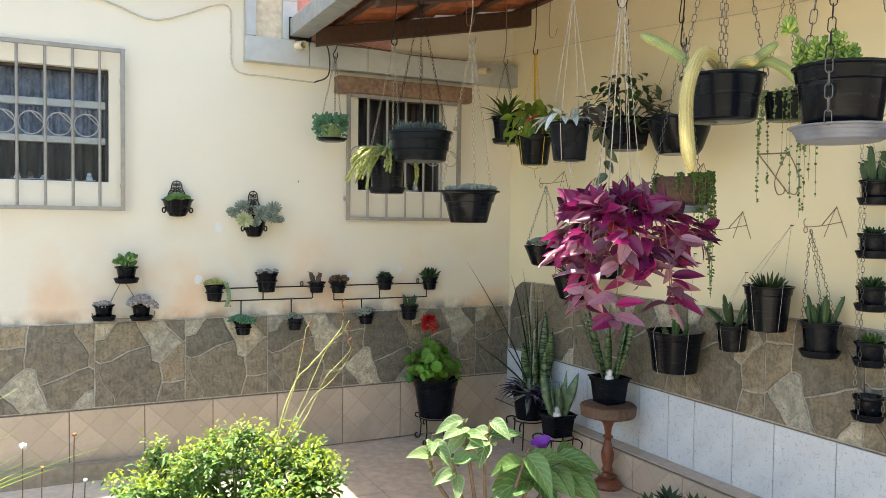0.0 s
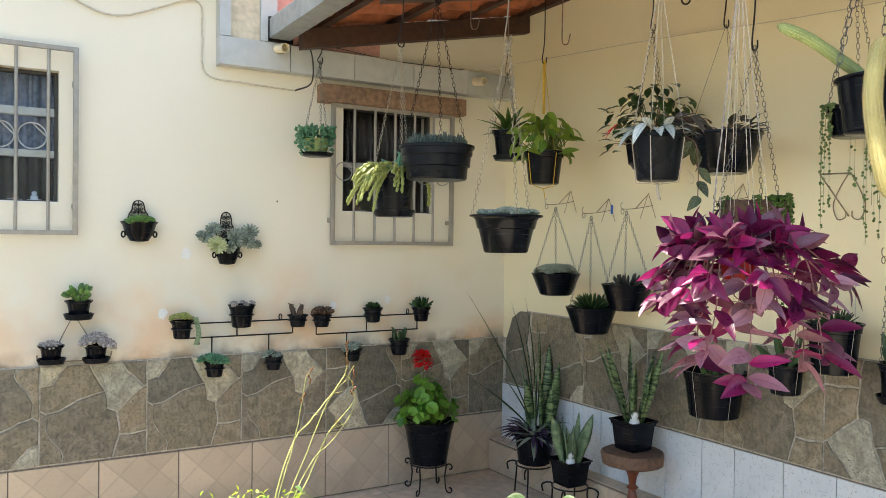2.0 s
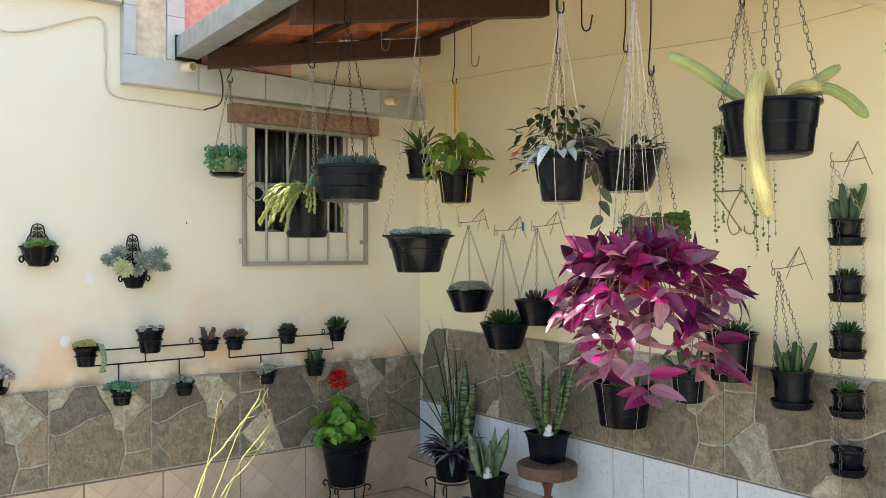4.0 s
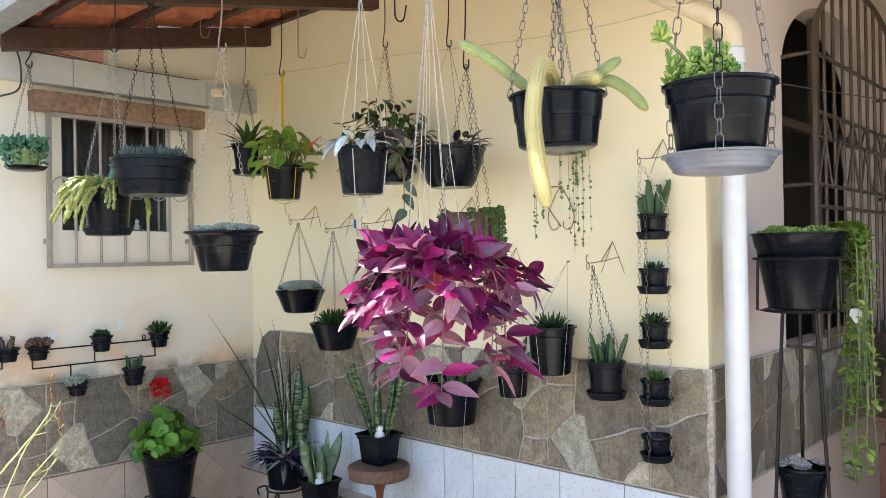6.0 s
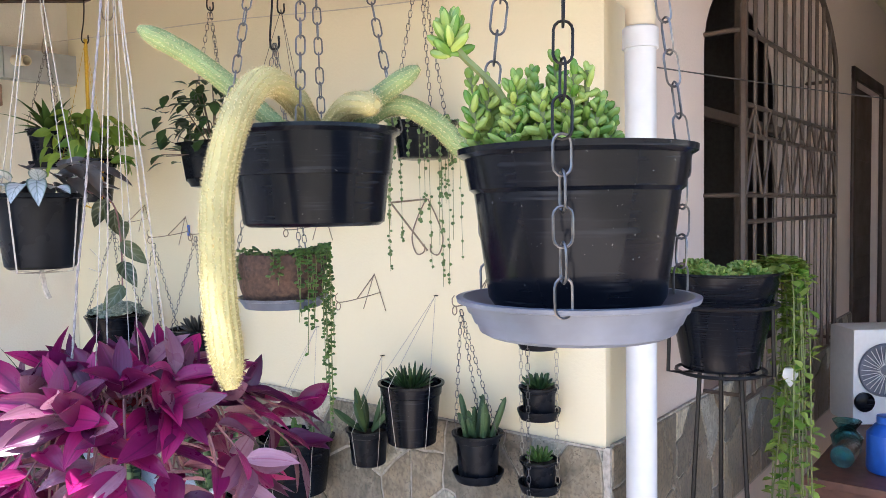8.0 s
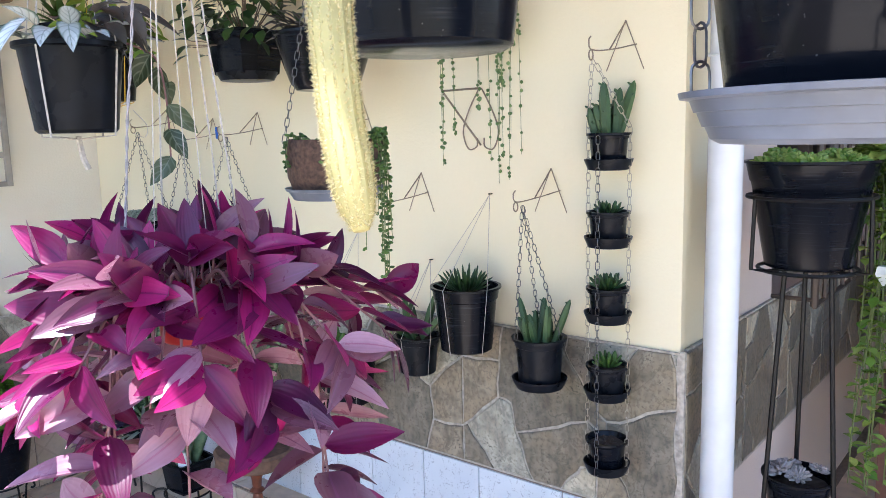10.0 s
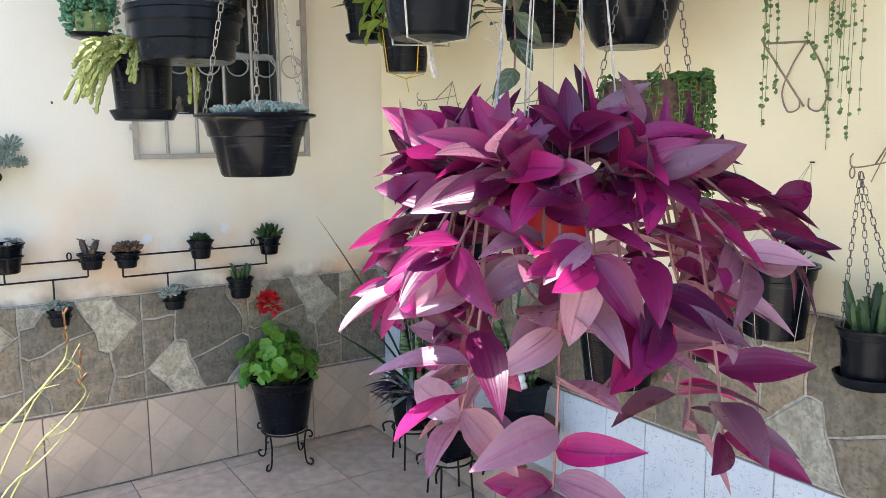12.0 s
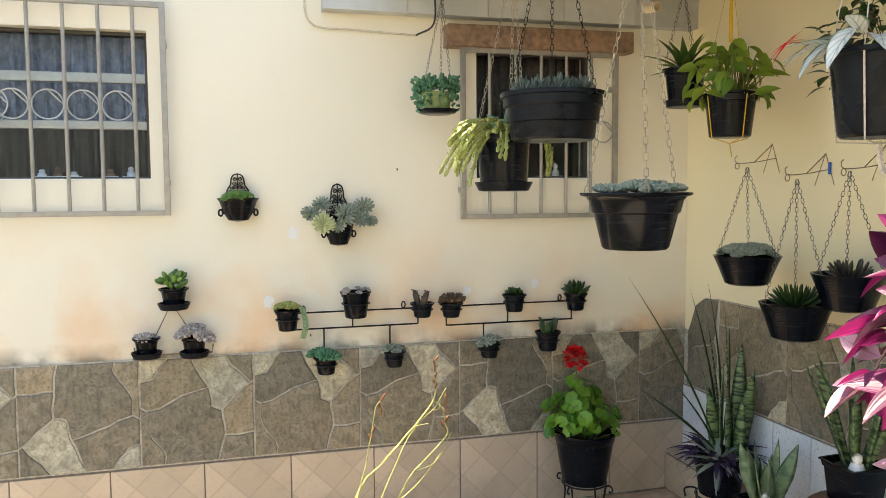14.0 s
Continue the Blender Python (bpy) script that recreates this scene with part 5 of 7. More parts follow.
for x, z, r, h, mat, lab, plant in (
        (-1.962, 0.992, 0.052, 0.088, BLACK, "small black pot with yellow-green succulents and a trailing donkey tail", grow(YELLOWGREEN, many_rosettes(8, 0.026, 0.8, 0.02, 3, 0.28))),
        (-1.673, 1.060, 0.064, 0.115, BLACK, "taller black pot with pale dried succulents on the bar rack", grow(DUSTY, many_rosettes(7, 0.017, 1.0, 0, 2, 0.2))),
        (-1.380, 0.998, 0.05, 0.065, BLACK_OLD, "small grey-black pot with a bronze upright succulent", grow(BRONZE_LEAF, towers(3, 0.07, 0.013))),
        (-1.248, 0.992, 0.05, 0.065, BLACK_OLD, "small grey-black pot with a dark bronze rosette", grow(BRONZE_LEAF, many_rosettes(3, 0.045, 0.4))),
        (-0.951, 1.018, 0.052, 0.08, BLACK_OLD, "small black pot with a dense green cushion succulent", grow(DEEP, spikes(60, 0.035, 0.005))),
        (-0.649, 1.011, 0.052, 0.08, BLACK, "small black pot with a dark spiky haworthia", grow(DEEP, spikes(20, 0.062, 0.0085, 0.7))),
        (-1.804, 0.784, 0.05, 0.075, BLACK, "small black pot with pale green rosettes below the rack", grow(MINT, many_rosettes(5, 0.035, 0.9))),
        (-1.507, 0.791, 0.046, 0.07, BLACK_OLD, "small grey-black pot with a low green succulent", grow(BLUEGREEN, many_rosettes(3, 0.03))),
        (-1.071, 0.803, 0.05, 0.068, BLACK_OLD, "small grey-black pot with one blue-green rosette", grow(BLUEGREEN, many_rosettes(2, 0.04))),
        (-0.787, 0.840, 0.056, 0.09, BLACK_OLD, "small black pot with finger cactus stems", grow(CACTUS, towers(9, 0.085, 0.008)))):
    p = little_pot("succulent_pot", (x, -0.085, z - h), r, h, lab, plant, mat)
    part("holder", tube([*ring_points(r * 0.93, h * 0.55, 20)], 0.003, 5, closed=True), IRON, p)
    part("bracket", tube([(0, r * 0.9, h * 0.55), (0, 0.058, h * 0.55)], 0.003, 5), IRON, p)
    if r == 0.052 and x < -1.9:
        bm = bmesh.new()
        for k in range(150):
            t = k / 150
            finger(bm, (0.058 + 0.014 * math.sin(t * 3), -0.03 + 0.006 * math.sin(t * 7), h + 0.012 - t * 0.13), aim(k * 2.4, 0.1), 0.013, 0.0044, 5)
        part("trailing_stem", bm, TAIL, p, "green trailing donkey tail stem")


def plaque_pot(x, z_top, z_rim, z_low, r, label, plant):
    t = thing("wall_pot", (x, -0.012, z_low), label, "wall planter", "wall planters")
    bm = bmesh.new()
    base = z_rim - z_low
    def curl(cx, cz, q, way, start):
        tube([(cx + way * q * (1 - k / 24) * math.cos(start + k * 0.45), 0, base + cz + q * (1 - k / 24) * math.sin(start + k * 0.45)) for k in range(20)], 0.0026, 5, bm)
    for s in (-1, 1):
        for cx, cz, q, start in ((0.013, 0.012, 0.012, 0), (0.033, 0.010, 0.011, 2), (0.012, 0.036, 0.012, 3), (0.031, 0.034, 0.010, 1), (0.009, 0.060, 0.010, 0), (0.024, 0.057, 0.010, 2), (0.012, 0.082, 0.011, 3), (0.012, 0.105, 0.010, 1)):
            curl(s * cx, cz, q, s, start)
        tube(bend([(s * 0.044, 0, base - 0.015), (s * 0.046, 0, base + 0.02), (s * 0.040, 0, base + 0.05), (s * 0.028, 0, base + 0.075), (s * 0.026, 0, base + 0.10), (s * 0.018, 0, base + 0.125), (0, 0, base + 0.135)], 4), 0.0032, 5, bm)
    tube([(0, 0, base - 0.01), (0, 0, base + 0.132)], 0.0024, 5, bm)
    k = (z_top - z_rim) / 0.135
    for v in bm.verts:
        v.co.z = base + (v.co.z - base) * k
    part("scroll_back", bm, IRON, t, "black iron scrollwork back plate")
    bm = lathe([(r * 0.12, 0.0), (r * 0.5, 0.006), (r * 0.75, base * 0.4), (r * 0.92, base * 0.85), (r, base * 0.93), (r * 1.05, base), (r * 0.9, base * 0.98), (r * 0.8, base * 0.8)], 28)
    for v in bm.verts:
        v.co.y = min(v.co.y * 0.9 - 0.03, 0.006)
    part("bowl", bm, BLACK, t)
    for s in (-1, 1):
        part("ear", tube([(s * (r * 0.86 + 0.008 * math.cos(q)), -0.03, base * 0.38 + 0.013 * math.sin(q)) for q in [2 * math.pi * i / 14 for i in range(14)]], 0.004, 6, closed=True), BLACK, t)
    bm = bmesh.new()
    plant(bm, r, base)
    bm.transform(Matrix.Translation((0, -0.045, 0)))
    return t, bm


t, bm = plaque_pot(-2.15, 1.563, 1.462, 1.365, 0.082, "black half-round wall pot with low green succulents and a scrolled back", many_rosettes(12, 0.028, 0.85))
part("plant", bm, JADE, t)
t, bm = plaque_pot(-1.735, 1.519, 1.385, 1.255, 0.075, "black half-round wall pot with blue-green echeverias and a scrolled back", many_rosettes(1, 0.03))
bm.free()
bm, pale = bmesh.new(), bmesh.new()
for cx, cy, cz, q in ((-0.14, -0.06, 0.13, 0.062), (-0.085, -0.05, 0.175, 0.055), (0.02, -0.09, 0.13, 0.07), (0.125, -0.05, 0.165, 0.06), (0.10, -0.08, 0.11, 0.055), (-0.01, -0.11, 0.085, 0.045), (0.16, -0.06, 0.10, 0.04), (0.06, -0.07, 0.15, 0.05)):
    one = bmesh.new()
    rosette(one, (0, 0, 0), q * 0.74, 5, 0.14)
    one.transform(Matrix.Translation((cx * 0.85, cy, cz)) @ Matrix.Rotation(rng.uniform(0.5, 1.1), 4, "X") @ Matrix.Rotation(rng.uniform(-0.4, 0.4), 4, "Y"))
    me = bpy.data.meshes.new("tmp")
    one.to_mesh(me)
    one.free()
    bm.from_mesh(me)
    bpy.data.meshes.remove(me)
part("plant", bm, BLUEGREEN, t)
rosette(pale, (0, 0, 0), 0.048, 6, 0.14)
pale.transform(Matrix.Translation((-0.075, -0.12, 0.095)) @ Matrix.Rotation(1.0, 4, "X"))
part("pale_rosette", pale, PALE_ROSE, t, "pale yellow-green rosette")


# ---- hanging pots ----
def hanging(name, place, label, category="hanging plant", group="hanging pots"):
    return thing(name, place, label, category, group)


h1 = hanging("hanging_succulent", (-1.345, -0.235, 1.80), "mint green donkey-tail succulent over a small black saucer on chains")
part("saucer", lathe([(0.05, 0), (0.075, 0.006), (0.088, 0.02), (0.084, 0.02), (0.07, 0.01)], 28), BLACK, h1)
part("pot", lathe([(0.05, 0.01), (0.062, 0.09), (0.066, 0.09), (0.06, 0.08)], 24), GREEN_BODY, h1)
bm = bmesh.new()
for i in range(34):
    a = rng.uniform(0, 6.28)
    r0 = 0.06 + rng.uniform(0, 0.035)
    drop = rng.uniform(0.04, 0.13)
    for k in range(int(drop * 110)):
        z = 0.125 - k / 110 * 1.1 + rng.uniform(0, 0.02)
        finger(bm, (r0 * math.cos(a), r0 * math.sin(a), z), aim(a + rng.uniform(-1.2, 1.2), rng.uniform(-0.2, 0.8)), 0.02, 0.006, 5)
for i in range(130):
    finger(bm, (rng.uniform(-0.07, 0.07), rng.uniform(-0.07, 0.07), 0.10 + rng.uniform(0, 0.045)), aim(rng.uniform(0, 6.28), rng.uniform(0.2, 1.4)), 0.022, 0.0065, 5)
part("plant", bm, MINT, h1)
hung(h1, (-1.345, -0.235, 1.80), 0.085, 0.02, (-1.30, -0.16, 2.30), 3, link=0.02, hook_to=(0.03, 0.0), material=CHAIN)

h2 = hanging("hanging_cactus_pot", (-1.395, -1.19, 1.497), "black pot with trailing pale finger cactus hung on chains")
pot(h2, 0.083, 0.07, 0.158, BLACK, saucer=0.082)
bm = bmesh.new()
for i in range(60):
    a = rng.gauss(3.6, 0.8)
    p = Vector((0.05 * math.cos(a), 0.05 * math.sin(a), 0.15))
    d = aim(a, rng.uniform(-0.2, 1.2))
    for k in range(rng.randint(2, 8)):
        q = p + d * rng.uniform(0.018, 0.03)
        finger(bm, p, q - p, (q - p).length * 1.15, 0.006, 5)
        for s in range(4):
            finger(bm, p.lerp(q, s / 4), aim(rng.uniform(0, 6.28), 0.6), 0.012, 0.002, 3)
        p = q
        d = (d + Vector((rng.uniform(-0.3, 0.1), rng.uniform(-0.2, 0.2), -0.45))).normalized()
        if p.z < -0.02:
            break
part("foliage", bm, YELLOWGREEN, h2)
bm = bmesh.new()
bm2 = towers(3, 0.12, 0.016)
bm2(bm, 0.06, 0.16)
part("upright_cactus", bm, MINT, h2)
hung(h2, (-1.395, -1.19, 1.497), 0.084, 0.16, (-1.34, -1.13, 2.18), 3, link=0.018, hook_to=(0.0, -0.03), material=BRASSY)

h3 = hanging("hanging_aloe_bowl", (-1.34, -1.426, 1.615), "wide ribbed black pot of dark spotted aloes hung on chains")
bm = lathe([(0.03, 0.0), (0.105, 0.0), (0.112, 0.006), (0.115, 0.045), (0.123, 0.048), (0.126, 0.085), (0.132, 0.09), (0.133, 0.112), (0.14, 0.114), (0.14, 0.125), (0.128, 0.125), (0.12, 0.1)], 44)
part("pot", bm, BLACK_OLD, h3)
part("soil", lathe([(0.001, 0.11), (0.125, 0.108)], 24), SOIL, h3)
bm = bmesh.new()
for i in range(26):
    a, d = rng.uniform(0, 6.28), 0.1 * math.sqrt(rng.random())
    for k in range(12):
        finger(bm, (d * math.cos(a), d * math.sin(a), 0.118), aim(2.4 * k, 0.55 + 0.085 * k), rng.uniform(0.032, 0.05), 0.0042, 4, 0.1)
part("succulent_growth", bm, ALOE, h3)
hung(h3, (-1.34, -1.426, 1.615), 0.138, 0.12, (-1.33, -1.40, 2.29), 3, link=0.02, hook_to=(0.0, 0.05), phase=0.1, material=IRON)

h4 = hanging("hanging_bowl", (-1.338, -1.87, 1.355), "glossy black bowl pot with small grey succulents hung on chains")
part("pot", lathe([(0.03, 0.0), (0.066, 0.0), (0.071, 0.005), (0.089, 0.076), (0.094, 0.079), (0.1, 0.104), (0.106, 0.112), (0.117, 0.115), (0.119, 0.118), (0.118, 0.121), (0.1, 0.12), (0.092, 0.095)], 44), BLACK, h4)
part("soil", lathe([(0.001, 0.106), (0.1, 0.104)], 24), SOIL, h4)
bm = bmesh.new()
for i in range(16):
    rosette(bm, (rng.uniform(-0.05, 0.07), rng.uniform(-0.07, 0.07), 0.122 + rng.uniform(0, 0.014)), rng.uniform(0.018, 0.03), 3, 0.24)
part("succulent_growth", bm, BLUEGREEN, h4)
hung(h4, (-1.338, -1.87, 1.355), 0.114, 0.12, (-1.31, -1.83, 2.05), 3, link=0.02, hook_to=(0.0, 0.0), phase=2.3, material=BRASSY, hook_mat=RUST)

h5 = hanging("hanging_bromeliad", (-0.374, -0.528, 1.835), "dark bromeliad in a black pot on chains in the corner")
pot(h5, 0.085, 0.065, 0.14, BLACK, saucer=0.08)
bm = bmesh.new()
for i in range(22):
    leaf(bm, (0, 0, 0.12), aim(2.4 * i, 0.25 + 1.1 * i / 22), (0, 0, 1), rng.uniform(0.13, 0.2), 0.035, 0.3, 0.35, 6)
part_each("leaf", bm, GREEN, h5)
hung(h5, (-0.374, -0.528, 1.835), 0.085, 0.14, (-0.36, -0.49, 2.3), 3, link=0.022, hook_to=(0.0, 0.0), hook_mat=RUST)

h6 = hanging("hanging_pothos", (-0.363, -0.818, 1.675), "bright green pothos in a black pot hung on yellow rope")
pot(h6, 0.098, 0.075, 0.165, BLACK)
bm, stems = bmesh.new(), bmesh.new()
for i in range(85):
    a = rng.uniform(0, 6.28)
    rr, z = 0.14 * math.sqrt(rng.random()), 0.15 + rng.uniform(0.0, 0.2)
    c = Vector((rr * math.cos(a), rr * math.sin(a), z))
    broad_leaf(bm, c, aim(a + rng.uniform(-1.2, 1.2), rng.uniform(-1.1, 0.2)), (math.cos(a), math.sin(a) - 0.4, 0.6), rng.uniform(0.05, 0.085), rng.uniform(0.04, 0.058), 0.3, 0.3, rng.uniform(-0.2, 0.2), 6)
    tube([(0.03 * math.cos(a), 0.03 * math.sin(a), 0.14), c], 0.002, 4, stems)
part_each("leaf", bm, LIME, h6)
part("stem_tangle", stems, STEM, h6)
hung(h6, (-0.363, -0.818, 1.675), 0.1, 0.155, (-0.355, -0.80, 2.3), 3, "cord", material=ROPE_YELLOW, hook_to=(0.0, 0.0))
part("rope", tube([(0.01, 0.02, 0.36), (0.01, 0.02, 0.63)], 0.007, 6), ROPE_YELLOW, h6)
for i in range(4):
    a = 1.57 * i
    part("cord", tube([(0.098 * math.cos(a), 0.098 * math.sin(a), 0.155), (0.077 * math.cos(a), 0.077 * math.sin(a), 0.0), (0, 0, -0.02), (0.01, 0, -0.07)], 0.002, 5), ROPE_YELLOW, h6)

h7 = hanging("hanging_begonia", (-1.35, -2.53, 1.545), "silver-leaved begonia in a dark pot hung on white cords")
pot(h7, 0.062, 0.05, 0.114, BLACK_OLD, band=False)
bm, dusk, olive = bmesh.new(), bmesh.new(), bmesh.new()
for a, rise, size in ((2.5, -0.1, 0.08), (2.9, -0.35, 0.085), (3.35, -0.45, 0.08), (2.2, 0.15, 0.075), (3.9, -0.05, 0.07), (4.6, 0.25, 0.065), (5.3, 0.25, 0.065), (2.7, 0.45, 0.07), (3.5, 0.6, 0.065), (1.6, 0.3, 0.075), (0.6, 0.4, 0.065), (5.9, 0.4, 0.065), (4.3, 0.7, 0.06), (4.25, -0.3, 0.065)):
    broad_leaf(bm, (0.05 * math.cos(a), 0.05 * math.sin(a), 0.117 + rng.uniform(0, 0.025)), aim(a, rise), (0, 0, 1), size * 0.92, size * 0.46, 0.4, 0.35, rng.uniform(-0.2, 0.2))
part_each("silver_leaf", bm, SILVER, h7)
for i in range(40):
    a = rng.uniform(-1.6, 1.6)
    r0 = rng.uniform(0.02, 0.09)
    broad_leaf(dusk, (r0 * math.cos(a), r0 * math.sin(a), 0.12 + rng.uniform(0, 0.04)), aim(a, rng.uniform(-0.9, 0.5)), (-0.2, -0.4, 1), rng.uniform(0.035, 0.06), 0.028, 0.3, 0.3, 0.1, 6)
trail = bend([(0.06, -0.02, 0.12), (0.10, -0.03, 0.10), (0.112, -0.03, 0.04), (0.112, -0.03, -0.05)], 5)
part("trailing_stem", tube(trail, 0.0014, 5), STEM_PINK, h7)
for k, p in enumerate(trail[3:]):
    if k % 2:
        broad_leaf(olive, p, aim(2.6 * k, rng.uniform(-1.3, -0.6)), (-0.4, -0.8, 0.5), rng.uniform(0.045, 0.062), 0.03, 0.3, 0.4, rng.uniform(-0.3, 0.3), 6)
part_each("dusky_leaf", dusk, DUSK, h7)
part_each("olive_leaf", olive, OLIVE, h7)
bm = bmesh.new()
for i in range(5):
    leaf(bm, (-0.085, 0.045, 0.13 + 0.004 * i), (-0.8, 0.3 - 0.08 * i, 0.05 - 0.12 * i), (0, 0, 1), 0.035 + 0.008 * i, 0.006, 0.3, 0.2, 4)
part("pink_bud", bm, SCARLET, h7, "small red flower spray")
hung(h7, (-1.35, -2.53, 1.545), 0.065, 0.11, (-1.34, -2.52, 2.05), 4, "cord", phase=0.5, hook_to=(0.0, 0.0))
part("root_thread", tube(bend([(0.05, -0.05, 0.03), (0.062, -0.06, 0.01), (0.058, -0.06, -0.005), (0.045, -0.055, 0.0)], 5), 0.0005, 4), ROPE, h7)
for i in range(4):
    a = 0.5 + 1.57 * i
    part("cord", tube([(0.0655 * math.cos(a), 0.0655 * math.sin(a), 0.11), (0.053 * math.cos(a), 0.053 * math.sin(a), -0.002), (0, 0, -0.006)], 0.0013, 5), ROPE, h7)
part("tassel", tube([(0, 0, -0.002), (0.004, 0, -0.03), (0.01, 0, -0.045)], 0.004, 5), ROPE, h7)

h8 = hanging("hanging_bush", (-0.222, -1.415, 1.735), "dark green bushy plant in a square black pot on chains")
pot(h8, 0.1, 0.08, 0.14, BLACK, square=0.7, saucer=0.095)
bm, stems = bmesh.new(), bmesh.new()
for i in range(150):
    a = rng.uniform(0, 6.28)
    rr = 0.2 * math.sqrt(rng.random())
    c = Vector((rr * math.cos(a), rr * math.sin(a), 0.14 + rng.uniform(0, 0.25) - rr * 0.4))
    leaf(bm, c, aim(a + rng.uniform(-1, 1), rng.uniform(-0.8, 0.6)), (0, 0, 1), rng.uniform(0.045, 0.07), rng.uniform(0.028, 0.042), 0.3, 0.25, 4, 0.9)
    if i % 5 == 0:
        tube([(0, 0, 0.1), c], 0.002, 4, stems)
part_each("leaf", bm, DEEP, h8)
part("stem_tangle", stems, TWIG, h8)
hung(h8, (-0.222, -1.415, 1.735), 0.09, 0.125, (-0.215, -1.40, 2.35), 3, link=0.024, hook_to=(0.0, 0.0))

h9 = hanging("hanging_dusky_bowl", (-0.295, -1.865, 1.665), "dusky-leaved plant in a round black bowl on a thin wire hanger")
part("pot", lathe([(0.033, 0), (0.083, 0.0), (0.1, 0.022), (0.127, 0.1), (0.138, 0.146), (0.144, 0.15), (0.144, 0.157), (0.13, 0.155), (0.11, 0.11)], 40), BLACK, h9)
part("soil", lathe([(0.001, 0.138), (0.127, 0.135)], 24), SOIL, h9)
bm = bmesh.new()
for i in range(80):
    a = rng.uniform(0, 6.28)
    rr = 0.13 * math.sqrt(rng.random())
    broad_leaf(bm, (rr * math.cos(a), rr * math.sin(a), 0.145 + rng.uniform(0, 0.05)), aim(a, rng.uniform(-0.2, 1.0)), (0, -0.3, 1), rng.uniform(0.04, 0.07), rng.uniform(0.026, 0.036), 0.3, 0.3, 0.1, 6)
part_each("leaf", bm, DUSK, h9)
hung(h9, (-0.295, -1.865, 1.665), 0.139, 0.152, (-0.29, -1.86, 2.25), 3, "cord", material=BLACK_CABLE, hook_to=(0.0, 0.0))

# ---- the magenta trailing plant ----
H10 = Vector((-1.37, -2.79, 1.315))
mag = hanging("hanging_magenta_plant", H10, "large trailing plant with magenta and mauve leaves hung on white cords")
pot(mag, 0.043, 0.034, 0.062, RED_PLASTIC, label="small red plastic pot")
plants = [bmesh.new() for _ in range(4)]
stems = bmesh.new()


def mag_leaf(p, out, face, size, young):
    """One leaf; young ones are wine red or magenta, old ones mauve or pale pink for painted sheen."""
    pick = rng.random()
    if young:
        which = 3 if pick < 0.36 else 0 if pick < 0.88 else 1
    else:
        which = 1 if pick < 0.46 else 0 if pick < 0.72 else 2 if pick < 0.86 else 3
    broad_leaf(plants[which], p, out, face, size, size * rng.uniform(0.4, 0.54), rng.uniform(-0.05, 0.35), rng.uniform(0.15, 0.6), rng.uniform(-0.2, 0.2))


def mag_shoot(points, first, gap, young, size, tips=3):
    """A jointed stem with leaves in two ranks and a tuft of folded leaves at its end."""
    pts = bend(points, 6)
    n = len(pts)
    tube(pts, [0.0021 - 0.0009 * k / (n - 1) for k in range(n)], 5, stems)
    run, due, flip = 0.0, first, rng.choice((-1, 1))
    for a, b in zip(pts, pts[1:]):
        run += (b - a).length
        if run < due:
            continue
        due += gap * rng.uniform(0.8, 1.25)
        along = (b - a).normalized()
        o = Vector((b.x, b.y, 0)).normalized()
        side = along.cross(Vector((0, 0, 1)))
        side = (side.normalized() if side.length > 0.2 else o.cross(Vector((0, 0, 1)))) * flip
        flip = -flip
        out = side * rng.uniform(0.4, 0.9) + o * rng.uniform(0.35, 1.0) + along * (rng.uniform(0.1, 0.5) if young else rng.uniform(-0.15, 0.2)) + Vector((0, 0, rng.uniform(-0.25, 0.25)))
        if not young:
            out.z = rng.uniform(-0.32, 0.12)
        mag_leaf(b, out, Vector((0.9 * o.x, 0.9 * o.y, 0.8)) + Vector((rng.uniform(-0.7, 0.7), rng.uniform(-0.7, 0.7), 0)), size * rng.uniform(0.8, 1.2), young)
    along = (pts[-1] - pts[-3]).normalized()
    o = Vector((pts[-1].x, pts[-1].y, 0.001)).normalized()
    for k in range(tips):
        turn = 2.1 * k + rng.uniform(0, 1)
        side = along.orthogonal().normalized()
        side = side * math.cos(turn) + along.cross(side) * math.sin(turn)
        out = along * rng.uniform(0.5, 1.0) + side * rng.uniform(0.35, 0.9) + Vector((0, 0, 0.1))
        if not young:
            out = side + o * 0.6 + Vector((0, 0, rng.uniform(-0.45, 0.0)))
        mag_leaf(pts[-1] - along * 0.006 * k, out, o * 0.9 + Vector((0, 0, 0.9)) - side * 0.5, size * rng.uniform(0.75, 1.1), young)


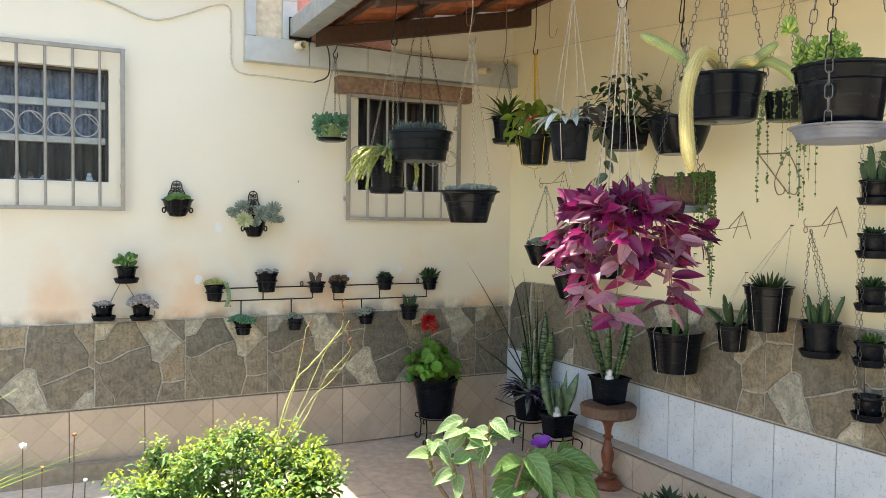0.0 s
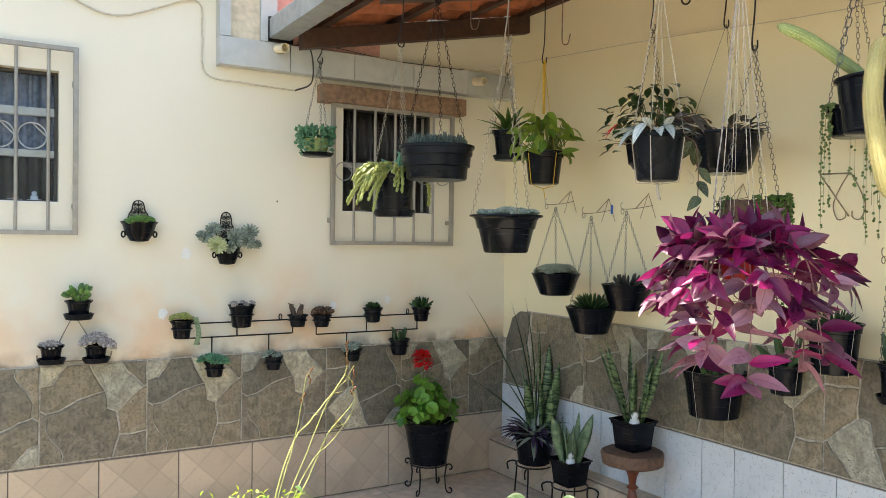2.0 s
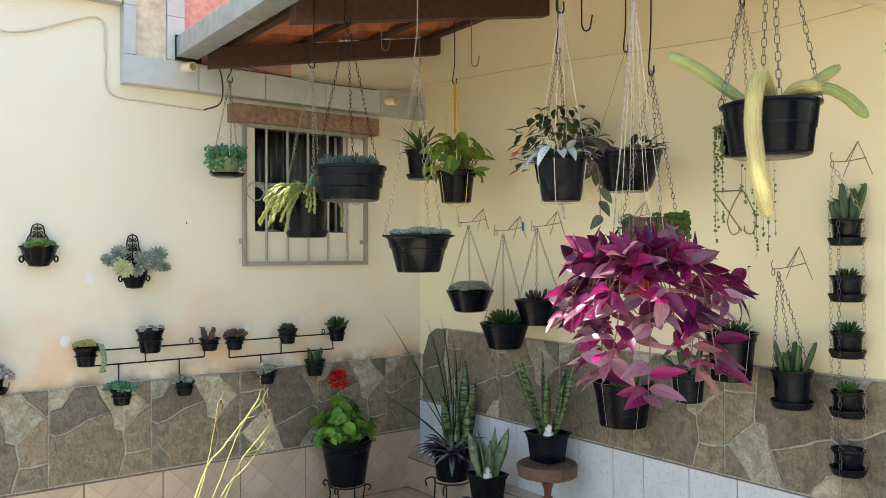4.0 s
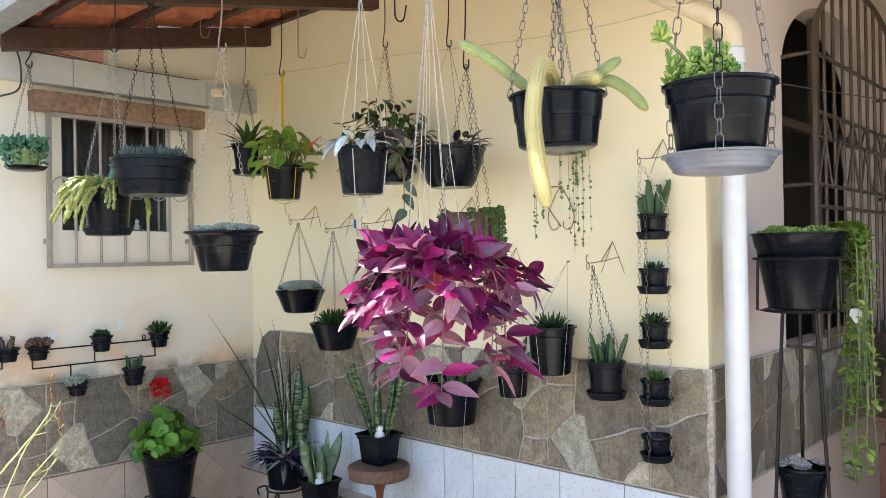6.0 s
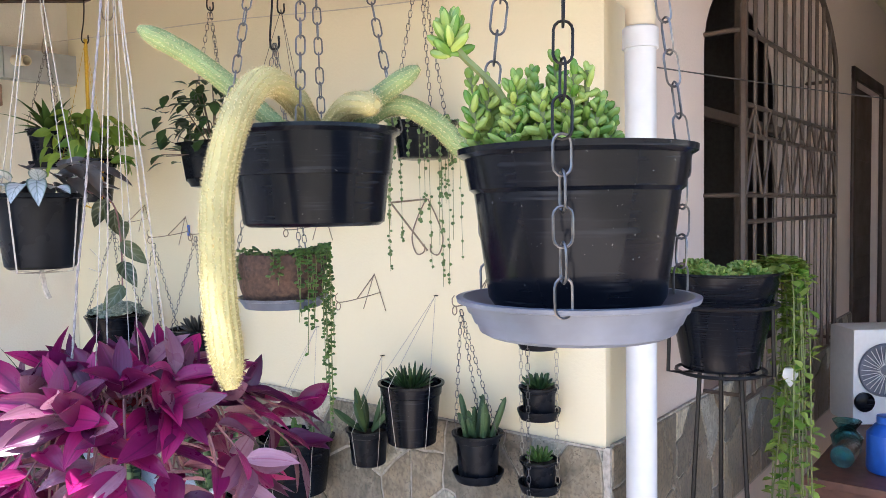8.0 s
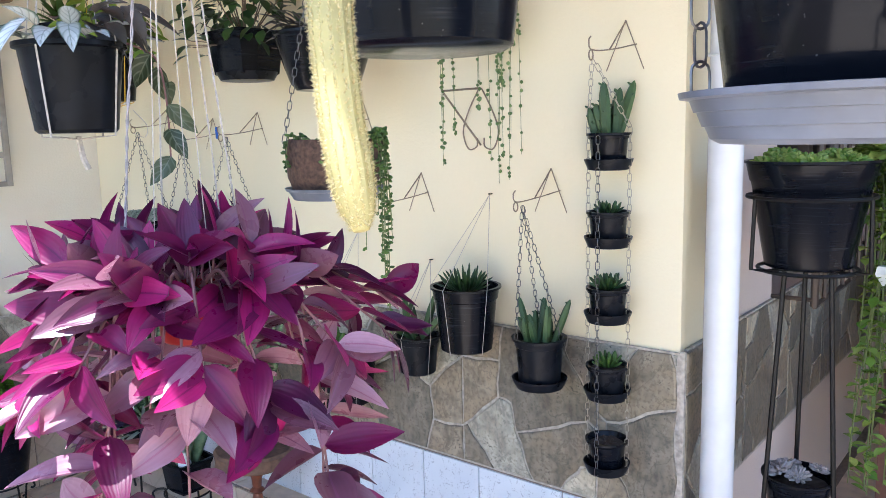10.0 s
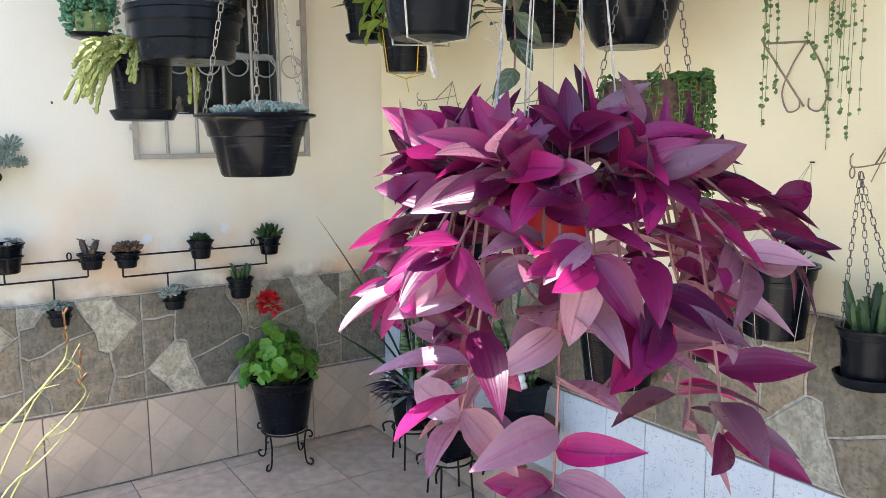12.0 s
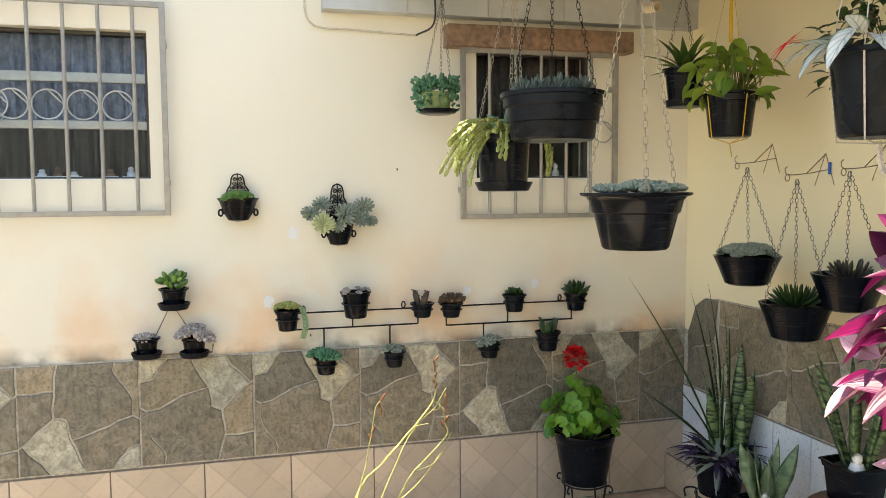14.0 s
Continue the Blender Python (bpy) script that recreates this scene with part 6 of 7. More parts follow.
for i in range(28):
    # upright shoots that make the dense dark crown
    a, reach = 2.4 * i + rng.uniform(-0.3, 0.3), 0.15 * math.sqrt((i + 0.5) / 28)
    o = Vector((math.cos(a), math.sin(a), 0))
    top = 0.118 - 0.035 * (reach / 0.15) ** 2 + rng.uniform(-0.025, 0.012)
    mag_shoot([o * 0.025 + Vector((0, 0, 0.06)), o * reach * 0.75 + Vector((0, 0, 0.07)), o * reach + Vector((0, 0, top))], 0.035, 0.024, True, 0.068, 4)
for i in range(15):
    # arching shoots that reach out at mid height
    a = 2 * math.pi * i / 15 + rng.uniform(-0.2, 0.2)
    o = Vector((math.cos(a), math.sin(a), 0))
    reach, low = rng.uniform(0.135, 0.195), rng.uniform(-0.06, 0.035)
    if o.dot(Vector((-0.85, 0.5, 0))) > 0.3:
        reach *= 0.9
    if o.dot(Vector((0.8, -0.6, 0))) > 0.5:
        reach, low = 1.15 * reach, max(low, -0.02)
    mag_shoot([o * 0.03 + Vector((0, 0, 0.065)), o * reach * 0.5 + Vector((0, 0, 0.085)), o * reach * 0.85 + Vector((0, 0, 0.5 * low + 0.03)), o * reach + Vector((0, 0, low))], 0.09, 0.03, i % 3 > 0, 0.068, 4)
for i in range(18):
    # trailing shoots with large old leaves
    a = 2 * math.pi * i / 18 + rng.uniform(-0.2, 0.2)
    o = Vector((math.cos(a), math.sin(a), 0))
    reach, low = rng.uniform(0.10, 0.18), (-0.17, -0.085, -0.14, -0.05)[i % 4] + rng.uniform(-0.02, 0.02)
    if o.dot(Vector((-0.85, 0.5, 0))) > 0.3:
        reach *= 0.84
    if i == 12:
        reach, low = 0.12, -0.205
    mag_shoot([o * 0.035 + Vector((0, 0, 0.065)), o * reach * 0.8 + Vector((0, 0, 0.06)), o * reach + Vector((0, 0, low * 0.4)), o * reach * 1.02 + Vector((rng.uniform(-0.02, 0.02), rng.uniform(-0.02, 0.02), low))], 0.15 if o.dot(Vector((-0.6, -0.75, 0))) > 0.4 else 0.10, 0.033, False, 0.08, 3)
for i in range(44):
    a = 2.4 * i
    o = Vector((math.cos(a), math.sin(a), 0))
    z = rng.uniform(-0.07, 0.085)
    if z < 0.05 and o.dot(Vector((-0.6, -0.75, 0))) > 0.2:
        continue
    p = o * rng.uniform(0.045, 0.10) + Vector((0, 0, z))
    mag_leaf(p, o + Vector((rng.uniform(-0.7, 0.7), rng.uniform(-0.7, 0.7), rng.uniform(-0.5, 0.6))), Vector((o.x * 0.6, o.y * 0.6, 1)), rng.uniform(0.055, 0.08), z > 0.03)
part_each("magenta_leaf", plants[0], MAGENTA, mag)
part_each("mauve_leaf", plants[1], MAUVE, mag)
part_each("pink_leaf", plants[2], SHEEN_LEAF, mag)
part_each("wine_leaf", plants[3], WINE, mag)
part("stem_tangle", stems, STEM_PINK, mag)
for k, a in enumerate((2.75, 5.2, 0.3, 1.4)):
    part("cord", twisted((0.068 * math.cos(a), 0.068 * math.sin(a), 0.07), (0.01, 0.015, 0.70), 0.001 if k == 0 else 0.00065), ROPE_GREY if k == 0 else ROPE, mag)
for a in (0.9, 3.4, 4.6):
    part("cord", tube(arc((0.05 * math.cos(a), 0.05 * math.sin(a), 0.07), (0.01, 0.015, 0.70), 0.0, 4), 0.0006, 5), ROPE, mag)
part("hook", tube(bend([(0.022, 0.015, 0.72), (0.022, 0.015, 0.70), (0.01, 0.015, 0.69), (-0.004, 0.015, 0.705), (0.0, 0.015, 0.85), (0.0, 0.015, roof_under(H10.x) + 0.03 - H10.z)], 5), 0.0028, 6), IRON, mag)

# ---- golden cactus ----
H11 = Vector((-1.290, -3.07, 1.609))
cac = hanging("hanging_golden_cactus", H11, "black pot of golden cactus with one long drooping arm, on chains")
part("pot", lathe([(0.02, 0.0), (0.074, 0.0), (0.08, 0.004), (0.081, 0.012), (0.086, 0.056), (0.0885, 0.0565), (0.0935, 0.1), (0.1, 0.104), (0.1, 0.108), (0.09, 0.107), (0.086, 0.09)], 48), BLACK, cac)
part("soil", lathe([(0.001, 0.098), (0.088, 0.096)], 24), SOIL, cac)
def cactus_arm(points, r, spines, body, name):
    pts = bend(points, 7)
    n = len(pts)
    rad = [r * (0.72 + 0.28 * min(1, i / 6)) * (1 if i < n - 3 else (0.93, 0.75, 0.35)[i - n + 3]) for i in range(n)]
    bm = tube(pts, rad, 24)
    for i, v in enumerate(bm.verts):
        k = i // 24
        if k < n:
            v.co = pts[k] + (v.co - pts[k]) * (1 + 0.03 * math.cos((i % 24) * math.pi * 2 / 24 * 12))
    arm = part(name, bm, body, cac)
    hair = bmesh.new()
    ribs, run = 15, 0.0
    for j in range(n - 1):
        step = (pts[j + 1] - pts[j]).length
        d = (pts[j + 1] - pts[j]).normalized()
        s = (Vector((0, 0, 1)).cross(d) if abs(d.z) < 0.9 else Vector((0.8, 0.6, 0)).cross(d)).normalized()
        while run < step:
            c, r_here = pts[j].lerp(pts[j + 1], run / step), rad[j] + (rad[j + 1] - rad[j]) * run / step
            run += 0.0032
            for rib in range(ribs):
                a = 2 * math.pi * rib / ribs + rng.gauss(0, 0.04)
                o = math.cos(a) * s + math.sin(a) * d.cross(s)
                p = c + o * r_here * 0.99 + d * rng.uniform(-0.001, 0.001)
                for _ in range(spines):
                    way = (o * rng.uniform(0.4, 1.3) + d * rng.uniform(-1, 1) + d.cross(o) * rng.uniform(-0.9, 0.9)).normalized()
                    w = way.cross(o)
                    w = (w.normalized() if w.length > 0.05 else d) * 0.0002
                    hair.faces.new([hair.verts.new(p + w), hair.verts.new(p - w), hair.verts.new(p + way * rng.uniform(0.0018, 0.0044))])
        run -= step
    part("spine_coat", hair, GOLD_SPINE, arm, smooth=False)
cactus_arm([(0.01, 0.0, 0.10), (-0.045, -0.018, 0.14), (-0.1, -0.038, 0.148), (-0.148, -0.056, 0.108), (-0.183, -0.072, 0.035), (-0.201, -0.094, -0.05), (-0.209, -0.118, -0.134)], 0.0145, 14, GOLD_BODY, "long_arm")
cactus_arm([(0.0, 0.03, 0.10), (-0.03, 0.08, 0.15), (-0.07, 0.125, 0.198), (-0.108, 0.172, 0.232)], 0.0118, 5, GREEN_BODY, "arm")
cactus_arm([(0.02, -0.04, 0.105), (0.05, -0.08, 0.135), (0.08, -0.115, 0.115), (0.106, -0.146, 0.072)], 0.0115, 5, GREEN_BODY, "arm")
cactus_arm([(0.01, -0.03, 0.105), (0.025, -0.075, 0.14), (0.042, -0.124, 0.17)], 0.0108, 5, GREEN_BODY, "arm")
cactus_arm([(0.0, -0.02, 0.105), (-0.002, -0.06, 0.13), (-0.008, -0.108, 0.127)], 0.0138, 9, GOLD_BODY, "arm")
hung(cac, H11, 0.098, 0.106, (-1.30, -3.08, 2.22), 4, link=0.021, hook_to=(0.0, 0.0), phase=0.7)

# ---- big pot with saucer ----
H12 = Vector((-1.35, -3.437, 1.547))
big = hanging("hanging_jade_pot", H12, "large black pot of bright green succulents over a grey saucer")
part("pot", lathe([(0.02, 0.002), (0.066, 0.002), (0.070, 0.008), (0.0808, 0.09), (0.0845, 0.093), (0.0885, 0.117), (0.0935, 0.12), (0.094, 0.1245), (0.086, 0.1245), (0.08, 0.1)], 56), BLACK, big)
part("soil", lathe([(0.001, 0.113), (0.083, 0.11)], 24), SOIL, big)
part("saucer", lathe([(0.05, -0.022), (0.072, -0.022), (0.0775, -0.019), (0.0805, -0.012), (0.0822, -0.0118), (0.0855, -0.0035), (0.0872, -0.0033), (0.0898, 0.0035), (0.0955, 0.0045), (0.0965, 0.008), (0.091, 0.0085), (0.074, -0.012), (0.05, -0.012)], 56), GREY_PLASTIC, big, "grey plastic saucer")
bm, stems = bmesh.new(), bmesh.new()
for i in range(54):
    a = rng.uniform(0, 6.28)
    rr = 0.07 * math.sqrt(rng.random())
    lean = Vector((rng.uniform(-0.3, 0.3), rng.uniform(-0.3, 0.3), 1)).normalized()
    low = Vector((rr * math.cos(a) * 0.8 - 0.016, rr * math.sin(a) * 0.8 + 0.022, 0.108))
    rise = rng.uniform(0.03, 0.115 - 0.75 * rr)
    tube([low, low + lean * rise], 0.0024, 5, stems)
    n = int(8 + rise * 160)
    for k in range(n):
        t = (k + 0.5) / n
        finger(bm, low + lean * rise * (0.25 + 0.75 * t), aim(2.4 * k + i, rng.uniform(-0.15, 0.4) + 1.0 * t ** 3), rng.uniform(0.0095, 0.016) * (1.1 - 0.5 * t ** 3), rng.uniform(0.0024, 0.0035), 8, 0.25)
tall = bend([(-0.05, 0.02, 0.11), (-0.055, 0.03, 0.16), (-0.075, 0.055, 0.195), (-0.08, 0.062, 0.21)])
tube(tall, 0.003, 5, stems)
for k in range(20):
    finger(bm, Vector(tall[-1]) - Vector((0, 0, 0.016 * k / 20)), aim(2.4 * k, 1.3 - 1.3 * k / 20), 0.019, 0.004, 7, 0.2)
part("foliage", bm, JELLY, big)
part("stem_tangle", stems, STEM, big)
for i in range(3):
    a = -2.74 + 2.094 * i
    c, d = math.cos(a), math.sin(a)
    part("chain", chain((0.094 * c, 0.094 * d, 0.004), (0.097 * c, 0.097 * d, 0.126), 0.03, 0.00105), CHAIN, big)
    part("chain", chain((0.097 * c, 0.097 * d, 0.126), (0.0, 0.0, 0.72), 0.03, 0.00105), CHAIN if i else IRON, big)
part("hook", tube([(0, 0, 0.72), (0, 0, 0.93)], 0.003, 6), IRON, big)

h13 = hanging("hanging_pearl_pot", (-0.145, -2.30, 1.772), "small black pot with trailing strings of tiny round leaves on chains")
pot(h13, 0.095, 0.076, 0.108, BLACK)
bm, strands = bmesh.new(), bmesh.new()
for i in range(22):
    a = rng.uniform(0, 6.28)
    o = Vector((math.cos(a), math.sin(a), 0))
    drop = rng.choice((0.06, 0.17, 0.28, 0.36, 0.44)) * rng.uniform(0.8, 1.1)
    pts = bend([o * 0.06 + Vector((0, 0, 0.10)), o * 0.098 + Vector((0, 0, 0.114)), o * 0.107 + Vector((0, 0, 0.07)), o * 0.11 + Vector((rng.uniform(-0.01, 0.01), 0, 0.05 - drop))], 6)
    tube(pts, 0.0007, 4, strands)
    for k in range(int(10 + drop * 110)):
        t = rng.random() * (len(pts) - 1.01)
        q = pts[int(t)].lerp(pts[int(t) + 1], t % 1)
        bead(bm, q + Vector((rng.uniform(-0.004, 0.004), rng.uniform(-0.004, 0.004), 0)), rng.uniform(0.0036, 0.0058))
part("trailing_growth", bm, PEARL, h13)
part("stem_tangle", strands, STEM, h13)
hung(h13, (-0.145, -2.30, 1.772), 0.092, 0.104, (-0.145, -2.295, 2.35), 3, link=0.022, hook_to=(0.0, 0.0))

# ---- pots on the east wall ----
def wall_bracket(y, z, label="thin rusty wire triangle bracket screwed to the wall", arm=0.16, blue=False):
    b = thing("wall_bracket", (-0.018, y, z), label, "wall bracket", "wire wall brackets")
    m = RUST
    if blue:
        part("clip", boxed((-0.016, -0.034, -0.08), (-0.008, -0.024, -0.035), 0.003), BLUE, b, "blue plastic clip")
    part("leg", tube([(-0.006, 0.0, 0), (-0.008, 0.05, -0.12)], 0.0014, 5), m, b)
    part("leg", tube([(-0.006, 0.0, 0), (-0.008, -0.05, -0.12)], 0.0014, 5), m, b)
    part("arm", tube(bend([(-0.008, -0.03, -0.06), (-arm * 0.5, 0.0, -0.075), (-arm, 0.01, -0.08), (-arm - 0.015, 0.01, -0.06), (-arm - 0.005, 0.01, -0.05)], 5), 0.0017, 6), RUST, b)
    part("strut", tube([(-0.008, 0.0, -0.005), (-arm * 0.55, 0.0, -0.074)], 0.002, 5), RUST, b)
    part("loop", tube([(-arm - 0.004 + 0.01 * math.cos(t), 0.01, -0.092 + 0.012 * math.sin(t)) for t in [2 * math.pi * i / 14 for i in range(14)]], 0.0018, 5, closed=True), RUST, b)
    return b


for y, z, blue in ((-0.625, 1.67, False), (-0.925, 1.616, True), (-1.2, 1.63, False), (-1.74, 1.648, False), (-1.98, 1.419, False), (-2.441, 1.436, False), (-2.655, 1.80, False)):
    wall_bracket(y, z, "thin rusty wire triangle bracket with a blue plastic clip" if blue else "thin rusty wire triangle bracket screwed to the wall", blue=blue)
heart = thing("heart_bracket", (-0.018, -2.21, 1.66), "curled wrought iron heart-shaped bracket on the wall", "wall bracket")
part("arm", tube([(-0.006, 0.0, 0.0), (-0.14, 0.03, -0.01), (-0.15, 0.03, 0.0)], 0.003, 6), RUST, heart)
part("strut", tube([(-0.14, 0.03, -0.012), (-0.008, 0.0, -0.16)], 0.003, 6), RUST, heart)
for s in (-1, 1):
    part("curl", tube(bend([(-0.006, s * 0.004, 0.0), (-0.008, s * 0.04, -0.06), (-0.008, s * 0.062, -0.12), (-0.008, s * 0.045, -0.17), (-0.008, s * 0.015, -0.165), (-0.008, s * 0.012, -0.14)], 6), 0.0022, 6), RUST, heart)


def wall_bowl(y, z_rim, r, h, x, apex_z, label, mat, shape):
    t = thing("hanging_bowl", (x, y, z_rim - h), label, "hanging plant", "bowls on the wall")
    part("pot", lathe([(0.02, 0.0), (r * 0.55, 0.0), (r * 0.66, 0.006), (r * 0.9, h * 0.7), (r, h * 0.93), (r + 0.004, h), (r - 0.008, h), (r * 0.85, h * 0.7)], 36), BLACK, t)
    part("soil", lathe([(0.001, h * 0.9), (r * 0.92, h * 0.87)], 20), SOIL, t)
    bm = bmesh.new()
    shape(bm, r, h)
    part("plant", bm, mat, t)
    hung(t, (x, y, z_rim - h), r, h * 0.97, (x, y + 0.01, apex_z), 3, link=0.02, phase=0.9)
    return t


wall_bowl(-0.81, 1.23, 0.122, 0.112, -0.27, 1.565, "black bowl of blue-green succulents on chains from a wall bracket", BLUEGREEN, many_rosettes(30, 0.028, 0.78, 0.03, 3, 0.24))
wall_bowl(-1.047, 1.077, 0.122, 0.13, -0.24, 1.515, "black bowl of dark spiky aloe on chains from a wall bracket", DEEP, spikes(70, 0.075, 0.0042, 0.45))
wall_bowl(-1.21, 1.195, 0.118, 0.125, -0.165, 1.54, "black bowl of dark rosettes on chains from a wall bracket", DUSK, spikes(28, 0.055, 0.006, 0.6))

fib = thing("hanging_fibre_pot", (-0.69, -2.304, 1.425), "brown coconut fibre pot with long trailing green strings on grey saucer", "hanging plant")
bm = lathe([(0.072, 0.0), (0.088, 0.0), (0.098, 0.024), (0.103, 0.092), (0.098, 0.104), (0.08, 0.1)], 40)
for v in bm.verts:
    v.co += 0.005 * noise.noise_vector(v.co * 40)
part("pot", bm, FIBRE, fib)
part("saucer", lathe([(0.064, -0.024), (0.088, -0.022), (0.104, 0.003), (0.107, 0.003), (0.104, -0.003), (0.072, -0.01)], 36), GREY_PLASTIC, fib)
part("soil", lathe([(0.001, 0.095), (0.09, 0.092)], 24), SOIL, fib)
bm, strands = bmesh.new(), bmesh.new()
for i in range(22):
    a = -1.1 + 0.13 * (i - 7) + rng.uniform(-0.05, 0.05) if i < 15 else rng.uniform(0, 6.28)
    o = Vector((math.cos(a), math.sin(a), 0))
    drop = rng.uniform(0.1, 0.42) if i < 15 else rng.uniform(0.01, 0.05)
    pts = bend([o * 0.065 + Vector((0, 0, 0.10)), o * 0.1 + Vector((0, 0, 0.115)), o * 0.112 + Vector((0, 0, 0.08)), o * 0.113 + Vector((rng.uniform(-0.012, 0.012), 0, 0.07 - drop))], 8)
    tube(pts, 0.0009, 4, strands)
    for k in range(int(14 + drop * 170)):
        t = rng.random() * (len(pts) - 1.01)
        q = pts[int(t)].lerp(pts[int(t) + 1], t % 1)
        finger(bm, q, aim(rng.uniform(0, 6.28), rng.uniform(-0.6, 0.4)), 0.011, 0.0034, 5)
for i in range(120):
    finger(bm, (rng.uniform(-0.072, 0.072), rng.uniform(-0.072, 0.072), 0.095), aim(rng.uniform(0, 6.28), rng.uniform(0.1, 1.2)), 0.014, 0.0034, 5)
part("foliage", bm, GREEN, fib)
part("stem_tangle", strands, STEM, fib)
hung(fib, (-0.69, -2.304, 1.425), 0.103, 0.098, (-0.69, -2.30, 2.02), 3, link=0.02, hook_to=(0.0, 0.0))


def wired_pot(place, r, r_low, h, nail_z, label, mat, plant_mat, shape, saucer=0.0, how="wire", nail_y=0.0):
    t = thing("hanging_wall_pot", place, label, "hanging plant", "pots on the east wall")
    pot(t, r, r_low, h, mat, saucer=saucer)
    bm = bmesh.new()
    shape(bm, r, h)
    part("plant", bm, plant_mat, t)
    top = Vector((-place[0] - 0.032 if how == "wire" else -0.165 - place[0], nail_y, nail_z - place[2]))
    for k, a in enumerate((0.5, 2.6, 4.7) if how == "chain" else (1.9, 4.4, 3.14)):
        c, d = math.cos(a), math.sin(a)
        if how == "chain":
            part("chain", chain((r * c, r * d, h), top, 0.02), CHAIN, t)
        else:
            part("wire", tube([top, ((r + 0.007) * c, (r + 0.007) * d, h), (r_low * 1.02 * c, r_low * 1.02 * d, -0.002), (0, 0, -0.004)], 0.0008, 4), ROPE, t)
    if how == "wire":
        part("nail", tube([top + Vector((-0.006, 0, 0.001)), top + Vector((0.014, 0, 0))], 0.002, 5), IRON, t)
    return t


wired_pot((-0.155, -2.243, 0.93), 0.094, 0.072, 0.185, 1.36, "tall glossy black pot of spiky haworthia hung by white wires", BLACK, DEEP, spikes(44, 0.062, 0.0036, 0.7))
wired_pot((-0.14, -1.705, 0.665), 0.128, 0.10, 0.195, 1.22, "large black pot with a white-tagged plant hung by white wires", BLACK, GREEN, towers(5, 0.08, 0.012))
wired_pot((-0.105, -2.015, 0.81), 0.068, 0.055, 0.118, 1.15, "small grey-black pot with a lone pointed plant hung by wires", BLACK_OLD, CACTUS, spikes(7, 0.12, 0.012, 1.2))
wired_pot((-0.135, -2.47, 0.875), 0.068, 0.056, 0.122, 1.345, "grey-black pot of upright green cactus on chains from a bracket", BLACK_OLD, CACTUS, towers(12, 0.13, 0.0095), saucer=0.07, how="chain", nail_y=0.03)

column = thing("pot_ladder", (-0.095, -2.648, 0.66), "ladder of five small black pots with saucers joined by long chains", "hanging plant")
for k, (z, mat, shape) in enumerate(((1.527, CACTUS, towers(7, 0.15, 0.013)), (1.335, DEEP, spikes(20, 0.03, 0.004)), (1.143, DEEP, spikes(26, 0.04, 0.005)), (0.942, GREEN, spikes(22, 0.035, 0.005)), (0.744, SOIL, spikes(5, 0.01, 0.003)))):
    unit = new("pot_unit")
    unit.parent = column
    unit.location = (0, 0, z - 0.075 - 0.66)
    pot(unit, 0.052, 0.042, 0.075, BLACK if k in (0, 4) else BLACK_OLD, lip=0.003, saucer=0.056)
    bm = bmesh.new()
    shape(bm, 0.05, 0.075)
    part("plant", bm, mat, unit)
for s in (-1, 1):
    part("chain", chain((0.0, s * 0.056, 0.0), (0.0, s * 0.056, 0.88), 0.022, 0.0009), BRASSY, column)
    part("chain", chain((0.0, s * 0.056, 0.88), (-0.068, 0.01, 1.045), 0.022, 0.0009), BRASSY, column)
part("chain", chain((-0.056, 0.0, 0.0), (-0.056, 0.0, 0.86), 0.022, 0.0009), CHAIN, column)

# ---- spare hooks and lines under the roof ----
for x, y, low in ((-0.75, -0.75, 2.42), (-1.0, -1.5, 2.45), (-0.35, -0.95, 2.36), (-0.9, -2.2, 2.15)):
    hk = thing("spare_hook", (x, y, low), "bent iron wire hook hanging empty from the roof", "hook", "spare hooks")
    part("wire", tube(bend([(0.035, 0, 0.05), (0.02, 0, 0.0), (-0.012, 0, 0.0), (-0.016, 0, 0.08), (-0.01, 0, roof_under(x) + 0.04 - low)], 6), 0.0028, 6), RUST if x > -0.9 else IRON, hk)
line = thing("wash_line", (0, 0, 0), "thin twisted wire strung under the roof along the walls", "wire")
part("wire", tube(bend([(-1.36, -0.09, 2.42), (-0.9, -0.14, 2.36), (-0.45, -0.2, 2.35), (-0.09, -0.35, 2.42), (-0.055, -1.2, 2.36), (-0.055, -2.5, 2.25), (-0.2, -3.6, 2.3), (-0.3, -4.6, 2.5)], 8), 0.002, 5), CABLE, line)
line2 = thing("dark_line", (0, 0, 0), "dark twisted wire strung under the tile trim", "wire")
part("wire", tube(bend([(-1.36, -0.1, 2.41), (-1.12, -0.12, 2.385), (-0.9, -0.138, 2.362), (-0.68, -0.165, 2.356), (-0.45, -0.2, 2.352)], 8), 0.0025, 5), BLACK_CABLE, line2)
line3 = thing("porch_line", (0, 0, 0), "thin dark wire across the porch", "wire")
part("wire", tube(arc((0.02, -2.94, 1.98), (5.5, -4.2, 2.25), 0.05, 10), 0.002, 5), BLACK_CABLE, line3)
cable = thing("wall_cable", (0, 0, 0), "old cream electric cable looping over the wall", "cable")
part("run", tube(bend([(-3.6, -0.012, 2.6), (-3.0, -0.012, 2.55), (-2.52, -0.012, 2.49), (-2.25, -0.012, 2.42), (-1.9, -0.012, 2.55), (-1.86, -0.012, 2.4), (-1.84, -0.012, 2.2), (-1.64, -0.012, 2.175), (-1.38, -0.012, 2.165)], 6), 0.0045, 6), CABLE, cable)
part("tail", tube(bend([(-1.38, -0.012, 2.165), (-1.32, -0.09, 2.2), (-1.32, -0.1, 2.33), (-1.36, -0.1, 2.42)], 6), 0.0045, 6), BLACK_CABLE, cable)

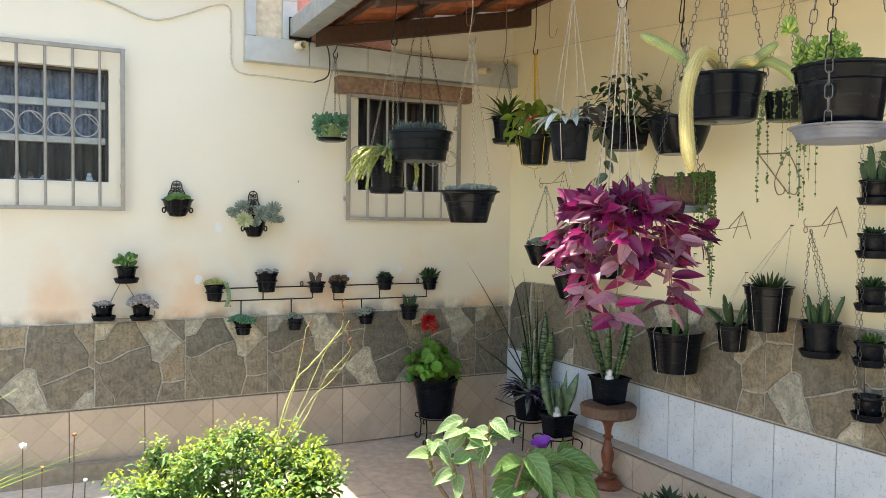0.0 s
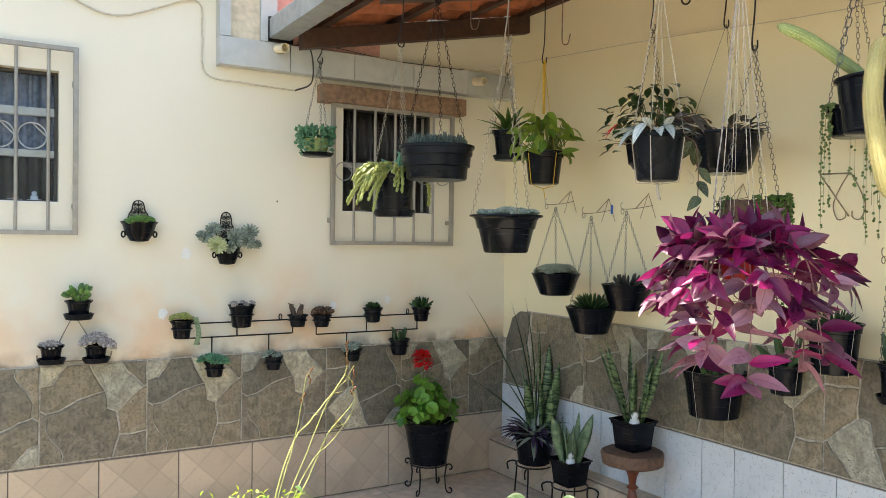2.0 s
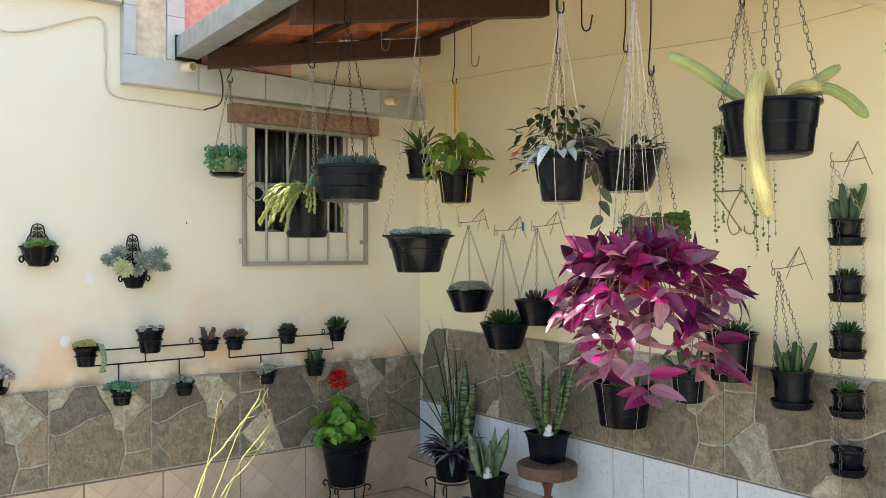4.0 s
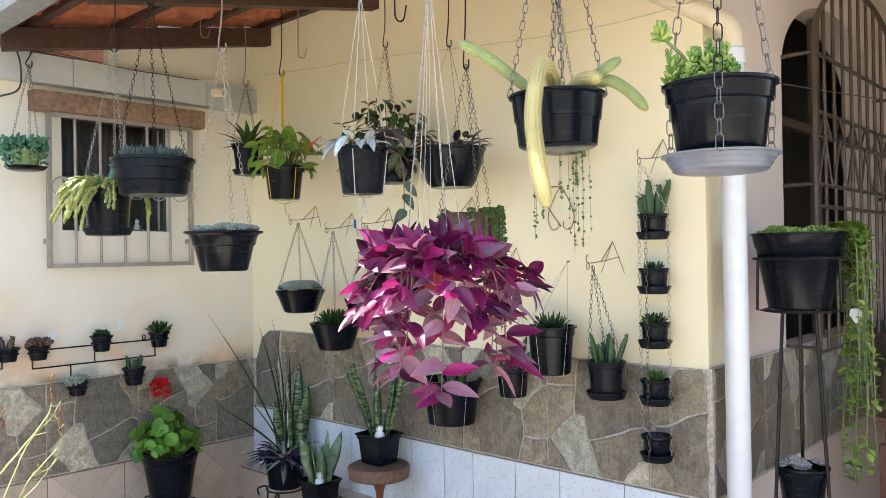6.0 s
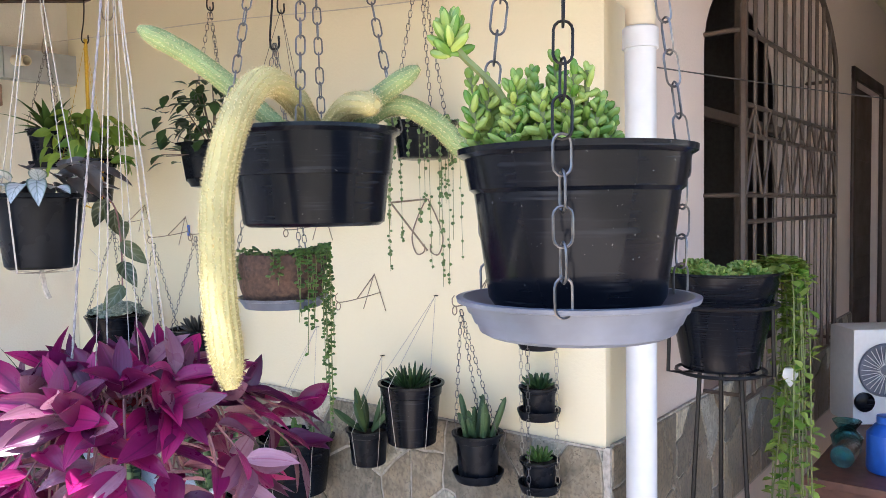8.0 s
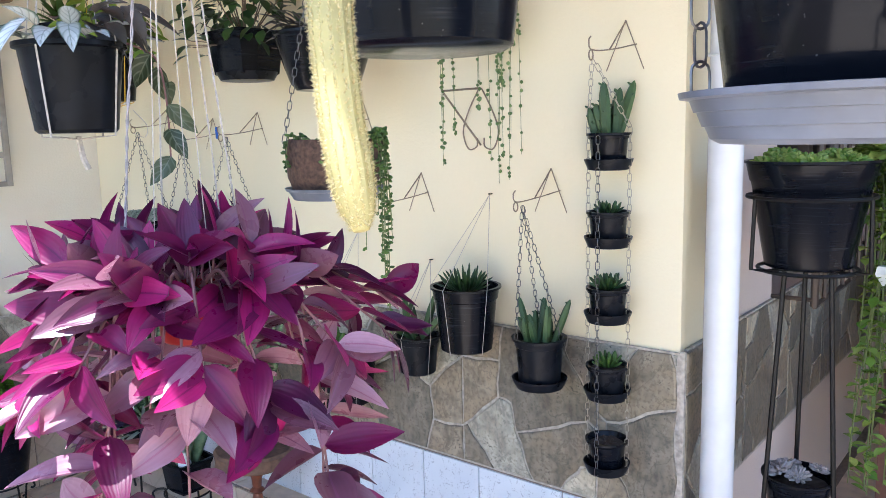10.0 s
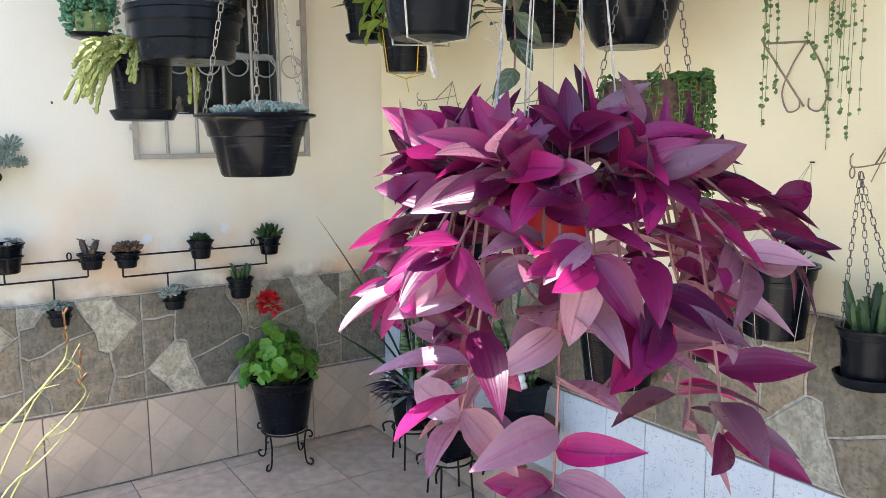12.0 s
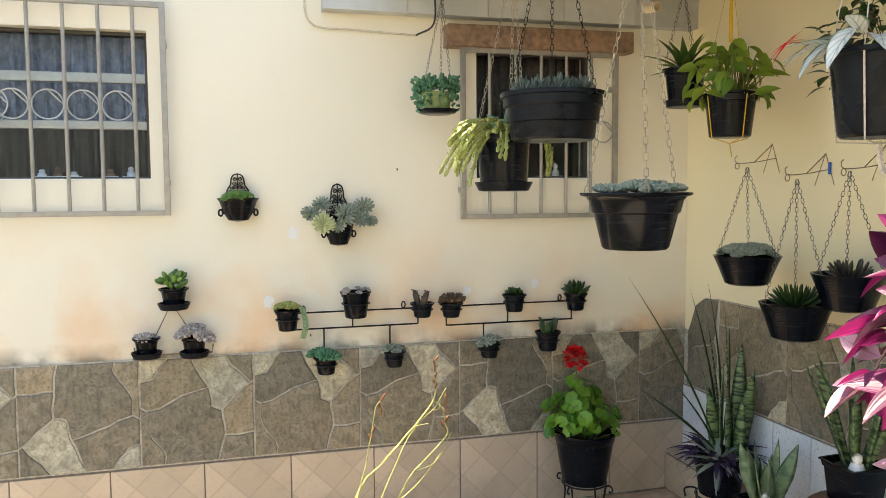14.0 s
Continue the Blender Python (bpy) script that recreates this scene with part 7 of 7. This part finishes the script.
# ---- porch: stand with pot, table, fan ----
TR = Vector((0.19, -3.045, -0.012))
stand = thing("tripod_stand", TR, "tall black iron tripod plant stand on the porch", "plant stand")
part("ring", tube(ring_points(0.145, 1.375, 32), 0.005, 6, closed=True), IRON, stand)
part("cradle", tube(ring_points(0.115, 1.195, 28), 0.005, 6, closed=True), IRON, stand)
part("shelf", lathe([(0.1, 0.478), (0.1, 0.486), (0.02, 0.487)], 24), IRON, stand)
for i in range(3):
    a = 2.094 * i + 0.3
    c, d = math.cos(a), math.sin(a)
    part("strut", tube([(0.145 * c, 0.145 * d, 1.375), (0.15 * c, 0.15 * d, 1.2), (0.115 * c, 0.115 * d, 1.195)], 0.005, 6), IRON, stand)
    part("leg", tube([(0.06 * c, 0.06 * d, 1.19), (0.10 * c, 0.10 * d, 0.48), (0.155 * c, 0.155 * d, 0.0)], 0.006, 6), IRON, stand)
    part("brace", tube([(0.115 * c, 0.115 * d, 1.195), (0.0, 0.0, 1.195)], 0.004, 5), IRON, stand)
sp = thing("potted_trailing_succulent", TR + Vector((0, 0, 1.198)), "glossy black pot of green trailing succulents on a tall tripod", "potted plant")
pot(sp, 0.15, 0.10, 0.265, BLACK, name="pot")
bm, strands = bmesh.new(), bmesh.new()
for i in range(11):
    rr, a = 0.11 * math.sqrt(rng.random()), rng.uniform(0, 6.28)
    rosette(bm, (rr * math.cos(a), rr * math.sin(a), 0.235 + rng.uniform(0, 0.035)), 0.042, 3, 0.25)
for i in range(20):
    a = (-1.2, -0.85, -0.62)[i % 3] + rng.gauss(0, 0.07)
    o = Vector((math.cos(a), math.sin(a), 0))
    drop = rng.uniform(0.3, 0.85)
    pts = bend([o * 0.1 + Vector((0, 0, 0.25)), o * 0.16 + Vector((0, 0, 0.285)), o * rng.uniform(0.175, 0.215) + Vector((0, 0, 0.2)), o * rng.uniform(0.17, 0.22) + Vector((rng.uniform(-0.03, 0.03), rng.uniform(-0.03, 0.03), 0.22 - drop))], 8)
    tube(pts, 0.002, 4, strands)
    for k in range(int(drop * 110)):
        t = rng.random() * (len(pts) - 1.01)
        q = pts[int(t)].lerp(pts[int(t) + 1], t % 1)
        way = aim(rng.uniform(0, 6.28), rng.uniform(-0.5, 0.7))
        leaf(bm, q, way, (0, 0, 1), rng.uniform(0.026, 0.042), 0.026, 0.2, 0.3, 4, 0.8)
part("foliage", bm, JELLY, sp)
part("stem_tangle", strands, STEM, sp)
part("tag", lathe([(0.003, 0.0), (0.024, 0.03), (0.018, 0.05), (0.003, 0.052)], 4), WHITE, sp, "small white plant tag", at=(0.11, -0.15, -0.05))
low = little_pot("succulent_pot", tuple(TR + Vector((0.0, 0.0, 0.488))), 0.085, 0.17, "black square pot of pale succulents low on the tripod stand", grow(DUSTY, many_rosettes(4, 0.03)), BLACK, group="porch pots")

tb = thing("side_table", (1.4, -3.3, 0), "low dark reddish wooden table on the porch", "table")
part("tabletop", boxed((-0.55, -0.32, 0.685), (0.75, 0.2, 0.715), 0.006), TABLE_WOOD, tb, smooth=False)
part("apron", boxed((-0.51, -0.29, 0.60), (0.71, 0.17, 0.684)), TABLE_WOOD, tb, smooth=False)
for x in (-0.5, 0.7):
    for y in (-0.28, 0.16):
        part("leg", boxed((x - 0.025, y - 0.025, 0), (x + 0.025, y + 0.025, 0.6), 0.004), TABLE_WOOD, tb, smooth=False)
fan = thing("box_fan", (1.75, -3.16, 0.716), "white box fan with a round grille on the porch table", "fan")
part("case", boxed((-0.10, -0.13, 0.0), (0.10, 0.13, 0.40), 0.03), WHITE_PLASTIC, fan)
part("grille", tube([(-0.105, 0.105 * math.cos(t), 0.23 + 0.105 * math.sin(t)) for t in [2 * math.pi * i / 32 for i in range(32)]], 0.006, 6, closed=True), GREY_PLASTIC, fan)
for i in range(28):
    a = 2 * math.pi * i / 28
    part("spoke", tube([(-0.106, 0.02 * math.cos(a), 0.23 + 0.02 * math.sin(a)), (-0.106, 0.105 * math.cos(a + 0.25), 0.23 + 0.105 * math.sin(a + 0.25))], 0.0016, 4), WHITE_PLASTIC, fan)
bm = lathe([(0.04, 0.0), (0.04, 0.012), (0.03, 0.018)], 20)
bm.transform(Matrix.Translation((-0.10, 0.085, 0.10)) @ Matrix.Rotation(radians(-90), 4, "Y"))
part("knob", bm, BLACK, fan)
bm = lathe([(0.1, 0.0), (0.1, 0.004), (0.02, 0.006)], 28)
bm.transform(Matrix.Translation((-0.0975, 0.0, 0.23)) @ Matrix.Rotation(radians(-90), 4, "Y"))
part("blade_disc", bm, GREY_PLASTIC, fan)
fan.rotation_euler = (0, 0, radians(38))
vase = thing("teal_ornament", (1.2, -3.17, 0.716), "small teal glass vase with a frilled rim on the table", "vase")
part("glass", lathe([(0.03, 0), (0.045, 0.02), (0.055, 0.06), (0.03, 0.09), (0.05, 0.12), (0.046, 0.12), (0.025, 0.09), (0.045, 0.05), (0.03, 0.01)], 24), TEAL, vase)
jar = thing("plastic_bottle", (1.10, -3.19, 0.755), "empty clear plastic bottle lying on the table", "bottle")
bm = lathe([(0.03, -0.1), (0.038, -0.09), (0.038, 0.05), (0.015, 0.085), (0.015, 0.1)], 20)
bm.transform(Matrix.Rotation(radians(90), 4, "Y"))
part("bottle", bm, CLEAR, jar)
jug = thing("blue_jug", (1.06, -3.32, 0.716), "bright blue plastic container with a screw lid on the table", "container")
part("body", lathe([(0.06, 0), (0.065, 0.01), (0.065, 0.13), (0.04, 0.16), (0.03, 0.165)], 28), BLUE, jug)
part("lid", lathe([(0.034, 0.166), (0.034, 0.19), (0.01, 0.192)], 24), BLUE, jug)

# ---- garden plants in front ----
tips = bmesh.new()
bush = thing("garden_bush", (-2.18, -1.62, -0.02), "bright yellow-green leafy shrub in the sunny garden bed", "shrub")
bm, stems = bmesh.new(), bmesh.new()
for i in range(70):
    a, rr = rng.uniform(0, 6.28), math.sqrt(rng.random())
    tip = Vector((0.42 * rr * math.cos(a), 0.30 * rr * math.sin(a), 0.60 - 0.2 * rr * rr + rng.uniform(-0.1, 0.03)))
    pts = bend([(tip.x * 0.15, tip.y * 0.15, 0), (tip.x * 0.7, tip.y * 0.7, tip.z * 0.55), tip], 4)
    tube(pts, [0.006 - 0.0045 * k / (len(pts) - 1) for k in range(len(pts))], 5, stems)
    for k in range(66):
        t = (len(pts) - 1.01) * (1 - 0.75 * rng.random() ** 2)
        q = pts[int(t)].lerp(pts[int(t) + 1], t % 1) + Vector((rng.gauss(0, 0.026), rng.gauss(0, 0.026), rng.gauss(0, 0.02)))
        leaf(bm, q, aim(rng.uniform(0, 6.28), rng.uniform(-0.5, 0.7)), (0, 0, 1), rng.uniform(0.022, 0.042), rng.uniform(0.015, 0.027), 0.35, 0.35, 4)
    for k in range(34):
        q = pts[-1] + Vector((rng.gauss(0, 0.024), rng.gauss(0, 0.024), rng.uniform(0.0, 0.06)))
        leaf(tips, q, aim(rng.uniform(0, 6.28), rng.uniform(0.1, 1.3)), (0, 0, 1), rng.uniform(0.012, 0.026), rng.uniform(0.006, 0.012), 0.2, 0.3, 3)
part("foliage", bm, SHRUB_GREEN_LIT, bush)
part("young_growth", tips, BUSH, bush, "lime young shoot tips")
part("stem_tangle", stems, STEM, bush)
reed = thing("flower_stalk", (-2.08, -1.5, 0.0), "tall dry yellow flower stalk with rusty seed pods", "plant")
def stalk_run(points, r0, r1, material):
    pts = bend(points, 5)
    n = len(pts) - 1
    pts = [p + 0.004 * noise.noise_vector(p * 22) for p in pts]
    part("stalk", tube(pts, [r0 + (r1 - r0) * k / n for k in range(n + 1)], 6), material, reed)
    return pts
base = [(0, 0, 0), (0.08, 0.04, 0.35)]
main = stalk_run(base + [(0.19, 0.11, 0.66), (0.30, 0.15, 0.77), (0.42, 0.2, 0.875), (0.445, 0.207, 0.92), (0.443, 0.207, 1.008)], 0.0036, 0.0018, STEM_DRY)
second = stalk_run([(0.02, 0, 0), (0.12, 0.06, 0.35), (0.27, 0.13, 0.56), (0.36, 0.17, 0.70), (0.41, 0.19, 0.735), (0.475, 0.207, 0.79), (0.47, 0.207, 0.83)], 0.0034, 0.0014, STEM_DRY)
third = stalk_run([(0.0, 0.02, 0), (0.10, 0.05, 0.4), (0.22, 0.12, 0.72), (0.245, 0.13, 0.82), (0.26, 0.14, 0.90), (0.275, 0.14, 0.925)], 0.0024, 0.0012, STEM_DRY)
stalk_run([tuple(second[16]), tuple(second[16] + Vector((0.05, 0.0, 0.012))), tuple(second[16] + Vector((0.09, 0.0, 0.05)))], 0.0016, 0.001, STEM_DRY)
stalk_run([tuple(main[22]), tuple(main[22] + Vector((0.03, 0.0, -0.03))), tuple(main[22] + Vector((0.035, 0.0, -0.08)))], 0.0016, 0.001, STEM_DRY)
for off, top in (((0.012, 0.01, 0.0), 0.93), ((0.03, -0.01, 0.0), 0.8)):
    stalk_run([(off[0], off[1], 0), (0.09 + off[0], 0.05 + off[1], 0.36), (0.23 + off[0], 0.12 + off[1], 0.6), (0.35 + off[0], 0.17 + off[1], top - 0.12), (0.43 + off[0], 0.2, top - 0.05), (0.46 + off[0], 0.205, top)], 0.0026, 0.0012, STEM_DRY)
for k in range(9):
    p = (main, second)[k % 2][12 + k]
    stalk_run([tuple(p), tuple(p + Vector((rng.uniform(-0.01, 0.03), 0.0, rng.uniform(-0.012, 0.02)))), tuple(p + Vector((rng.uniform(0.01, 0.04), 0.0, rng.uniform(-0.02, 0.03))))], 0.0014, 0.0008, STEM_DRY)
bm = bmesh.new()
for p, n, gap in ((main[-1], 6, 0.016), (third[-1], 3, 0.02), (main[22] + Vector((0.035, 0, -0.06)), 4, -0.02), (second[-1], 2, 0.014), (third[16], 2, 0.02)):
    for i in range(n):
        finger(bm, p - Vector((0, 0, gap * i)), aim(2.4 * i, rng.uniform(0.9, 1.45)), rng.uniform(0.014, 0.026), 0.0034, 5)
part("seed_pod_spray", bm, DRY, reed)
bm = bmesh.new()
for i in range(16):
    a = rng.uniform(0, 6.28)
    leaf(bm, (0, 0, 0.02), aim(a, rng.uniform(0.7, 1.3)), (0, 0, 1), rng.uniform(0.35, 0.6), 0.028, 0.35, 0.4, 8)
part_each("blade", bm, GREEN, reed)
shrub = thing("variegated_shrub", (-1.56, -2.36, -0.004), "pale-leaved datura shrub with a purple trumpet flower by the bed", "shrub")
bm, green_bm, stems, buds = bmesh.new(), bmesh.new(), bmesh.new(), bmesh.new()
for tipx, tipy, tipz, n in ((-0.13, 0.05, 0.70, 9), (-0.05, 0.0, 0.75, 11), (0.03, -0.03, 0.745, 10), (-0.10, -0.02, 0.64, 6), (0.20, -0.05, 0.60, 8), (0.30, 0.0, 0.60, 8), (0.14, -0.08, 0.66, 3), (0.36, 0.03, 0.56, 6)):
    pts = bend([(0.02, 0, 0), (tipx * 0.25 + 0.02, tipy * 0.3, tipz * 0.5), (tipx * 0.85 + rng.uniform(-0.03, 0.03), tipy, tipz * 0.82), (tipx, tipy, tipz)], 5)
    tube(pts, [0.009 - 0.005 * k / (len(pts) - 1) for k in range(len(pts))], 7, stems)
    pale = tipx < 0.09
    for k in range(n):
        t = (len(pts) - 1.01) * rng.uniform(0.8, 1)
        q = pts[int(t)].lerp(pts[int(t) + 1], t % 1)
        a = 2.4 * k + rng.uniform(-0.5, 0.5)
        size = rng.uniform(0.06, 0.1) if pale else rng.uniform(0.10, 0.17)
        broad_leaf(bm if pale and k % 5 else green_bm, q, aim(a, rng.uniform(-0.5, 0.35)), (-0.25, -0.7, 0.8), size, size * rng.uniform(0.5, 0.66), 0.4, 0.5, rng.uniform(-0.3, 0.3))
    if pale:
        for k in range(14):
            t = (len(pts) - 1.01) * rng.uniform(0.66, 0.95)
            q = pts[int(t)].lerp(pts[int(t) + 1], t % 1)
            finger(buds, q, aim(rng.uniform(0, 6.28), rng.uniform(-0.3, 1.0)), rng.uniform(0.012, 0.03), 0.0035, 5)
part("bud_spray", buds, STEM_DRY, shrub)
part_each("pale_leaf", bm, PALE_LEAF, shrub)
part_each("leaf", green_bm, SHRUB_GREEN, shrub)
part("stem_tangle", stems, TWIG, shrub)
bm = lathe([(0.004, 0.0), (0.008, 0.03), (0.024, 0.06), (0.034, 0.066), (0.028, 0.062), (0.01, 0.035)], 16)
bm.transform(Matrix.Translation((0.24, -0.03, 0.60)) @ Matrix.Rotation(-0.35, 4, "Y"))
part("flower", bm, VIOLET, shrub, "purple trumpet flower")
part("stem", tube([(0.27, -0.02, 0.52), (0.242, -0.03, 0.605)], 0.003, 5), STEM, shrub)
grass = thing("long_grass_clump", (-3.5, -1.95, -0.02), "clump of long arching lime grass blades in the bed", "grass")
bm = bmesh.new()
for i in range(14):
    a = rng.uniform(-0.6, 0.9)
    leaf(bm, (rng.uniform(-0.16, 0.0), rng.uniform(-0.1, 0.1), 0.02), aim(a, rng.uniform(1.1, 1.35)), (0, 0, 1), rng.uniform(0.8, 1.15), 0.032, rng.uniform(0.5, 0.75), 0.45, 12)
part_each("blade", bm, LIME, grass)
weed = thing("weed_stalks", (-3.0, -1.95, -0.02), "thin brown weed stalks with pale seed heads in the bed", "weed")
for i, (x, y, z) in enumerate(((0.17, 0.07, 0.70), (0.31, 0.18, 0.69), (0.22, 0.1, 0.62), (0.34, 0.15, 0.55), (0.1, 0.02, 0.6))):
    part("weed_stalk", tube(bend([(x * 0.6, y * 0.6, 0.0), (x * 0.95, y, z * 0.6), (x, y, z)], 5), 0.0018, 5), TWIG, weed)
    bm = bmesh.new()
    bead(bm, (x, y, z), 0.008 if i else 0.013, 0.8)
    part("seed_head", bm, WHITE if i in (0, 3) else DRY, weed)
under = thing("low_leaves", (-1.75, -1.95, -0.02), "low dark strap-leaved plants along the bed's edge", "plant")
bm = bmesh.new()
for i in range(90):
    a = rng.uniform(0, 6.28)
    leaf(bm, (rng.uniform(-0.25, 0.4), rng.uniform(-0.3, 0.3), 0.0), aim(a, rng.uniform(0.4, 1.2)), (0, 0, 1), rng.uniform(0.15, 0.32), 0.03, 0.4, 0.4, 5)
part("foliage", bm, DEEP, under)
for x, z in ((-1.468, 1.582), (-1.86, 0.865)):
    nail = thing("wall_plug", (x, -0.001, z), "small dark plug in an old screw hole", "wall plug", "wall plugs")
    part("plug", boxed((-0.003, -0.003, -0.005), (0.003, 0.0, 0.005), 0.001), IRON, nail)
for x, z, s in ((-1.925, 1.31, 0.028), (-2.035, 1.02, 0.028), (-1.15, 1.03, 0.024), (-0.82, 1.055, 0.026)):
    bm = bmesh.new()
    ringed = [bm.verts.new((x + s * (0.8 + 0.35 * noise.noise((x * 9, math.cos(t) * 2, math.sin(t) * 2))) * math.cos(t), -0.0025, z + 1.2 * s * (0.8 + 0.35 * noise.noise((z * 9, math.cos(t) * 2, math.sin(t) * 2))) * math.sin(t))) for t in [2 * math.pi * i / 24 for i in range(24)]]
    bm.faces.new(ringed)
    patch = bmesh.ops.extrude_face_region(bm, geom=bm.faces[:])
    bmesh.ops.translate(bm, verts=[v for v in patch["geom"] if isinstance(v, bmesh.types.BMVert)], vec=(0, 0.002, 0))
    bmesh.ops.recalc_face_normals(bm, faces=bm.faces)
    tagged(part("filler_patch", bm, FILLER), kind="structure")


# ---- pieces of the walls and floor ----
def shared_tile(name, size, material, bevel=0.003):
    bm = boxed([-s / 2 for s in size], [s / 2 for s in size], bevel)
    me = bpy.data.meshes.new(name)
    bm.to_mesh(me)
    bm.free()
    me.materials.append(material)
    return me


def lay(name, me, parent, places):
    for p in places:
        ob = new(name, me)
        ob.parent = parent
        ob.location = p


stone_row(north_stone, Matrix(), -4.85, -0.012, 0.803, S, 0.45, lambda u, z: Vector((u, -0.009, z)))
stone_row(porch_stone, Matrix(), -0.02, 3.2, 0.983, S, 0.455, lambda u, z: Vector((u, -2.822, z)))
stone_row(east_stone, Matrix.Rotation(radians(-90), 4, "Z"), 0.3, 2.81, 0.978, S, 0.45, lambda u, z: Vector((-0.009, -u, z)))
rest = stone_mesh(wavy([(0, 0.42), (0.25, 0.1), (0.6, 0.0), (1, 0.0), (0.9, 0.45), (0.1, 0.6)]), 0.245, 0.45)
rest.materials.append(STONE_DARK)
rest2 = stone_mesh(wavy([(0, 0.42), (0.1, 0.6), (0.9, 0.45), (1, 0.6), (0.95, 1), (0, 1)]), 0.245, 0.45)
rest2.materials.append(STONE_MID)
for me in (rest, rest2):
    ob = new("stone", me)
    ob.parent = east_stone
    ob.matrix_local = Matrix.Translation((-0.009, -0.045, 0.978)) @ Matrix.Rotation(radians(-90), 4, "Z")

joints = [-0.003, -0.43, -0.808, -1.188, -1.59, -1.955, -2.315, -2.685, -3.06, -3.43, -3.8, -4.17, -4.54, -4.85]
for a, b in zip(joints[1:], joints):
    ob = new("tile", shared_tile("tile", (b - a - 0.005, 0.008, 0.338), BEIGE_TILE))
    ob.parent = beige_row
    ob.location = ((a + b) / 2, -0.008, 0.173)
white_joints = [-0.012, -0.24, -0.46, -0.68, -0.90, -1.12, -1.34, -1.553, -1.727, -1.962, -2.185, -2.478, -2.70, -2.81]
for a, b in zip(white_joints[1:], white_joints):
    ob = new("tile", shared_tile("tile", (0.008, b - a - 0.004, 0.328), WHITE_TILE, 0.002))
    ob.parent = white_row
    ob.location = (-0.008, (a + b) / 2, 0.355)
for i in range(8):
    y = -0.012 - 0.35 * (i + 0.5)
    ob = new("tile", shared_tile("tile", (0.096, 0.346, 0.006), LEDGE_TILE, 0.002))
    ob.parent = ledge
    ob.location = (-0.055, y, 0.189)
    me = shared_tile("tile", (0.346, 0.008, 0.17), BEIGE_TILE, 0.002)
    ob = new("tile", me)
    ob.parent = ledge
    ob.matrix_local = Matrix.Translation((-0.104, y, 0.092)) @ Matrix.Rotation(radians(90), 4, "Z")
floor_piece = shared_tile("floor_tile", (0.386, 0.386, 0.008), FLOOR_TILE)
strip = shared_tile("floor_strip", (0.386, 0.105, 0.008), FLOOR_TILE)
columns = [-0.30 - 0.39 * i for i in range(4)]
lay("floor_strip", strip, floor, [(x, -0.065, -0.005) for x in columns])
lay("floor_tile", floor_piece, floor, [(x, -0.315 - 0.39 * j, -0.005) for x in columns for j in range(12)])
lay("floor_tile", floor_piece, floor, [(0.09 + 0.39 * i, -3.045 - 0.39 * j, -0.005) for i in range(9) for j in range(5)])
